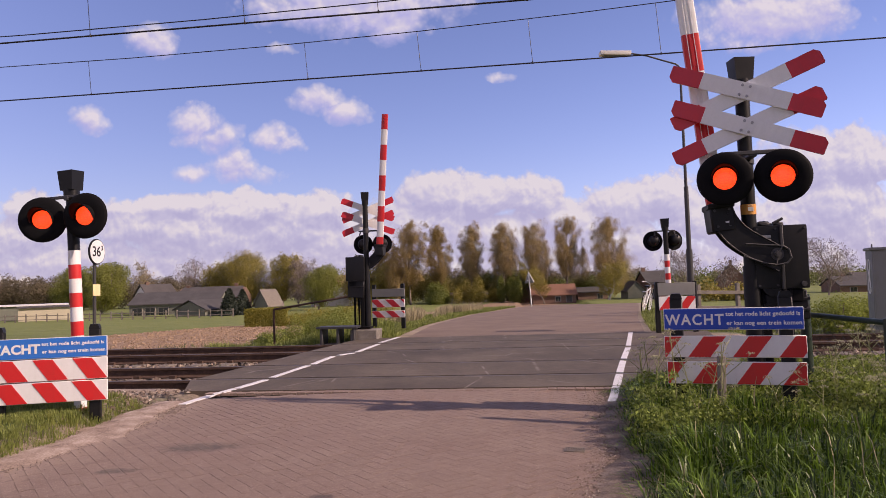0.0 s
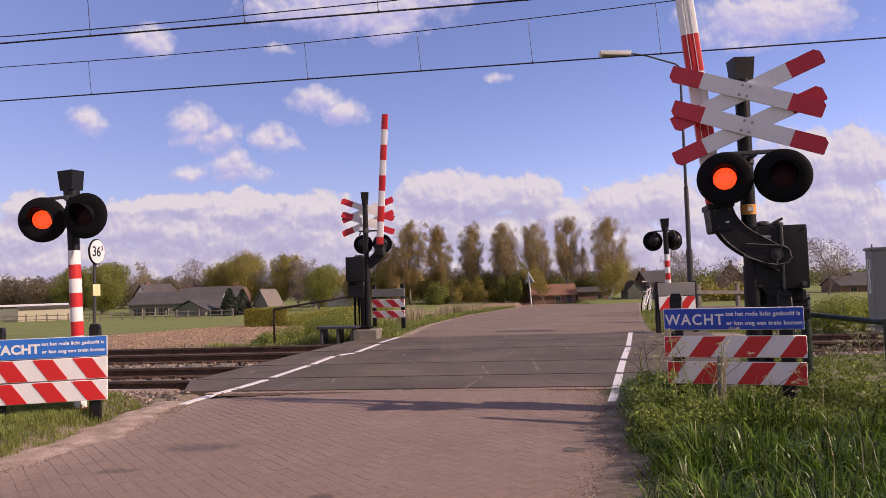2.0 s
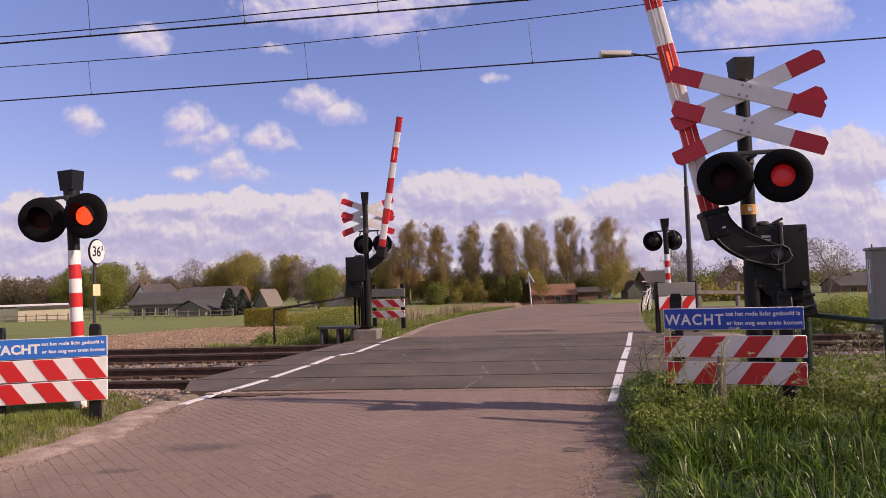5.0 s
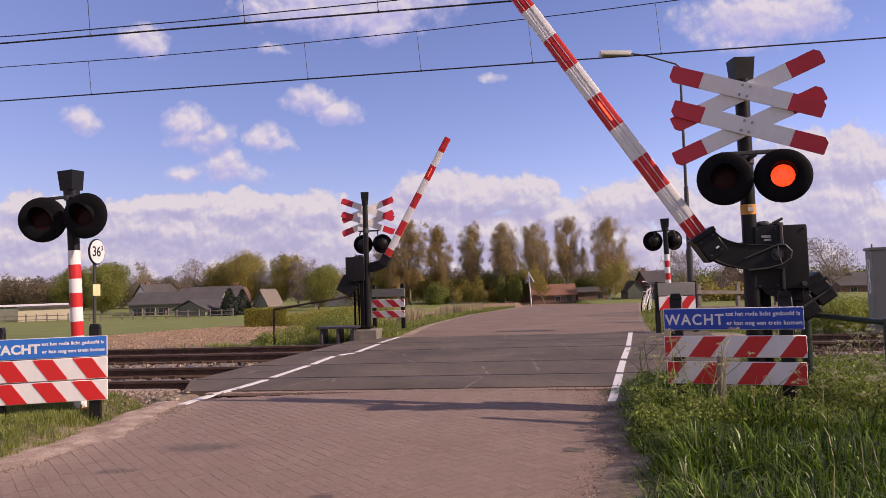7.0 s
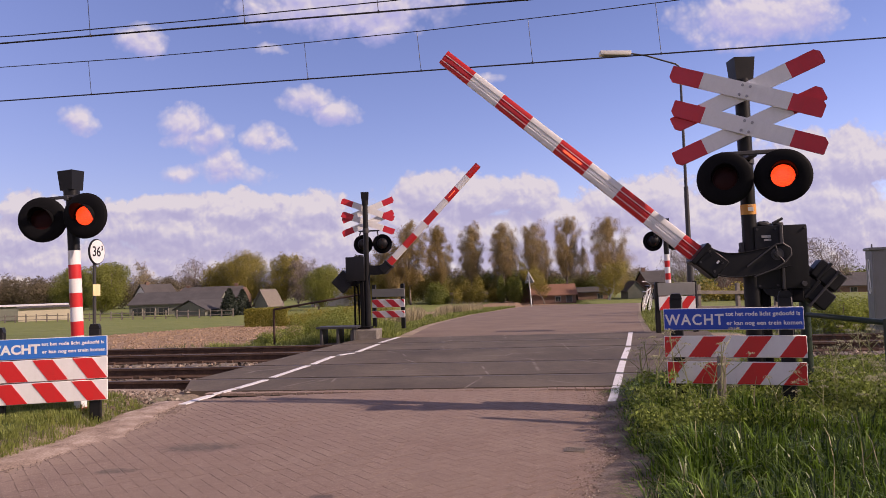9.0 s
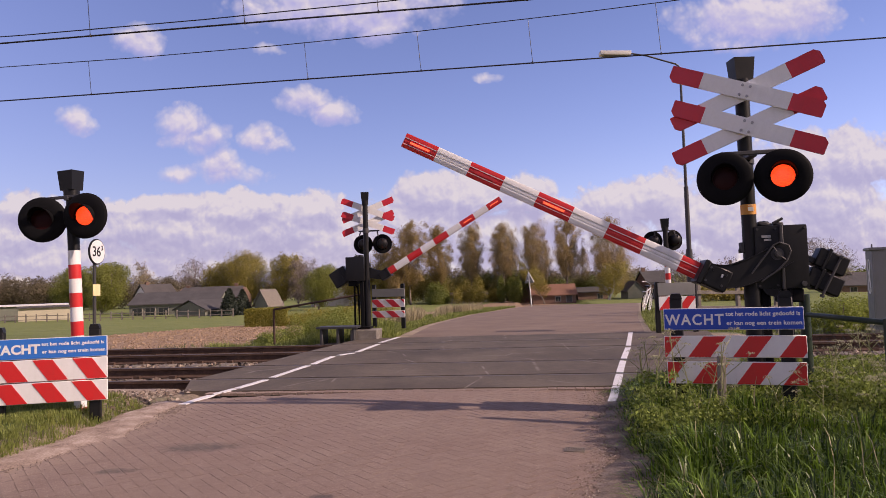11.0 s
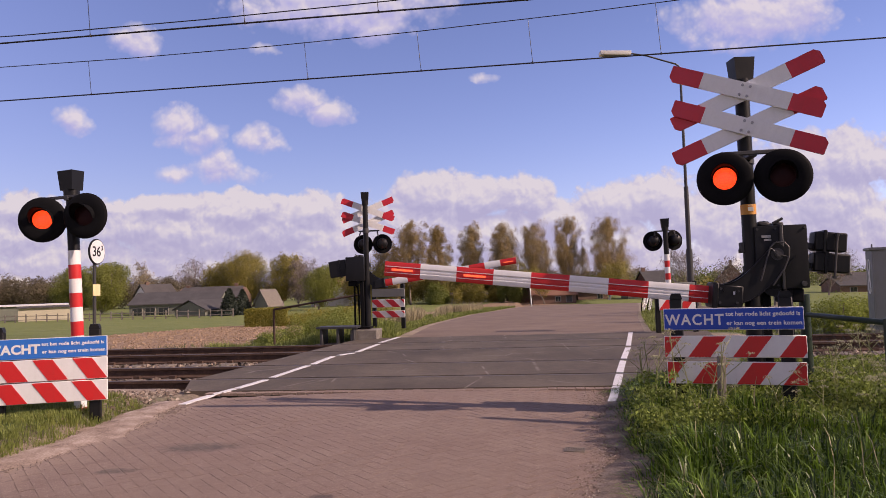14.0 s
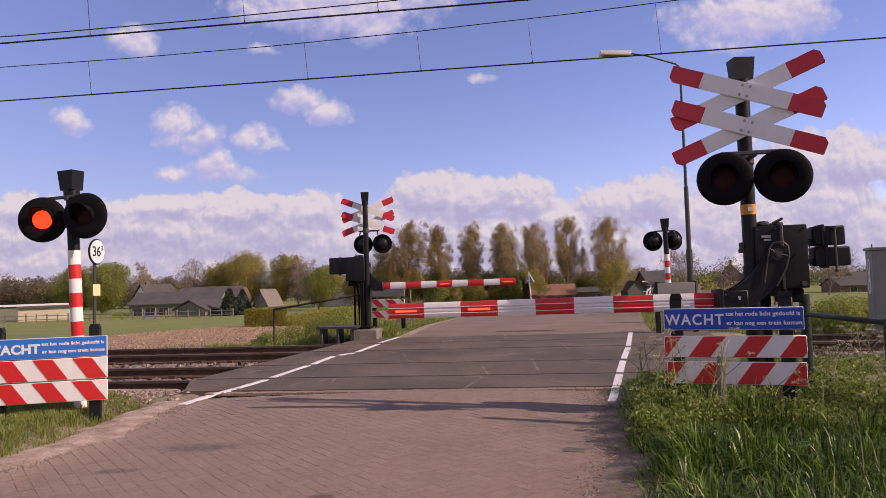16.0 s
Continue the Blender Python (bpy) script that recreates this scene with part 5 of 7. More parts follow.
def branch_points(rng, base_pt, direction, length, n):
    p = np.array(base_pt, float)
    d = np.array(direction, float)
    out = [p.copy()]
    for _ in range(n):
        d = d + rng.normal(size=3) * 0.16 + np.array((0, 0, 0.06))
        d /= np.linalg.norm(d)
        p = p + d * length / n
        out.append(p.copy())
    return out


def tree(name, at, height, width, label, seed, leaf, count, leaf_size=0.26, first=0.25, rise=0.9, bark=None, lean=0.0, category="tree", group="", trunk_r=None, limbs=13, fork=1, gap=0.35, top=1.0, fill=0.4):
    rng = np.random.default_rng(seed)
    thing = base(name, Matrix.Translation(at), label, category, group)
    bm = bmesh.new()
    tips = []
    zc, hz = height * (first * 0.72 + 1.0) / 2, height * (1.0 - first * 0.72) / 2 * 1.04

    def within(p, k=0.80):
        return (p[0] / (width * 0.56)) ** 2 + (p[1] / (width * 0.56)) ** 2 + ((p[2] - zc) / hz) ** 2 < k

    r0 = trunk_r or height * 0.016
    for f in range(fork):
        d0 = np.array((lean + (rng.uniform(-0.22, 0.22) if fork > 1 else 0.0), rng.uniform(-0.06, 0.06), 1.0))
        trunk = branch_points(rng, (0, 0, -0.4), d0 / np.linalg.norm(d0), height * 0.93, 9)
        for i in range(9):
            rod(bm, trunk[i], trunk[i + 1], r0 * (1 - 0.1 * i) + 0.015, r0 * (1 - 0.1 * (i + 1)) + 0.015, 7, caps=False)
        for k in range(limbs):
            t = first + (0.97 - first) * (k + rng.uniform(0, 0.8)) / limbs
            i = min(8, int(t * 9))
            p = trunk[i] + (trunk[i + 1] - trunk[i]) * (t * 9 - i)
            az = 2.4 * k + rng.uniform(-0.5, 0.5)
            u = (t - first) / (1 - first)
            env = width / 2 * (math.sin(math.pi * min(1.0, 0.20 + 0.74 * u)) ** 0.7) * rng.uniform(0.75, 1.2)
            d = np.array((math.cos(az), math.sin(az), rise * rng.uniform(0.7, 1.4)))
            d /= np.linalg.norm(d)
            ln = env / max(0.25, math.hypot(d[0], d[1]))
            ln = min(ln, (height * top - p[2]) / max(0.2, d[2]) * 1.05)
            if ln < 0.2:
                continue
            limb = branch_points(rng, p, d, ln, 4)
            rr = r0 * 0.42 * (1.05 - t)
            for j in range(4):
                if not within(limb[j + 1]):
                    break
                rod(bm, limb[j], limb[j + 1], rr * (1 - 0.2 * j) + 0.014, rr * (1 - 0.2 * (j + 1)) + 0.012, 5, caps=False)
            for j in range(1, 5):
                tips.append((limb[j], 0.10 + 0.06 * ln))
                for _ in range(3):
                    dd = d + rng.normal(size=3) * 0.75
                    dd /= np.linalg.norm(dd)
                    sl = ln * rng.uniform(0.18, 0.42)
                    twig = branch_points(rng, limb[j], dd, sl, 2)
                    if within(twig[2], 0.9) and within(twig[0]):
                        rod(bm, twig[0], twig[2], 0.020, 0.009, 4, caps=False)
                    tips.append((twig[1], 0.12 + 0.05 * ln))
                    tips.append((twig[2], 0.12 + 0.05 * ln))
    part("trunk", bm, bark or BARK, thing)
    if count:
        pts = np.array([t[0] for t in tips])
        sp = np.array([t[1] for t in tips])
        keep = rng.random(len(pts)) > gap * 0.5
        pts, sp = pts[keep], sp[keep]
        count = int(count * (1.0 if leaf is TWIG else 1.8))
        idx = rng.integers(0, len(pts), count)
        c = pts[idx] + rng.normal(size=(count, 3)) * sp[idx][:, None] * 1.25
        # smaller sprays fill the crown between the limbs
        nf = int(count * fill)
        k = max(24, int(width * height * 1.1))
        u = rng.normal(size=(k, 3))
        u *= (rng.random(k) ** 0.36 / np.linalg.norm(u, axis=1))[:, None]
        sprays = u * np.array((width * 0.5, width * 0.5, hz * 0.94)) + np.array((0, 0, zc))
        sprays[:, 0] += np.array(trunk)[np.clip((sprays[:, 2] / height * 9).astype(int), 0, 9), 0]
        c[:nf] = sprays[rng.integers(0, k, nf)] + rng.normal(size=(nf, 3)) * 0.075 * width
        # keep to a rounded, lumpy crown
        lump = 1.0 + 0.16 * np.sin(c[:, 0] * 2.1 + seed) * np.sin(c[:, 2] * 1.3 + seed * 2) + 0.10 * np.sin(c[:, 2] * 3.7 + c[:, 1] * 2.9)
        mid = np.array(trunk)[np.clip((c[:, 2] / height * 9).astype(int), 0, 9), 0]
        inside = ((c[:, 0] - mid) / (width * 0.56)) ** 2 + (c[:, 1] / (width * 0.56)) ** 2 + ((c[:, 2] - zc) / hz) ** 2 < lump
        c = c[inside]
        thin = leaf is TWIG
        axis = np.stack([mid[inside], np.zeros(len(c)), np.full(len(c), zc) * 0.55 + c[:, 2] * 0.45], axis=1)
        shared("crown", quads_mesh("crown", c, leaf_size * (0.30 if thin else 0.72) * rng.uniform(0.5, 1.25, len(c)), rng, leaf, 6.0 if thin else 0.9, 1.0 if thin else 0.0,
                                   None if thin else outward(c, axis, rng)), thing)
    return thing


def shrub(name, at, size, label, seed, leaf, count, leaf_size=0.16, category="shrub", group="", kind="", lumps=9):
    """A rounded, uneven mass of leaves over short stems."""
    rng = np.random.default_rng(seed)
    thing = base(name, Matrix.Translation(at), label, category, group, kind)
    bm = bmesh.new()
    cs = []
    for k in range(lumps):
        c = np.array((rng.uniform(-0.5, 0.5) * size[0], rng.uniform(-0.5, 0.5) * size[1], 0.0))
        top = size[2] * rng.uniform(0.55, 1.0)
        rod(bm, (c[0] * 0.8, c[1] * 0.8, -0.3), (c[0], c[1], top * 0.8), 0.04, 0.015, 5, caps=False)
        cs.append((c[0], c[1], top))
    part("stem", bm, BARK, thing)["kind"] = "stuff"
    cs = np.array(cs)
    i = rng.integers(0, lumps, count)
    rad = np.array((size[0] / lumps ** 0.5, size[1] / lumps ** 0.5, 1.0))
    d = rng.normal(size=(count, 3))
    d /= np.linalg.norm(d, axis=1)[:, None]
    d *= (rng.random(count) ** 0.4)[:, None]
    c = np.empty((count, 3))
    c[:, 0] = cs[i, 0] + d[:, 0] * rad[0] * 0.75
    c[:, 1] = cs[i, 1] + d[:, 1] * rad[1] * 0.75
    c[:, 2] = np.abs(cs[i, 2] * (0.5 + 0.5 * d[:, 2]) + rng.normal(size=count) * 0.05)
    middle = np.stack([cs[i, 0], cs[i, 1], cs[i, 2] * 0.45], axis=1)
    shared("foliage", quads_mesh("foliage", c, leaf_size * rng.uniform(0.5, 1.3, count), rng, leaf, 0.9, 0.0, outward(c, middle, rng)), thing)
    return thing


def clipped_hedge(name, x0, x1, y, z, height, depth, label, seed, leaf, count, leaf_size):
    """A hedge cut to a flat top and sides, one object."""
    rng = np.random.default_rng(seed)
    f = rng.integers(0, 3, count)
    u, v, w = rng.random((3, count))
    c = np.stack([x0 + (x1 - x0) * u, np.where(f == 1, y + (v - 0.5) * depth, y - depth / 2), np.where(f == 1, z + height, z + height * v)], axis=1)
    c += rng.normal(size=(count, 3)) * 0.045
    nm = np.where((f == 1)[:, None], np.array((0, 0, 1.0)), np.array((0, -1.0, 0))) + rng.normal(size=(count, 3)) * 0.6
    ob = new(name, quads_mesh(name, c, leaf_size * rng.uniform(0.5, 1.3, count), rng, leaf, 0.9, 0.0, nm))
    return tagged(ob, label, "hedge", kind="stuff")


def thicket(name, x0, x1, y, z, heights, depth, label, seed, leaf, count, leaf_size, category="woods", wide=0.42):
    """Far wood: a long uneven row of rounded crowns of many leaves, one object."""
    rng = np.random.default_rng(seed)
    h = np.array(heights)
    gap = float(h.mean()) * wide
    k = max(3, int((x1 - x0) / gap * 3.2))
    u = (np.arange(k) + rng.uniform(0, 1, k)) / k
    cx = x0 + (x1 - x0) * u
    top = np.interp(u * (len(h) - 1), np.arange(len(h)), h) * rng.uniform(0.80, 1.06, k)
    cy = y + rng.uniform(-0.5, 0.5, k) * depth
    rad = gap * rng.uniform(0.55, 1.05, k)
    i = rng.integers(0, k, count)
    d = rng.normal(size=(count, 3))
    d /= np.linalg.norm(d, axis=1)[:, None]
    r = rng.random(count) ** 0.25 * (1.0 + 0.22 * np.sin(d[:, 0] * 7 + i) * np.sin(d[:, 2] * 6 + 2 * i))
    hz = top[i] * 0.48
    c = np.stack([cx[i] + d[:, 0] * r * rad[i], cy[i] + d[:, 1] * r * rad[i], z + np.maximum(0.05, top[i] - hz + d[:, 2] * r * hz)], axis=1)
    middle = np.stack([cx[i], cy[i], z + top[i] - hz], axis=1)
    ob = new(name, quads_mesh(name, c, leaf_size * rng.uniform(0.5, 1.3, count), rng, leaf, 0.9, 0.0, outward(c, middle, rng, 0.6)))
    return tagged(ob, label, category, kind="stuff")


def poplar(at, height, width, label, seed, leaf, count, low=0.34, lean=0.0, leaf_size=0.066, group=""):
    """Tall slender tree: a long bare trunk, steep limbs, and sprays of young leaf with sky between them."""
    rng = np.random.default_rng(seed)
    thing = base("poplar_tree", Matrix.Translation(at), label, "tree", group)
    bm = bmesh.new()
    r0 = height * 0.0125
    bend = rng.uniform(-0.5, 0.5, 2)

    def stem(t):
        return np.array((lean * height * t + bend[0] * 0.5 * math.sin(t * 4), bend[1] * 0.4 * math.sin(t * 3), height * 0.96 * t))

    for i in range(10):
        rod(bm, stem(i / 10 - (0.03 if i == 0 else 0)), stem((i + 1) / 10), r0 * (1 - 0.09 * i) + 0.02, r0 * (1 - 0.09 * (i + 1)) + 0.02, 7, caps=False)
    sprays = []
    limbs = 46
    for k in range(limbs):
        u = (k + rng.uniform(0, 1)) / limbs
        tip_t = low + 0.08 + (0.93 - low) * u
        reach = width / 2 * max(0.2, math.sin(math.pi * (0.17 + 0.70 * u ** 0.9))) * rng.uniform(0.35, 1.18)
        az = 2.4 * k + rng.uniform(-0.6, 0.6)
        start_t = max(low * 0.8, tip_t - (reach * rng.uniform(1.2, 2.1) + 0.4) / height)
        p0 = stem(start_t)
        axis = stem(min(1.0, tip_t))
        p3 = axis + np.array((math.cos(az) * reach, math.sin(az) * reach, rng.uniform(-0.1, 0.4)))
        bow = p0 + (p3 - p0) * 0.5 + np.array((math.cos(az), math.sin(az), -0.6)) * reach * 0.16
        rr = r0 * 0.30 * (1.1 - u)
        rod(bm, p0, bow, rr + 0.018, rr * 0.7 + 0.014, 5, caps=False)
        rod(bm, bow, p3, rr * 0.7 + 0.014, 0.010, 5, caps=False)
        for m in range(9):
            f = rng.uniform(0.30, 1.04)
            q = p0 + (bow - p0) * f * 2 if f < 0.5 else bow + (p3 - bow) * (f * 2 - 1)
            off = rng.normal(size=3) * np.array((0.30, 0.30, 0.34)) * (0.4 + width / 9)
            if m % 2 == 0:
                rod(bm, q, q + off, 0.012, 0.006, 3, caps=False)
            sprays.append((q + off, rng.uniform(0.13, 0.36) * (0.5 + width / 9)))
    part("trunk", bm, BARK, thing)
    pts = np.array([p for p, _ in sprays])
    size = np.array([v for _, v in sprays])
    i = rng.integers(0, len(pts), count)
    c = pts[i] + np.clip(rng.normal(size=(count, 3)), -1.5, 1.5) * size[i][:, None] * np.array((1, 1, 1.25))
    middle = np.stack([pts[i][:, 0] * 0.6, pts[i][:, 1] * 0.6, pts[i][:, 2] - 0.15], axis=1)
    shared("crown", quads_mesh("crown", c, leaf_size * rng.uniform(0.5, 1.3, count), rng, leaf, 0.9, 0.0, outward(c, middle, rng, 0.6)), thing)
    return thing


def build_far_trees():
    row = "poplars behind the road"
    # row of tall slender trees: x, height, crown width, start of the crown
    for k, (x, h, w, low, lf) in enumerate([(-5.9, 14.9, 7.2, 0.30, LEAF_RUSSET), (-0.9, 14.2, 5.2, 0.30, LEAF_RUSSET), (4.9, 14.1, 5.2, 0.38, LEAF_BROWN), (10.4, 14.1, 5.8, 0.40, LEAF_BROWN),
                                            (15.8, 14.1, 6.6, 0.36, LEAF_BROWN), (21.8, 15.2, 5.8, 0.36, LEAF_BROWN), (28.7, 14.4, 7.8, 0.30, LEAF_BROWN)]):
        poplar((x, 120 + (k % 3) * 0.8, -2.75), h, w, "tall slender tree in thin russet spring leaf" if lf is LEAF_RUSSET else "tall slender tree in thin brown spring leaf", 20 + k, lf, 74000 if k in (0, 6) else 52000, low, 0.003 * (k % 3 - 1), group=row)
    for k, (x, y, h, w) in enumerate([(-11.0, 124, 12.6, 5.0), (-8.6, 119, 10.0, 4.0), (12.6, 127, 12.2, 4.0), (18.9, 127, 10.6, 4.0), (25.4, 126, 9.6, 4.0), (31.8, 123, 9.4, 4.6)]):
        poplar((x, y, -2.75), h, w, "thin roadside tree with sparse brown leaves", 40 + k, LEAF_RUSSET if x < 0 else LEAF_BROWN, 30000 if x < 0 else 11000, 0.2)
    tree("birch_tree", (26.6, 112, -2.8), 7.3, 5.4, "weeping birch with white trunk and yellow-green leaves", 61, LEAF_OLIVE, 5200, 0.15, 0.16, 0.5, bark=BIRCH, trunk_r=0.2, lean=-0.02)
    tree("young_tree", (16.4, 113, -2.7), 7.4, 3.4, "slim tree with yellow-brown young leaves", 62, LEAF_OLIVE, 4200, 0.14, 0.2, 1.0)
    thicket("undergrowth", -17.0, 9.0, 124, -2.8, [6.8, 7.6, 6.4, 7.4, 7.2, 6.8, 7.2, 6.6, 6.0, 6.2, 6.4, 6.0, 5.4], 6.0, "olive and brown undergrowth below the tall trees", 70, LEAF_OLIVE, 52000, 0.12, "undergrowth")
    thicket("dark_hedge", 2.0, 17.5, 126, -2.8, [5.4, 5.8, 5.0, 6.0, 6.6, 6.2, 5.8, 5.2, 5.0], 4.0, "dark green hedge behind the tree trunks", 71, LEAF_DARK, 30000, 0.13, "hedge")
    shrub("green_bush", (11.0, 116, -2.8), (3.4, 3.0, 6.4), "broad dense green bush below the trees", 72, LEAF_MOSS, 9000, 0.13)
    shrub("green_bush", (4.2, 117, -2.8), (4.4, 3.0, 5.6), "dense olive bush below the trees", 73, LEAF_OLIVE, 8000, 0.13)
    shrub("green_bush", (-2.4, 117, -2.8), (5.0, 3.0, 4.8), "dark olive bush below the trees", 69, LEAF_MOSS, 8000, 0.13)
    shrub("green_bush", (23.5, 124, -2.8), (9.0, 3.0, 5.0), "low green bushes behind the barn", 74, LEAF_GREEN, 9000, 0.14, lumps=12)
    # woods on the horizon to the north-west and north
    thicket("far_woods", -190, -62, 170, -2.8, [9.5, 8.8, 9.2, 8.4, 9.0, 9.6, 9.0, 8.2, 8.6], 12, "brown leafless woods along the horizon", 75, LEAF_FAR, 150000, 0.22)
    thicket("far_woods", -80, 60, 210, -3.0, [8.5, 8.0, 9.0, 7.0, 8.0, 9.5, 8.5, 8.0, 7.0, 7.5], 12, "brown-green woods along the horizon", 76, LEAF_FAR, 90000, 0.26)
    thicket("far_woods", 30, 220, 190, -3.0, [4.5, 6.5, 7.0, 6.0, 7.4, 7.0, 7.6, 8.0], 12, "dark hedges and woods along the horizon", 77, LEAF_DARK, 50000, 0.26)
    tree("broad_tree", (-60.5, 122, -2.8), 9.6, 9.0, "broad rounded tree in fresh green leaf", 80, LEAF_GREEN, 20000, 0.19, 0.12, 0.7, limbs=18, fork=2, gap=0.1)
    tree("broad_tree", (-66.5, 124, -2.8), 9.0, 7.0, "broad rounded tree in fresh green leaf", 81, LEAF_GREEN, 14000, 0.19, 0.12, 0.7, limbs=16, fork=2, gap=0.1)
    tree("bare_tree", (-56.5, 130, -2.8), 10.2, 4.0, "thin tree just coming into leaf", 82, LEAF_BROWN, 1100, 0.2, 0.25, 1.3)
    tree("bare_tree", (-47.5, 134, -2.8), 10.4, 8.0, "greyish tree still almost bare", 83, TWIG, 3200, 0.2, 0.2, 0.9, limbs=16)
    tree("oak_tree", (-42.0, 132, -2.8), 9.4, 8.0, "olive brown tree behind the farm roofs", 84, LEAF_OLIVE, 11000, 0.18, 0.2, 0.8, limbs=16, fork=2)
    tree("oak_tree", (-36.8, 130, -2.8), 11.4, 9.0, "tall oak in olive spring leaf behind the farm", 85, LEAF_OLIVE, 18000, 0.18, 0.18, 0.8, limbs=18, fork=2)
    tree("oak_tree", (-30.4, 128, -2.8), 10.8, 6.5, "tall oak in olive spring leaf behind the farm", 86, LEAF_OLIVE, 13000, 0.18, 0.2, 0.9, limbs=16, fork=2)
    tree("bare_tree", (-26.6, 126, -2.8), 8.8, 5.0, "reddish brown bare tree", 87, TWIG, 2600, 0.2, 0.2, 0.9)
    tree("bare_tree", (-22.8, 122, -2.8), 9.6, 6.5, "greyish tree still almost bare", 88, TWIG, 3000, 0.2, 0.2, 0.9, limbs=16)
    tree("round_tree", (-19.8, 108, -2.5), 7.2, 6.6, "round bright green tree beyond the field", 89, LEAF_GREEN, 13000, 0.16, 0.15, 0.7, limbs=16, fork=2, gap=0.1)
    tree("bare_tree", (-15.6, 124, -2.6), 8.6, 6.5, "olive brown tree in sparse leaf", 90, LEAF_OLIVE, 4200, 0.26, 0.2, 0.9)
    tree("bare_tree", (-12.2, 122, -2.6), 8.0, 5.0, "olive brown tree in sparse leaf", 91, LEAF_OLIVE, 3600, 0.26, 0.2, 0.9)
    # right-hand side
    tree("bare_tree", (39.0, 110, -2.6), 8.0, 6.5, "reddish bare garden tree", 92, TWIG, 3400, 0.16, 0.2, 0.9, limbs=16)
    tree("bare_tree", (45.5, 112, -2.6), 7.0, 4.5, "small bare garden tree", 93, TWIG, 1800, 0.14, 0.2, 1.0)
    tree("bare_tree", (55.5, 100, -2.8), 9.0, 8.4, "large round bare tree", 94, TWIG, 4600, 0.13, 0.22, 0.8, limbs=20)
    tree("bare_tree", (67.0, 118, -2.8), 8.2, 6.0, "bare tree by the far roofs", 95, TWIG, 2200, 0.15, 0.2, 0.9)
    tree("bare_tree", (82.0, 124, -2.8), 8.6, 6.0, "bare tree by the far roofs", 96, TWIG, 2200, 0.15, 0.2, 0.9)
    shrub("garden_shrub", (38.0, 92, -2.6), (7.0, 3.0, 3.8), "yellow-green garden shrubs below a bare tree", 97, LEAF_OLIVE, 3600, 0.2)
    shrub("garden_shrub", (33.5, 100, -2.6), (3.5, 3.0, 3.8), "dark green clipped garden shrub", 98, LEAF_DARK, 2400, 0.2)
    # shrubs nearer the tracks
    shrub("green_shrub", (11.2, 21.0, -0.7), (3.0, 1.6, 1.28), "fresh green shrub beyond the tracks", 100, LEAF_FRESH, 14000, 0.04, lumps=14)
    shrub("green_shrub", (13.6, 21.4, -0.7), (3.0, 1.6, 1.22), "fresh green shrub beyond the tracks", 101, LEAF_FRESH, 14000, 0.04, lumps=14)
    clipped_hedge("clipped_hedge", -12.0, -9.5, 42.0, -1.45, 1.42, 1.2, "yellow-green clipped hedge beyond the field", 102, LEAF_YELLOW, 16000, 0.05)
    thicket("bank_bushes", -9.6, -3.2, 42.0, -1.45, [1.45, 1.45, 1.5, 1.6, 1.8, 1.9], 2.0, "loose yellow-green bushes in bloom beyond the field", 103, LEAF_YELLOW, 22000, 0.045, "bushes", 0.5)


build_far_trees()
thicket("bank_weeds", -5.0, -1.9, 18.6, -0.75, [0.72, 0.98, 1.22, 1.40, 1.48, 1.40], 2.6, "bright green leafy weeds on the bank by the handrail", 104, LEAF_FRESH, 60000, 0.020, "weeds", 0.45)


def fir(at, h, label, seed):
    rng = np.random.default_rng(seed)
    thing = base("fir_tree", Matrix.Translation(at), label, "tree")
    bm = bmesh.new()
    rod(bm, (0, 0, -0.3), (0, 0, h * 0.97), h * 0.02, 0.02, 7)
    part("trunk", bm, BARK, thing)
    n = 12000
    t = rng.random(n) ** 0.8
    tier = (t * 9) % 1.0
    r = (1 - t) ** 0.8 * h * 0.50 * (0.55 + 0.45 * (1 - tier)) * np.sqrt(rng.random(n)) + 0.05
    a = rng.uniform(0, 2 * math.pi, n)
    c = np.stack([np.cos(a) * r, np.sin(a) * r, 0.06 * h + t * h * 0.94 - 0.25 * r], axis=1)
    shared("crown", quads_mesh("crown", c, 0.22 * rng.uniform(0.5, 1.2, n), rng, NEEDLE, 1.0, -0.4), thing)


fir((-29.9, 96, -2.7), 4.1, "dark fir tree beside the farm sheds", 5)
fir((-28.4, 97, -2.7), 3.9, "dark fir tree beside the farm sheds", 6)

GRASS = leafy("lush_grass", (0.012, 0.036, 0.003), (0.205, 0.350, 0.024), 0.42, 0.28, 1.5)
# darkened blade colour for the low grass: painted shade between the tufts
GRASS_SHADED = leafy("shade_toned_grass", (0.014, 0.030, 0.004), (0.060, 0.105, 0.016), 0.6, 0.15)
HERB = leafy("herb_leaves", (0.080, 0.120, 0.014), (0.40, 0.50, 0.090), 0.6, 0.38, 1.0)
GRASS_PALE = leafy("pale_dry_grass", (0.28, 0.235, 0.13), (0.55, 0.47, 0.29), 0.7, 0.2)
GRASS_VERGE = leafy("sunny_verge_grass", (0.110, 0.150, 0.026), (0.36, 0.405, 0.090), 0.6, 0.3)
GRASS_SHORT = leafy("short_verge_grass", (0.050, 0.080, 0.018), (0.150, 0.190, 0.055), 0.6, 0.25)


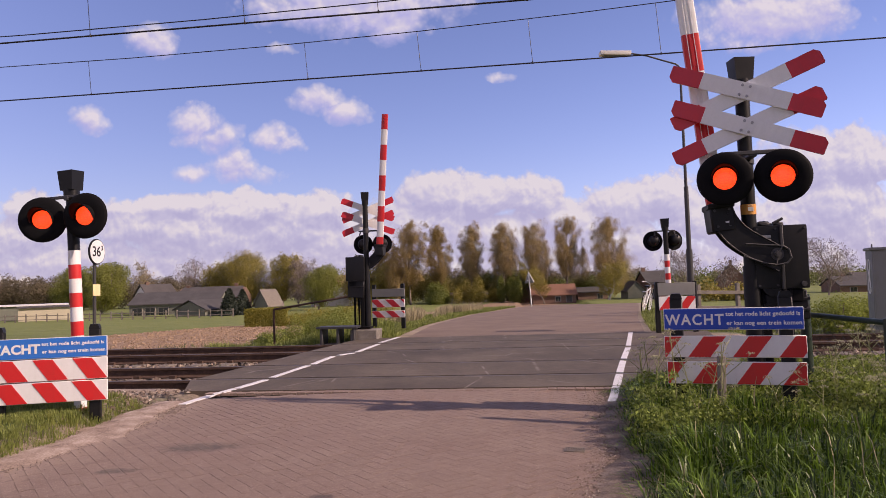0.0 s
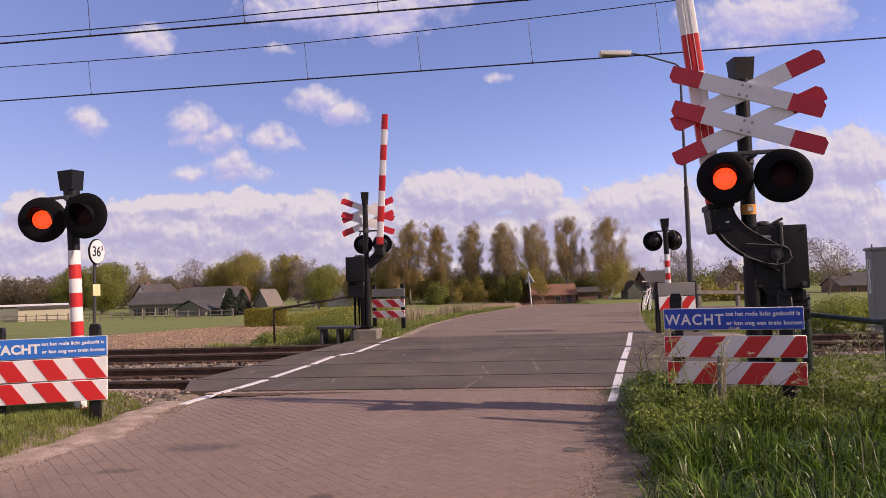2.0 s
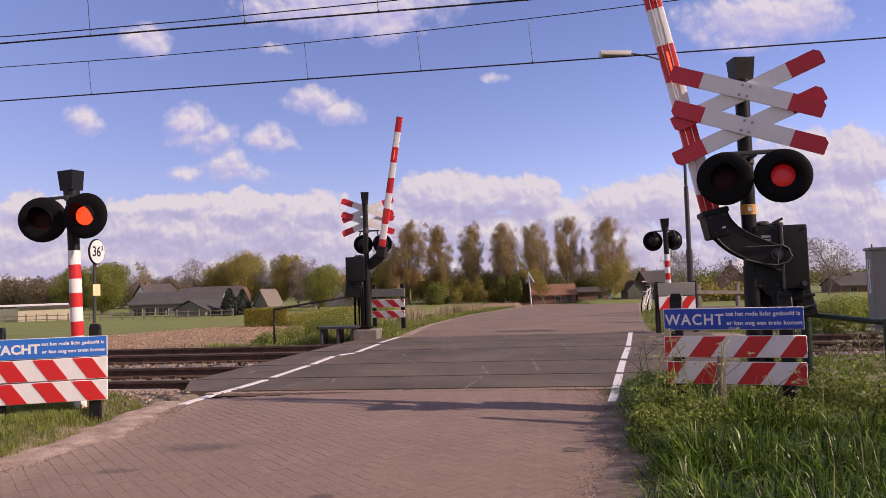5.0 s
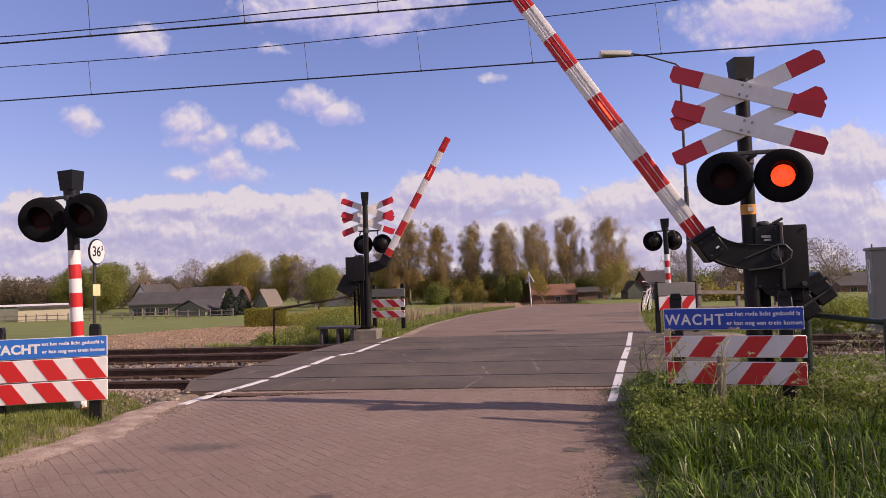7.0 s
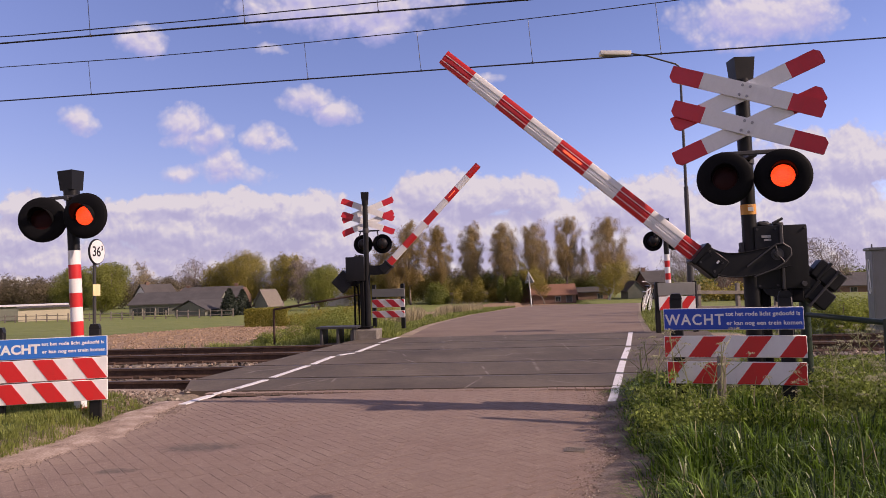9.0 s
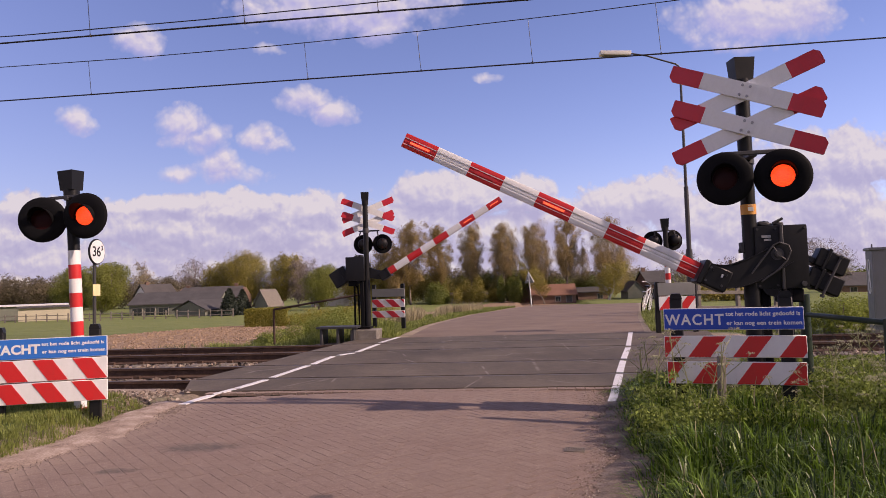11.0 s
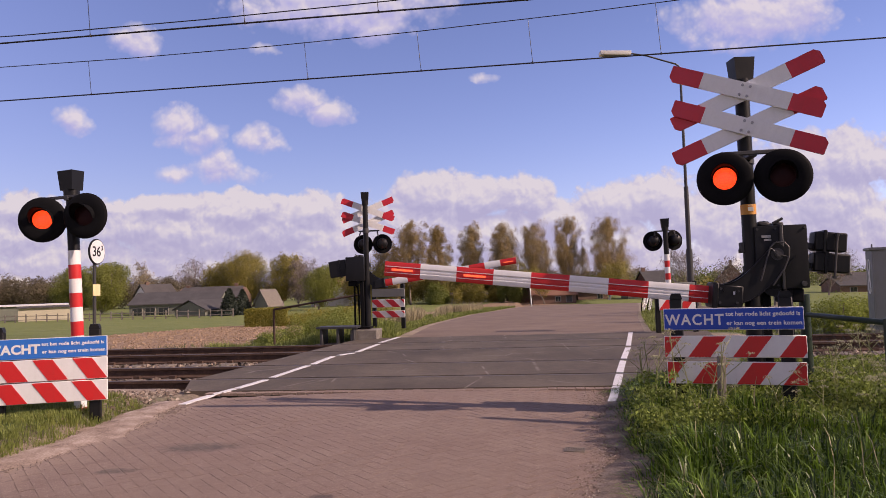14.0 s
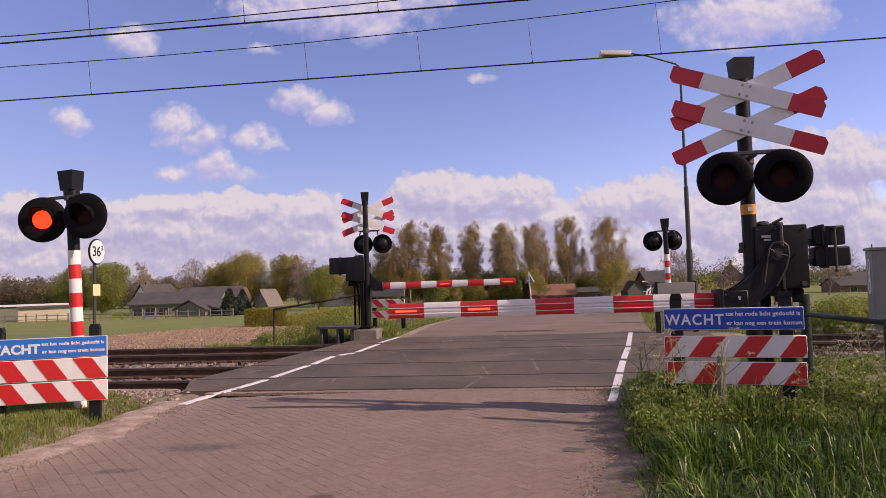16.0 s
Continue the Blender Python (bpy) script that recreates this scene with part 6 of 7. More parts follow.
def grass(name, count, place, height, width, seed, material, label, bend=0.5):
    """Blades of grass: narrow bent strips, one object."""
    rng = np.random.default_rng(seed)
    pts, hs, dirs = [], [], []
    while len(pts) < count:
        got = place(rng)
        if got is not None:
            pts.append(got[:3])
            hs.append(got[3])
            dirs.append(got[4] if len(got) > 4 else rng.uniform(0, 2 * math.pi))
    p = np.array(pts)
    h = np.array(hs) * height * rng.uniform(0.55, 1.25, count)
    a = np.array(dirs) - math.pi / 2
    side = np.stack([np.cos(a), np.sin(a), np.zeros(count)], 1)
    b = a + math.pi / 2 + rng.normal(size=count) * 0.5
    out = np.stack([np.cos(b), np.sin(b), np.zeros(count)], 1)
    k = (rng.random(count) ** 1.4 * bend)[:, None]
    w = (width * rng.uniform(0.6, 1.3, count))[:, None]
    up = np.array((0, 0, 1.0))
    hh = h[:, None]
    m1 = p + up * hh * 0.45 + out * hh * k * 0.22
    m2 = p + up * hh * 0.80 + out * hh * k * 0.62
    tip = p + up * hh * (1.0 - 0.25 * k) + out * hh * k * 1.15
    v = np.stack([p - side * w * 0.5, p + side * w * 0.5, m1 + side * w * 0.5, m1 - side * w * 0.5, m2 + side * w * 0.36, m2 - side * w * 0.36, tip], 1).reshape(-1, 3)
    base_i = np.arange(count) * 7
    loops = np.stack([base_i, base_i + 1, base_i + 2, base_i + 3, base_i + 3, base_i + 2, base_i + 4, base_i + 5, base_i + 5, base_i + 4, base_i + 6], 1).ravel()
    starts = (np.arange(count)[:, None] * 11 + np.array((0, 4, 8))).ravel()
    totals = np.tile(np.array((4, 4, 3)), count)
    me = bpy.data.meshes.new(name)
    me.vertices.add(len(v))
    me.vertices.foreach_set("co", v.ravel())
    me.loops.add(len(loops))
    me.loops.foreach_set("vertex_index", loops)
    me.polygons.add(len(starts))
    me.polygons.foreach_set("loop_start", starts)
    me.polygons.foreach_set("loop_total", totals)
    me.materials.append(material)
    me.update(calc_edges=True)
    me.validate()
    ob = new(name, me)
    return tagged(ob, label, "grass", kind="stuff")


def right_bank(rng):
    y = rng.uniform(2.2, 7.9)
    x = rng.uniform(0.2, 6.5) if rng.random() < 0.7 else rng.uniform(0.8, 3.2)
    d = x - at_y(ROAD_R, y) - 0.06 * math.sin(y * 5) - 0.05 * math.sin(y * 13 + 1)
    if d < -0.05:
        return None
    n = noise.noise(Vector((x * 1.6, y * 1.6, 3)))
    if rng.random() > 0.75 + 0.6 * n:
        return None
    tall = (0.35 + 0.65 * smooth(0.0, 0.5, d)) * (0.85 + 0.45 * n)
    return (x, y, ground_height(x, y) - 0.01, tall * (1.0 if x < 3.0 else 0.95))


def tufts(place, blades, radius, seed):
    """Blades gathered in tufts that lean outwards."""
    rng = np.random.default_rng(seed)
    left = [0, None]

    def one(_):
        if left[0] <= 0:
            got = None
            while got is None:
                got = place(rng)
            left[0], left[1] = int(rng.integers(blades // 2, blades * 2)), got
        left[0] -= 1
        x, y, z, h = left[1]
        a, r = rng.uniform(0, 2 * math.pi), radius * math.sqrt(rng.random())
        return (x + math.cos(a) * r, y + math.sin(a) * r, z, h, a)

    return one


def left_verge(rng):
    y = rng.uniform(4.6, 7.6)
    x = rng.uniform(-7.5, -3.2)
    d = at_y(ROAD_L, y) - 0.12 - x + 0.10 * math.sin(y * 4) + 0.06 * math.sin(y * 11)
    if d < 0 or across(x, y) > 8.1 or rng.random() > smooth(-0.05, 0.10, d) + 0.1:
        return None
    n = noise.noise(Vector((x * 2.5, y * 2.5, 8)))
    if rng.random() > 0.85 + 0.5 * n:
        return None
    return (x, y, ground_height(x, y), 0.8 + 0.5 * n)


def far_bank(rng):
    if rng.random() < 0.6:
        y = rng.uniform(15.9, 36.0)
        x = at_y(FAR_L, y) - abs(rng.normal()) * 1.6 - 0.25
        if x < -7:
            return None
    else:
        y = rng.uniform(15.6, 27.0)
        x = at_y(FAR_R, y) + abs(rng.normal()) * 1.4 + 0.15
    n = noise.noise(Vector((x * 1.2, y * 1.2, 5)))
    return (x, y, ground_height(x, y) - 0.01, 0.9 + 0.6 * n)


def left_bank(rng):
    y = rng.uniform(16.2, 20.5)
    x = rng.uniform(-5.6, -1.2) - 0.1 * (y - 16)
    return (x, y, ground_height(x, y) - 0.01, 0.8 + 0.5 * noise.noise(Vector((x * 1.5, y * 1.5, 4))))


def dry_bank(rng):
    y = rng.uniform(22.5, 33.0)
    x = at_y(FAR_L, y) - 1.0 - abs(rng.normal()) * 0.9
    if noise.noise(Vector((x * 1.1, y * 0.8, 6))) < -0.1:
        return None
    return (x, y, ground_height(x, y) - 0.01, 0.8 + 0.6 * noise.noise(Vector((x, y, 1))))


def track_weeds(rng):
    s = rng.uniform(-14, -5.0) if rng.random() < 0.6 else rng.uniform(3.2, 12)
    o = rng.choice([7.7, 8.0, 8.2, 11.55, 15.5, 15.8, 16.2]) + rng.normal() * 0.18
    p = on_track(s, o)
    if noise.noise(Vector((p.x, p.y, 9))) < -0.05:
        return None
    return (p.x, p.y, -0.2, 0.6)


grass("tall_grass", 62000, tufts(right_bank, 70, 0.10, 21), 0.35, 0.0095, 11, GRASS, "lush tall green grass on the roadside bank", 1.15)
# low blades whose dark colour paints the shade in the gaps
grass("low_grass", 16000, right_bank, 0.22, 0.009, 17, GRASS_SHADED, "short dense grass, darkened as shade, at the foot of the tall tufts", 0.9)
grass("dry_grass", 500, right_bank, 0.48, 0.006, 12, GRASS_PALE, "pale dry stalks among the grass", 0.7)


def bank_herbs():
    """Leafy weeds among the grass before the warning board."""
    rng = np.random.default_rng(31)
    pts = []
    while len(pts) < 76000:
        y = rng.uniform(4.7, 7.4)
        x = rng.uniform(1.4, 5.0)
        if x - at_y(ROAD_R, y) < 0.12 or noise.noise(Vector((x * 1.9, y * 1.9, 12))) < (0.0 if x < 2.3 else -0.3):
            continue
        h = 0.31 if x < 2.9 else 0.44
        for _ in range(6):
            pts.append((x + rng.normal() * 0.05, y + rng.normal() * 0.05, ground_height(x, y) + h * rng.random() ** 0.6))
    ob = new("bank_herbs", quads_mesh("bank_herbs", np.array(pts), 0.0125 * rng.uniform(0.5, 1.3, len(pts)), rng, HERB, 1.3, 0.6))
    tagged(ob, "small-leaved green weeds among the tall grass", "weeds", kind="stuff")


bank_herbs()
grass("verge_grass", 70000, tufts(left_verge, 14, 0.06, 27), 0.085, 0.0045, 13, GRASS_VERGE, "short green grass on the road verge", 0.9)
grass("bank_grass", 70000, far_bank, 0.16, 0.010, 14, GRASS_VERGE, "rough grass along the road beyond the tracks", 1.2)
grass("dry_reeds", 9000, dry_bank, 0.50, 0.009, 15, GRASS_PALE, "tall dry straw-coloured grass beside the far road", 0.4)
grass("bank_tufts", 34000, tufts(left_bank, 26, 0.16, 23), 0.30, 0.012, 18, GRASS_VERGE, "bright green tufted grass on the bank by the handrail", 1.0)
grass("track_weeds", 3500, track_weeds, 0.20, 0.008, 16, GRASS_SHORT, "weeds and grass tufts along the rails", 0.8)


# ---- smaller things by the tracks ----
def street_lamp():
    thing = base("street_lamp", pose(7.86, 22.0, -0.25), "tall grey street lamp with a curved arm", "street lamp")
    bm = bmesh.new()
    rod(bm, (0, 0, 0), (0, 0, 2.3), 0.105, 0.10, 14)
    rod(bm, (0, 0, 2.3), (0, 0, 4.3), 0.075, 0.07, 14)
    rod(bm, (0, 0, 4.3), (0, 0, 8.2), 0.05, 0.035, 12)
    part("pole", bm, DARK_STEEL, thing)
    bm = bmesh.new()
    tube(bm, [(0, 0, 8.12), (-0.05, -0.01, 8.24), (-0.16, -0.02, 8.31), (-0.55, -0.05, 8.42), (-1.1, -0.1, 8.58), (-1.65, -0.12, 8.67)], 0.028, 8)
    part("arm", bm, DARK_STEEL, thing)
    bm = bmesh.new()
    box(bm, (1.0, 0.28, 0.14), (-2.12, -0.14, 8.665), (0, 1.0, 3), 0.04, segments=2)
    head = part("lamp_housing", bm, painted("pale_lamp_housing", (0.62, 0.61, 0.56), (0.4, 0.38, 0.33)), thing, "flat pale grey lamp head")
    bm = bmesh.new()
    box(bm, (0.75, 0.20, 0.05), (-2.14, -0.14, 8.60), (0, 1.0, 3), 0.02)
    part("diffuser", bm, GREY_PAINT, head)


street_lamp()


def relay_cabinet(m, label):
    thing = base("relay_cabinet", m, label, "cabinet")
    bm = bmesh.new()
    box(bm, (1.05, 0.62, 2.0), (0, 0, 1.0), (0, 0, 0), 0.015)
    body = part("body", bm, GREY_PAINT, thing)
    bm = bmesh.new()
    box(bm, (1.13, 0.72, 0.07), (0, 0, 2.03), (0, 0, 0), 0.012)
    box(bm, (0.03, 0.03, 0.10), (-0.50, -0.30, 2.10))
    box(bm, (0.03, 0.03, 0.10), (0.20, -0.30, 2.10))
    part("lid", bm, GREY_PAINT, thing)
    for s in (-1, 1):
        bm = bmesh.new()
        box(bm, (0.47, 0.014, 1.78), (s * 0.255, -0.316, 1.04), (0, 0, 0), 0.006)
        door = part("door", bm, GREY_PAINT, thing)
        bm = bmesh.new()
        box(bm, (0.02, 0.03, 0.12), (s * 0.06, -0.335, 1.05), (0, 0, 0), 0.005)
        part("handle", bm, DARK_STEEL, door)
    bm = bmesh.new()
    box(bm, (1.1, 0.66, 0.12), (0, 0, 0.0), (0, 0, 0), 0.01)
    part("plinth", bm, CONCRETE, thing)
    # pale looped stroke sprayed on the side
    bm = bmesh.new()
    pts = []
    for i in range(25):
        a = 2 * math.pi * i / 24
        pts.append(Vector((-0.533, 0.11 * math.sin(2 * a) - 0.02, 1.36 + 0.42 * math.cos(a))))
    tube(bm, pts, 0.013, 5)
    part("sprayed_mark", bm, WHITE, body)
    return thing


relay_cabinet(pose(11.02, 16.9, -0.32, 0, 0, -20), "tall grey relay cabinet with a lid beyond the tracks")


def steel_fence():
    thing = base("steel_fence", Matrix.Identity(4), "dark green steel tube fence with wire mesh in the grass", "fence")
    green = painted("dark_green_fence_paint", (0.016, 0.034, 0.020), (0.05, 0.05, 0.035), 0.45, 0.35)
    ends = [Vector((3.225, 6.2, 0)), Vector((3.13, 4.9, 0)), Vector((2.98, 3.3, 0))]
    for k, p in enumerate(ends):
        bm = bmesh.new()
        rod(bm, p + Vector((0, 0, -0.1)), p + Vector((0, 0, 1.01 if k == 0 else 0.86)), 0.045 if k == 0 else 0.03, seg=14)
        part("post", bm, green, thing)
    for a, b in zip(ends[:-1], ends[1:]):
        bm = bmesh.new()
        rod(bm, a + Vector((0, 0, 0.83)), b + Vector((0, 0, 0.83)), 0.022, seg=10)
        part("rail", bm, green, thing)
        bm = bmesh.new()
        d = b - a
        n = 8
        for i in range(-6, n):
            for up in (0, 1):
                u0, u1 = i / n, (i + 6) / n
                z0, z1 = (0.05, 0.81) if up else (0.81, 0.05)
                c0, c1 = max(0, u0), min(1, u1)
                if c1 <= c0:
                    continue
                za = z0 + (z1 - z0) * (c0 - u0) / (u1 - u0)
                zb = z0 + (z1 - z0) * (c1 - u0) / (u1 - u0)
                rod(bm, a + d * c0 + Vector((0, 0, za)), a + d * c1 + Vector((0, 0, zb)), 0.0016, seg=4)
        part("wire_mesh", bm, green, thing)


steel_fence()


def km_post():
    thing = base("kilometre_post", pose(-4.575, 9.0, -0.30, 0.4, 0, 83), "white round kilometre disc on a thin grey post", "sign")
    bm = bmesh.new()
    rod(bm, (0, 0, 0), (0, 0, 2.18), 0.022, seg=10)
    part("post", bm, DARK_STEEL, thing)
    bm = bmesh.new()
    lathe(bm, [(0.0, 0.012), (0.164, 0.012), (0.168, 0.006), (0.168, -0.006), (0.0, -0.006)], pose(0, -0.03, 2.07, 90, 0, 0), 32)
    disc = part("disc", bm, BLACK, thing, "white disc with black rim and figures")
    bm = bmesh.new()
    lathe(bm, [(0.0, 0.004), (0.152, 0.004), (0.152, 0.0)], pose(0, -0.0425, 2.07, 90, 0, 0), 32)
    part("disc_face", bm, WHITE, disc)
    lettering("36", 0.185, BLACK, disc, pose(-0.115, -0.0485, 2.01, 90, 0, 0), bold=0.002, spacing=0.95)
    lettering("3", 0.09, BLACK, disc, pose(0.068, -0.0485, 2.09, 90, 0, 0), bold=0.001)
    bm = bmesh.new()
    box(bm, (0.15, 0.012, 0.15), (0, -0.03, 1.57), (0, 0, 0), 0.004)
    part("tag", bm, painted("cream_enamel", (0.80, 0.66, 0.34), (0.5, 0.4, 0.2)), thing, "small cream enamel tag")
    bm = bmesh.new()
    box(bm, (0.16, 0.16, 0.16), (0, 0, 0.06), (0, 0, 0), 0.02)
    part("foot", bm, BLACK_MATT, thing)


km_post()

# far warning boards
board_far_left = warning_board(pose(-1.40, 17.2, 0.16, 0, 0, -16), "grey-backed warning board with red and white planks beyond the tracks", 0.98, -1, False)
striped_plank(board_far_left, 0.86, 0.20, (0, -0.012, 0.60), 0.40, -0.20, 0.05, red=SIGN_RED)
striped_plank(board_far_left, 0.86, 0.17, (0, -0.012, 0.33), 0.40, -0.18, 0.05, red=SIGN_RED)
bm = bmesh.new()
box(bm, (0.86, 0.02, 0.20), (0, 0, 0.86), (0, 0, 0), 0.005)
part("back_panel", bm, GREY_PAINT, board_far_left, "plain grey panel back")
board_far_right = warning_board(pose(4.97, 14.8, 0.02, 0, 0, 0), "grey-backed warning board with red and white plank by the banded post", 1.02, 1, False)
striped_plank(board_far_right, 0.78, 0.29, (0, -0.012, 0.61), 0.40, 0.22, 0.1)
bm = bmesh.new()
box(bm, (0.80, 0.02, 0.27), (0, 0, 0.91), (0, 0, 0), 0.005)
part("back_panel", bm, GREY_PAINT, board_far_right, "plain grey panel back")


def handrail():
    thing = base("handrail", Matrix.Identity(4), "rusty steel handrail sloping along the bank", "handrail")
    a, b = Vector((-4.21, 17.0, 0.70)), Vector((-1.93, 16.6, 1.02))
    bm = bmesh.new()
    rod(bm, a, b, 0.026, seg=8)
    part("rail", bm, RUST, thing)
    for p in (a, b):
        bm = bmesh.new()
        rod(bm, (p.x, p.y, -0.4), (p.x, p.y, p.z), 0.028, seg=8)
        part("post", bm, RUST, thing)


handrail()


def cable_shelf():
    thing = base("cable_trough", pose(-2.42, 15.75, 0.0, 0, 0, -8), "flat concrete cable trough cover on short legs", "cable trough")
    bm = bmesh.new()
    box(bm, (0.95, 0.5, 0.05), (0, 0, 0.29), (0, 0, 0), 0.008)
    part("cover", bm, DARK_STEEL, thing)
    for x in (-0.36, 0.02, 0.38):
        bm = bmesh.new()
        box(bm, (0.06, 0.42, 0.62), (x, 0, -0.04), (0, 0, 0), 0.006)
        part("leg", bm, DARK_STEEL, thing)


cable_shelf()

WOOD = speckled("weathered_fence_wood", [(0.3, (0.10, 0.085, 0.07)), (0.5, (0.19, 0.165, 0.14)), (0.7, (0.28, 0.25, 0.215))], 4.0, 40.0, world_space=False)


def wood_fence():
    thing = base("wooden_fence", Matrix.Identity(4), "grey weathered wooden rail fence beyond the crossing", "fence")
    a, b = Vector((5.75, 18.6, 0)), Vector((9.3, 19.4, 0))
    for k in range(4):
        p = a.lerp(b, k / 3)
        bm = bmesh.new()
        box(bm, (0.10, 0.10, 1.5), (p.x, p.y, 0.20), (0, 0, 12), 0.01)
        part("post", bm, WOOD, thing)
    for z in (0.72, 0.30):
        bm = bmesh.new()
        c = (a + b) / 2
        box(bm, ((b - a).length, 0.04, 0.10), (c.x, c.y - 0.07, z), (0, 2.0, math.degrees(math.atan2(b.y - a.y, b.x - a.x))), 0.006)
        part("rail", bm, WOOD, thing)


wood_fence()


def bicycle(m):
    thing = base("bicycle", m, "white bicycle leaning by the road beyond the crossing", "bicycle")
    for x, nm in ((-0.52, "wheel"), (0.52, "wheel")):
        bm = bmesh.new()
        ring = [Vector((x + 0.33 * math.cos(a), 0, 0.35 + 0.33 * math.sin(a))) for a in [2 * math.pi * i / 28 for i in range(29)]]
        tube(bm, ring, 0.019, 6)
        w = part(nm, bm, BLACK_MATT, thing)
        bm = bmesh.new()
        for i in range(9):
            a = math.pi * i / 9
            rod(bm, (x - 0.32 * math.cos(a), 0, 0.35 - 0.32 * math.sin(a)), (x + 0.32 * math.cos(a), 0, 0.35 + 0.32 * math.sin(a)), 0.003, seg=4)
        ring = [Vector((x + 0.30 * math.cos(a), 0, 0.35 + 0.30 * math.sin(a))) for a in [2 * math.pi * i / 28 for i in range(29)]]
        tube(bm, ring, 0.014, 5)
        part("spokes", bm, WHITE, w)
    bm = bmesh.new()
    for a, b in (((-0.52, 0.35), (-0.18, 0.80)), ((-0.52, 0.35), (-0.08, 0.30)), ((-0.08, 0.30), (-0.20, 0.90)), ((-0.08, 0.30), (0.36, 0.78)), ((-0.19, 0.78), (0.34, 0.86)), ((0.52, 0.35), (0.33, 0.98))):
        rod(bm, (a[0], 0, a[1]), (b[0], 0, b[1]), 0.021, seg=8)
    part("frame", bm, WHITE, thing)
    bm = bmesh.new()
    tube(bm, [(0.25, -0.30, 1.06), (0.36, -0.2, 1.08), (0.33, 0, 1.0), (0.36, 0.2, 1.08), (0.25, 0.30, 1.06)], 0.013, 6)
    part("handlebar", bm, STEEL, thing)
    bm = bmesh.new()
    box(bm, (0.26, 0.15, 0.06), (-0.22, 0, 0.94), (0, -4, 0), 0.025, segments=2)
    part("saddle", bm, BLACK, thing)
    bm = bmesh.new()
    box(bm, (0.36, 0.13, 0.03), (-0.56, 0, 0.76), (0, 0, 0), 0.008)
    rod(bm, (-0.52, 0.06, 0.36), (-0.60, 0.06, 0.75), 0.008, seg=6)
    rod(bm, (-0.52, -0.06, 0.36), (-0.60, -0.06, 0.75), 0.008, seg=6)
    part("carrier", bm, STEEL, thing)
    return thing


bicycle(pose(7.02, 24.2, -0.05, 0, 0, 62) @ pose(0, 0, 0, 9, 0, 0))


def drain_grate():
    thing = base("drain_grate", pose(0.90, 5.02, -0.019, 0, 0, -14) @ Matrix.Diagonal((0.72, 0.85, 1, 1)), "small dark iron drain grate set in the brick road", "drain")
    bm = bmesh.new()
    for s in (-1, 1):
        box(bm, (0.20, 0.014, 0.020), (0, s * 0.06, 0), (0, 0, 0), 0.003)
        box(bm, (0.014, 0.11, 0.020), (s * 0.093, 0, 0), (0, 0, 0), 0.003)
    part("rim", bm, SLEEPER, thing)
    for k in range(7):
        bm = bmesh.new()
        box(bm, (0.011, 0.11, 0.016), (-0.072 + 0.024 * k, 0, 0))
        part("bar", bm, SLEEPER, thing)


drain_grate()

bm = bmesh.new()
box(bm, (0.055, 0.045, 0.72), (0, 0, 0.24), (0, 2, 10), 0.006)
stake = mesh_object("wooden_stake", bm, WOOD)
stake.matrix_basis = pose(2.115, 5.37, -0.02)
tagged(stake, "short weathered wooden stake before the striped planks", "stake")


def triangle_sign():
    thing = base("triangle_sign", pose(5.66, 45.0, -0.62, 0, -3.2, 0), "grey-backed triangular road sign on a leaning white pole", "road sign")
    bm = bmesh.new()
    rod(bm, (0, 0, 0), (0, 0, 2.35), 0.04, 0.036, 10)
    part("pole", bm, WHITE, thing)
    bm = bmesh.new()
    turn = pose(0.0, 0.05, 1.68, 0, 0, -58)
    plate(bm, [(-0.45, 0.03), (-0.42, 0), (0.42, 0), (0.45, 0.03), (0.03, 0.76), (-0.03, 0.76)], 0.02, turn)
    plaque = part("plate", bm, GREY_PAINT, thing, "grey back of a triangular plate")
    bm = bmesh.new()
    for z in (0.18, 0.48):
        box(bm, (0.5 - 0.5 * z, 0.03, 0.04), tuple(turn @ Vector((0, -0.02, z))), (0, 0, -58), 0.004)
    rod(bm, (-0.01, 0.02, 2.40), (0.26, -0.36, 1.72), 0.018, 0.018, 6)
    part("brace", bm, WHITE, plaque)


triangle_sign()

# ---- buildings in the distance ----
def wall_material(name, a, b):
    n = Nodes(name)
    big = n.noise(0.6, 4)
    course = n.noise(6.0, 3, stretch=(0.6, 0.6, 6.0))
    n.color(n.mix(n.grey(n.math('ADD', n.math('MULTIPLY', big, 0.5), n.math('MULTIPLY', course, 0.5)), 0.3, 0.7), a, b))
    n.rough(0.9)
    n.bump(course, 0.3, 0.02)
    return n.m


BRICK_WALL = wall_material("brown_brick_wall", (0.13, 0.075, 0.055), (0.24, 0.15, 0.11))
GREY_WALL = wall_material("grey_green_boards", (0.12, 0.13, 0.10), (0.20, 0.21, 0.17))
CREAM_WALL = wall_material("cream_boards", (0.42, 0.37, 0.26), (0.56, 0.51, 0.38))
WHITE_WALL = wall_material("white_render", (0.62, 0.61, 0.59), (0.76, 0.75, 0.73))
GREY_ROOF = wall_material("grey_tile_roof", (0.050, 0.047, 0.047), (0.098, 0.093, 0.090))
FRAME = painted("faded_window_frame", (0.30, 0.27, 0.24), (0.2, 0.18, 0.15))
DARK_ROOF = wall_material("dark_tile_roof", (0.05, 0.045, 0.045), (0.11, 0.10, 0.095))
RED_ROOF = wall_material("orange_tile_roof", (0.17, 0.085, 0.055), (0.28, 0.145, 0.095))
GLASS = Nodes("dark_window_glass")
GLASS.color((0.03, 0.035, 0.04))
GLASS.rough(0.08)
GLASS = GLASS.m


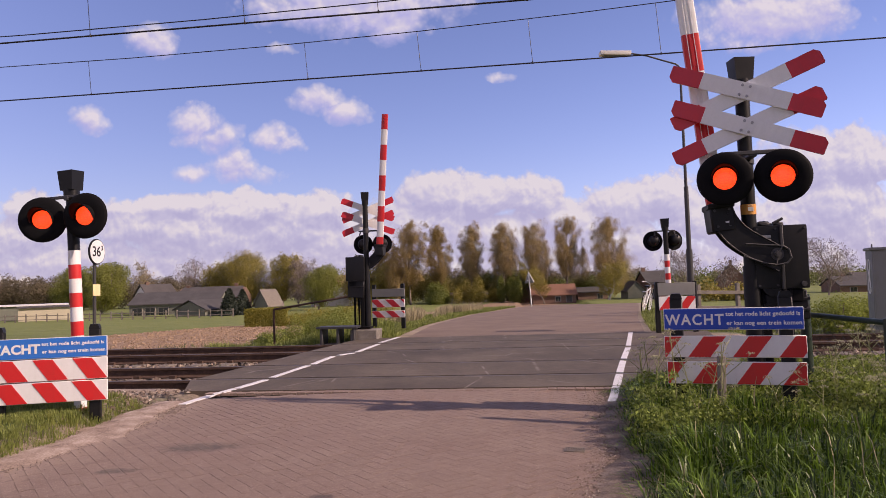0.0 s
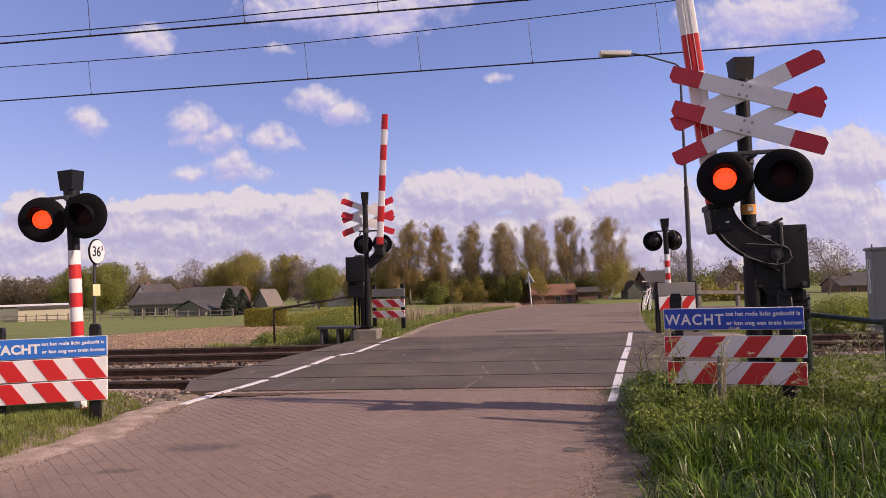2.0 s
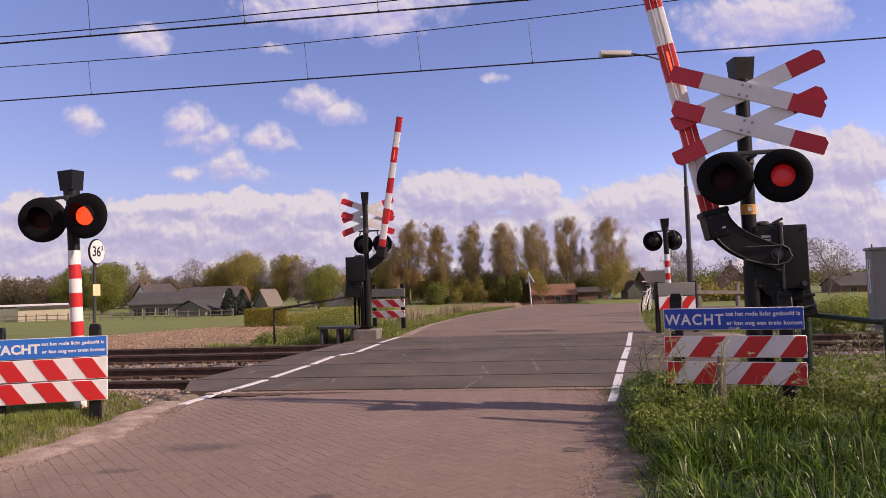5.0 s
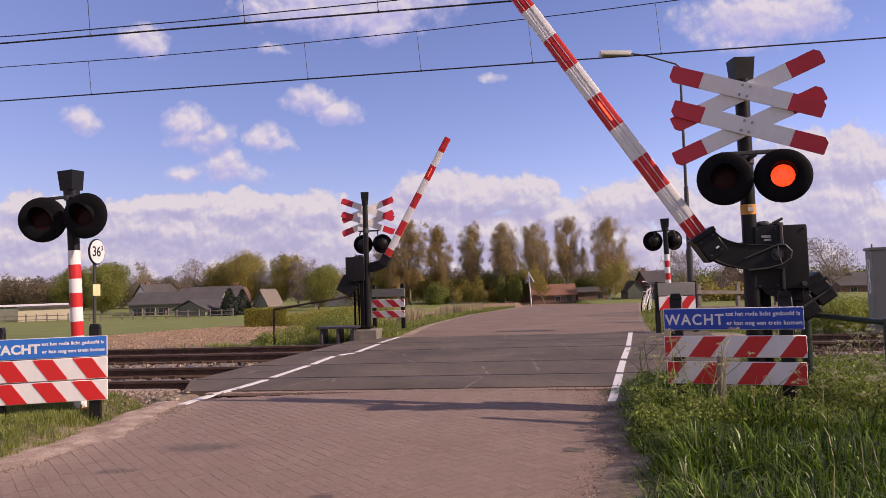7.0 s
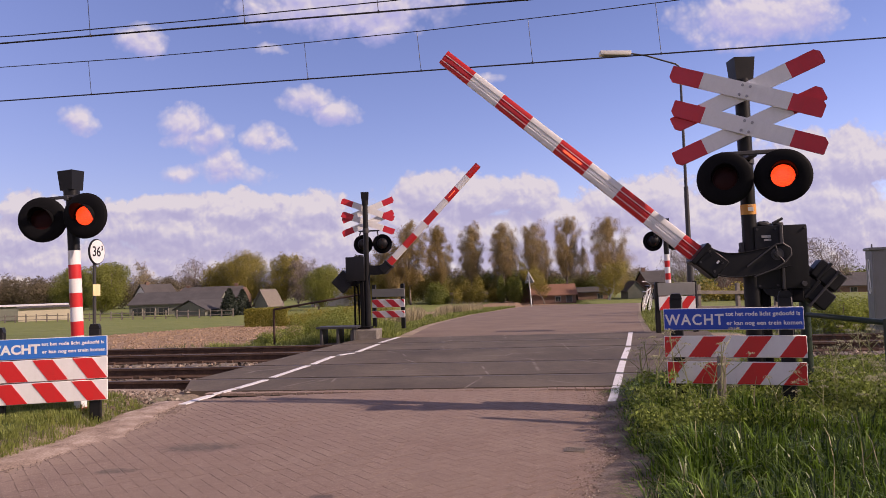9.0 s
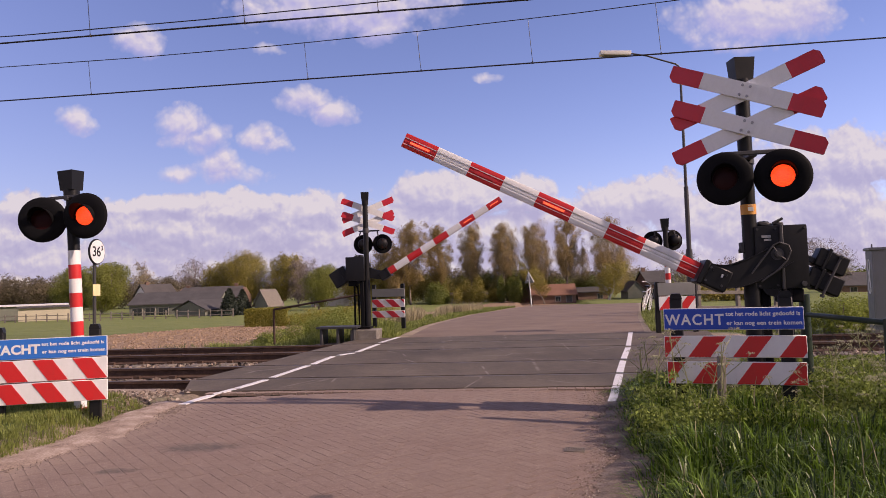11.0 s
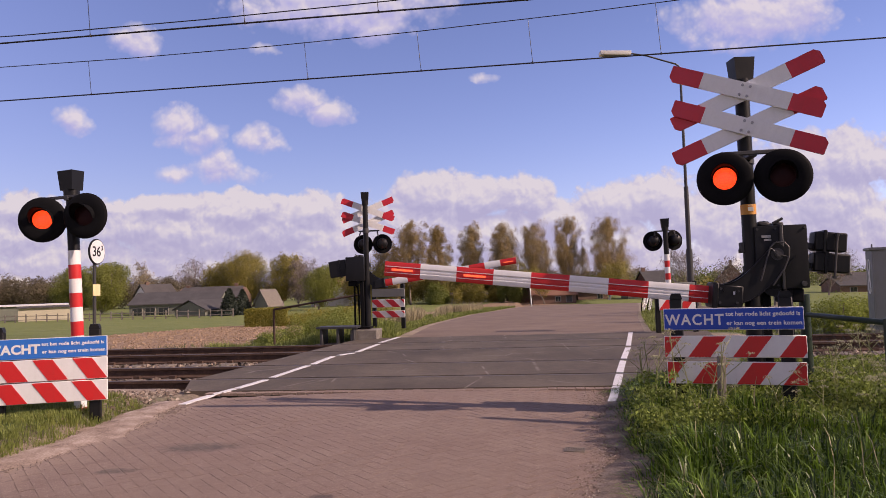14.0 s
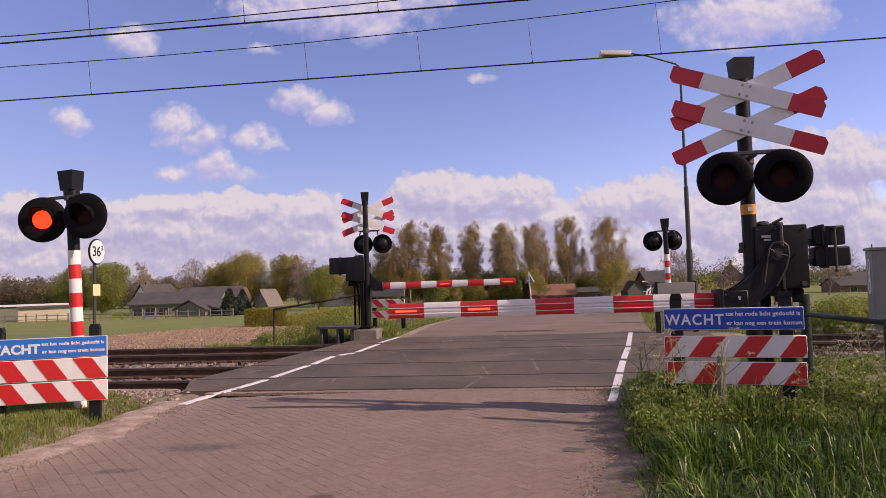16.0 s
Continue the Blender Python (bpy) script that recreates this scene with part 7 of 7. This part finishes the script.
def house(name, x, y, z, w, d, eave, ridge, turn, wall, roof, label, openings=(), chimneys=(), over=0.35, category="house", hip=0.0):
    """A gabled house: its ridge runs along x; openings (x, z, w, h, kind) lie in the front wall."""
    thing = base(name, pose(x, y, z, 0, 0, turn), label, category)
    bm = bmesh.new()
    pts = [(-d / 2, 0), (d / 2, 0), (d / 2, eave), (0, ridge - 0.12), (-d / 2, eave)]
    a = [bm.verts.new((-w / 2, py, pz)) for py, pz in pts]
    b = [bm.verts.new((w / 2, py, pz)) for py, pz in pts]
    bm.faces.new(a)
    bm.faces.new(list(reversed(b)))
    for i in range(5):
        j = (i + 1) % 5
        bm.faces.new((a[j], a[i], b[i], b[j]))
    bmesh.ops.recalc_face_normals(bm, faces=bm.faces[:])
    part("wall", bm, wall, thing)
    slope = (ridge - eave) / (d / 2)
    for s in (-1, 1):
        bm = bmesh.new()
        lo = (s * (d / 2 + over), eave - slope * over)
        vs = []
        for xx in (-w / 2 - over * 0.6, w / 2 + over * 0.6):
            xr = xx * (1 - hip)
            vs.append([bm.verts.new((xx, lo[0], lo[1])), bm.verts.new((xr, 0, ridge)), bm.verts.new((xr, 0, ridge + 0.14)), bm.verts.new((xx, lo[0], lo[1] + 0.14))])
        for i in range(4):
            j = (i + 1) % 4
            bm.faces.new((vs[0][i], vs[0][j], vs[1][j], vs[1][i]))
        bm.faces.new(vs[0])
        bm.faces.new(list(reversed(vs[1])))
        bmesh.ops.recalc_face_normals(bm, faces=bm.faces[:])
        part("roof_side", bm, roof, thing)
    for ox, oz, ow, oh, kind in openings:
        bm = bmesh.new()
        box(bm, (ow + 0.16, 0.10, oh + 0.16), (ox, -d / 2 - 0.01, oz), (0, 0, 0), 0.01)
        frame_ob = part("window" if kind == "window" else "door", bm, FRAME, thing)
        bm = bmesh.new()
        for k in ((-1, 1) if kind == "window" else (0,)):
            ww = ow / 2 - 0.05 if kind == "window" else ow
            box(bm, (ww, 0.03, oh), (ox + k * ow / 4, -d / 2 - 0.055, oz))
        part("pane" if kind == "window" else "leaf", bm, GLASS if kind == "window" else DARK_ROOF, frame_ob)
    for cx, ch in chimneys:
        bm = bmesh.new()
        box(bm, (0.6, 0.5, ch), (cx, 0, ridge + ch / 2 - 0.3), (0, 0, 0), 0.02)
        part("chimney", bm, BRICK_WALL, thing)
    return thing


house("farm_barn", -42.6, 112, -2.9, 13.6, 8, 2.35, 4.05, 3, GREY_WALL, GREY_ROOF, "long low farm barn with a grey roof", [(-5.6, 1.1, 1.5, 1.3, "window"), (-3.6, 1.1, 1.5, 1.3, "window"), (-1.6, 1.1, 1.5, 1.3, "window")], category="barn")
house("farm_house", -50.2, 120, -2.9, 5.2, 4.6, 3.7, 5.5, 48, WHITE_WALL, DARK_ROOF, "white gabled farmhouse with a dark roof", [], [(-1.5, 0.8)])
house("farm_house", -41.4, 124, -2.9, 11.5, 8, 3.0, 4.75, 3, BRICK_WALL, DARK_ROOF, "brick farmhouse with a dark tiled roof", [(5, 1.6, 1.2, 1.2, "window")], [(-4.5, 0.7), (4, 0.9)], hip=0.12)
house("farm_shed", -34.4, 100, -2.8, 6.4, 6.0, 1.5, 2.7, 62, GREY_WALL, GREY_ROOF, "low wooden farm shed with a shallow roof", [(2.4, 0.8, 0.9, 1.0, "window")], category="shed")
house("garden_shed", -24.8, 97, -2.7, 2.7, 2.5, 1.95, 3.75, 58, GREY_WALL, WOOD, "small shed with a steep weathered roof", [], category="shed")
house("cream_barn", -57.3, 100, -2.5, 7.4, 3.0, 2.1, 2.22, 26, CREAM_WALL, DARK_ROOF, "low cream boarded barn beyond the meadow", [], category="barn")
house("white_shed", -64.3, 108, -2.7, 9.2, 3.0, 2.5, 2.62, 28, GREY_WALL, WHITE_WALL, "shed with a thin white roof edge behind the barn", [], category="shed")
house("red_roof_barn", 18.3, 117, -2.9, 7.2, 5, 1.7, 3.25, -2, BRICK_WALL, RED_ROOF, "low brick barn with a faded orange roof", [(0.6, 0.95, 0.8, 0.7, "window"), (2.4, 0.95, 0.9, 1.1, "door")], category="barn")
house("small_shed", 25.2, 119, -2.9, 5.0, 4, 1.9, 2.6, -2, BRICK_WALL, GREY_ROOF, "small brick outbuilding among the trees", [(1.2, 1.1, 0.9, 0.8, "window")], category="shed")
house("slate_roof_house", 13.4, 128, -2.9, 5.0, 7, 2.6, 6.0, 60, BRICK_WALL, GREY_ROOF, "house gable with a steep slate roof behind bushes", [])
house("brick_outbuilding", 4.3, 122, -2.7, 6.2, 4, 1.8, 2.2, 0, GREY_WALL, DARK_ROOF, "low dark shed below the trees", [(1.6, 0.9, 0.9, 0.9, "door")], category="shed")
house("brick_house", 36.0, 118, -2.9, 4.6, 7, 3.2, 5.0, 0, BRICK_WALL, GREY_ROOF, "brick house with a grey roof beside the road", [(-1.1, 1.6, 0.8, 1.0, "window"), (1.2, 1.6, 0.8, 1.0, "window")], [(-1.9, 1.0)])
house("garage", 31.6, 116, -2.9, 4.0, 2.8, 2.0, 3.4, 92, GREY_WALL, DARK_ROOF, "small garage with a dark door", [], category="garage")
house("gable_house", 54.0, 130, -2.9, 5.0, 5, 3.2, 6.0, 70, BRICK_WALL, DARK_ROOF, "brick house with a steep roof and chimney", [(0.8, 1.8, 1.0, 1.2, "window")], [(-1.5, 1.0)])
house("red_gable_house", -20.0, 132, -2.9, 8.0, 8, 2.8, 6.2, 70, WHITE_WALL, RED_ROOF, "house with a red roof behind the trees", [])
house("grey_roof_house", 69.0, 114, -2.9, 10, 7, 1.7, 3.1, -6, BRICK_WALL, GREY_ROOF, "low brick house with a long grey roof", [(-3, 1.0, 1.0, 0.7, "window"), (0, 1.0, 1.0, 0.7, "window"), (3, 1.0, 1.0, 0.7, "window")], [(-3, 0.8)])
house("long_shed", 84.0, 130, -2.9, 14, 6, 2.6, 3.6, -8, GREY_WALL, DARK_ROOF, "long dark shed beyond the shrubs", [], category="shed")


def parked_car(m, label, col):
    thing = base("parked_car", m, label, "car")
    paint = painted("dark_car_paint", col, (0.05, 0.05, 0.05), 0.25, 0.1)
    bm = bmesh.new()
    out = [(-2.0, 0.3), (2.0, 0.3), (2.05, 0.7), (1.7, 0.88), (1.0, 0.95), (0.5, 1.42), (-1.2, 1.45), (-1.85, 0.95), (-2.05, 0.8)]
    plate(bm, out, 1.66)
    bmesh.ops.bevel(bm, geom=bm.edges[:], offset=0.06, segments=2, affect='EDGES')
    part("body", bm, paint, thing)
    for s in (-1, 1):
        bm = bmesh.new()
        plate(bm, [(0.42, 0.98), (0.85, 0.98), (0.45, 1.36), (-1.1, 1.38), (-1.6, 0.98)], 0.02, Matrix.Translation((0, s * 0.825, 0)))
        part("side_window", bm, GLASS, thing)
        for x in (-1.25, 1.25):
            bm = bmesh.new()
            rod(bm, (x, s * 0.66, 0.31), (x, s * 0.84, 0.31), 0.31, seg=18)
            wheel = part("wheel", bm, BLACK_MATT, thing)
            bm = bmesh.new()
            rod(bm, (x, s * 0.83, 0.31), (x, s * 0.85, 0.31), 0.19, seg=14)
            part("rim", bm, STEEL, wheel)
    for s in (-1, 1):
        bm = bmesh.new()
        box(bm, (0.05, 0.3, 0.12), (2.02, s * 0.6, 0.72), (0, 0, 0), 0.01)
        part("headlight", bm, STEEL, thing)


parked_car(pose(32.6, 108, -2.75, 0, 0, 78), "dark parked car in front of the brick house", (0.02, 0.022, 0.028))


def pasture_fence():
    thing = base("pasture_fence", Matrix.Identity(4), "low wooden post and rail fence before the farm", "fence")
    a, b = Vector((-60, 92, -2.4)), Vector((-27, 88, -2.4))
    for k in range(23):
        p = a.lerp(b, k / 22)
        bm = bmesh.new()
        box(bm, (0.14, 0.14, 1.9), (p.x, p.y, p.z + 0.35), (0, 0, 6), 0.01)
        part("post", bm, WOOD, thing)
    for z in (0.55, 1.05):
        bm = bmesh.new()
        rod(bm, a + Vector((0, 0, z)), b + Vector((0, 0, z)), 0.05, seg=6)
        part("rail", bm, WOOD, thing)


pasture_fence()


# ---- cow parsley in the grass ----
PETAL = leafy("white_umbel_flowers", (0.34, 0.34, 0.17), (0.60, 0.58, 0.38), 0.7, 0.3)
STALK = leafy("green_stalk", (0.20, 0.22, 0.07), (0.38, 0.38, 0.17), 0.6, 0.15)


def cow_parsley(x, y, h, seed):
    rng = np.random.default_rng(seed)
    thing = base("cow_parsley", Matrix.Translation((x, y, ground_height(x, y) - 0.02)), "cow parsley with feathery leaves and white umbels in the grass", "wild flower", "cow parsley")
    bm = bmesh.new()
    lean = rng.normal(size=2) * 0.10
    top = Vector((lean[0] * h, lean[1] * h, h))
    mid = Vector((lean[0] * h * 0.4, lean[1] * h * 0.4, h * 0.55))
    rod(bm, (0, 0, 0), mid, 0.0055, 0.0045, 5, caps=False)
    rod(bm, mid, top, 0.0045, 0.003, 5, caps=False)
    heads = [top]
    for k in range(int(rng.integers(3, 6))):
        t = rng.uniform(0.4, 0.85)
        s = mid.lerp(top, (t - 0.4) / 0.6)
        a = rng.uniform(0, 6.28)
        e = s + Vector((math.cos(a) * 0.16, math.sin(a) * 0.16, 0.14)) * rng.uniform(0.6, 1.4)
        rod(bm, s, e, 0.003, 0.002, 4, caps=False)
        heads.append(e)
    part("stem", bm, STALK, thing)
    pts = []
    for e in heads:
        r = rng.uniform(0.03, 0.055)
        for _ in range(42):
            a, q = rng.uniform(0, 6.28), r * math.sqrt(rng.random())
            pts.append((e.x + math.cos(a) * q, e.y + math.sin(a) * q, e.z + 0.012 - q * q * 4 + rng.normal() * 0.004))
    umbels = shared("umbels", quads_mesh("umbels", pts, np.full(len(pts), 0.0055), rng, PETAL, 1.0, 2.0), thing)
    umbels["kind"] = "stuff"
    lv = []
    for _ in range(9):
        a, z0, ln = rng.uniform(0, 6.28), rng.uniform(0.05, h * 0.6), rng.uniform(0.10, 0.24)
        for _ in range(34):
            t = rng.random()
            w = (1 - t) * 0.06
            lv.append((math.cos(a) * ln * t + rng.normal() * w * 0.5 + lean[0] * z0, math.sin(a) * ln * t + rng.normal() * w * 0.5 + lean[1] * z0, z0 + 0.10 * t - 0.16 * t * t + rng.normal() * 0.012))
    foliage = shared("leaves", quads_mesh("leaves", lv, 0.014 * rng.uniform(0.6, 1.3, len(lv)), rng, HERB, 1.3), thing)
    foliage["kind"] = "stuff"


rng_w = random.Random(8)
for k in range(58):
    if k < 10:
        x, y, h = rng_w.uniform(1.75, 2.1), rng_w.uniform(5.0, 6.6), rng_w.uniform(0.55, 0.85)
    elif k < 19:
        x, y, h = rng_w.uniform(2.5, 3.4), rng_w.uniform(4.9, 5.5), rng_w.uniform(0.36, 0.52)
    else:
        x, y, h = rng_w.uniform(2.95, 5.0), rng_w.uniform(4.6, 6.6), rng_w.uniform(0.50, 0.92)
    cow_parsley(x, y, h, 300 + k)


# ---- pieces of the paving ----
build_bricks()


# ---- what moves ----
# times at which the left lamps come on and go off
LEFT_ON = [-0.02, 0.65, 1.33, 1.95, 2.64, 3.30, 3.95, 4.61, 5.28, 5.93, 6.58, 7.26, 7.94, 8.57]
LEFT_ON += [9.25, 9.91, 10.57, 11.23, 11.88, 12.56, 13.20, 13.87, 14.47, 15.19, 15.86]
LEFT_OFF = {17: 11.44, 11: 7.56}


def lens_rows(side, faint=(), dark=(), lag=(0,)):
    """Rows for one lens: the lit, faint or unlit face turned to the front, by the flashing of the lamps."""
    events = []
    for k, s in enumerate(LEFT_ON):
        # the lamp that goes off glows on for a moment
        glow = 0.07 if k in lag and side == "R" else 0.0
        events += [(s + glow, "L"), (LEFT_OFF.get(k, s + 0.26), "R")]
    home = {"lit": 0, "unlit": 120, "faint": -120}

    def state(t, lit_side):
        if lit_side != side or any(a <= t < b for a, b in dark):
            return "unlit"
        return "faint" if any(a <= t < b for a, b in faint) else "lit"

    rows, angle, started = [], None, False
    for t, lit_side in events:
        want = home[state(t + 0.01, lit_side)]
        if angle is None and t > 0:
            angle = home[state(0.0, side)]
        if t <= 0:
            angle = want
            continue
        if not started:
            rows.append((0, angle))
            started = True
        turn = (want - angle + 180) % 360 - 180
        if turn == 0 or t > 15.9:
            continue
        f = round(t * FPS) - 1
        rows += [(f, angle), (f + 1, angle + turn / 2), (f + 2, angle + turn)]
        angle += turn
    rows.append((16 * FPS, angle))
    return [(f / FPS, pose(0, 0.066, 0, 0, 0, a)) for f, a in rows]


def boom_lamp_rows(at, lit):
    """A boom lamp's bar stands out of its slot while lit and is turned into the boom while not; lit: times on and off."""
    rows = [(0, 0 if lit and lit[0][0] <= 0 else 90)]
    for on, off in lit:
        for t, a in ((on, 0), (off, 90)):
            if 0 < t < 15.9:
                f = round(t * FPS) - 1
                rows += [(f, 90 - a), (f + 1, 45), (f + 2, a)]
    rows.append((16 * FPS, rows[-1][1]))
    return [(f / FPS, pose(*at, a, 0, 0)) for f, a in rows]


def arm_rows(pivot, keys):
    return [(t, pose(*pivot, 0, a, 0)) for t, a in keys]


def motions():
    walk(arm_near, arm_rows(arm_near.location[:], [(0.0, 84.6), (4.2, 84.6), (4.8, 80.5), (5.5, 72.3), (6.3, 63.5), (8.0, 49.1), (9.2, 40.3), (11.3, 25.1), (13.0, 13.1), (14.0, 6.5), (14.6, 2.9), (15.0, 1.0), (15.5, -0.1), (16.0, -0.3)]))
    walk(arm_far, arm_rows(arm_far.location[:], [(0.0, 86.0), (4.2, 86.0), (4.8, 82.5), (5.5, 74.5), (6.3, 66.3), (8.0, 53.1), (9.2, 43.9), (11.3, 28.2), (13.0, 15.0), (14.0, 7.7), (14.6, 3.7), (15.0, 1.8), (15.5, 0.5), (16.0, 0.3)]))
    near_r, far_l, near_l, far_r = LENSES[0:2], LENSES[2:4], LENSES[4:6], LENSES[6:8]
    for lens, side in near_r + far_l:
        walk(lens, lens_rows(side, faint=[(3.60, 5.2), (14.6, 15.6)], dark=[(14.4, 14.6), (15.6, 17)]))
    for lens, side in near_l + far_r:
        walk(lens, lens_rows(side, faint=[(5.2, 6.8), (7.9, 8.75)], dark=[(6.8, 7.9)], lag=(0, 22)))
    on_off = [(s + (0.09 if k == 22 else 0.0), LEFT_OFF.get(k, s + 0.26)) for k, s in enumerate(LEFT_ON)]
    gaps = [(b, c) for (a, b), (c, d) in zip(on_off[:-1], on_off[1:])]
    first, second = [p for p in on_off if p[0] > 4.0], [p for p in gaps if p[0] > 4.0]
    for lamps, order in ((boom_lamps_near, (first, second)), (boom_lamps_far, (second, first))):
        for lamp, lit in zip(lamps, ([(9.6, 17.0)], *order)):
            walk(lamp, boom_lamp_rows(lamp.location[:], lit))
    drift = [(0.0, pose(0, 3300, 0)), (16.0, pose(-92, 3300, 0))]
    walk(clouds_high, drift)
    walk(clouds_low, [(0.0, pose(0, 3600, 0)), (16.0, pose(-48, 3600, 0))])


motions()
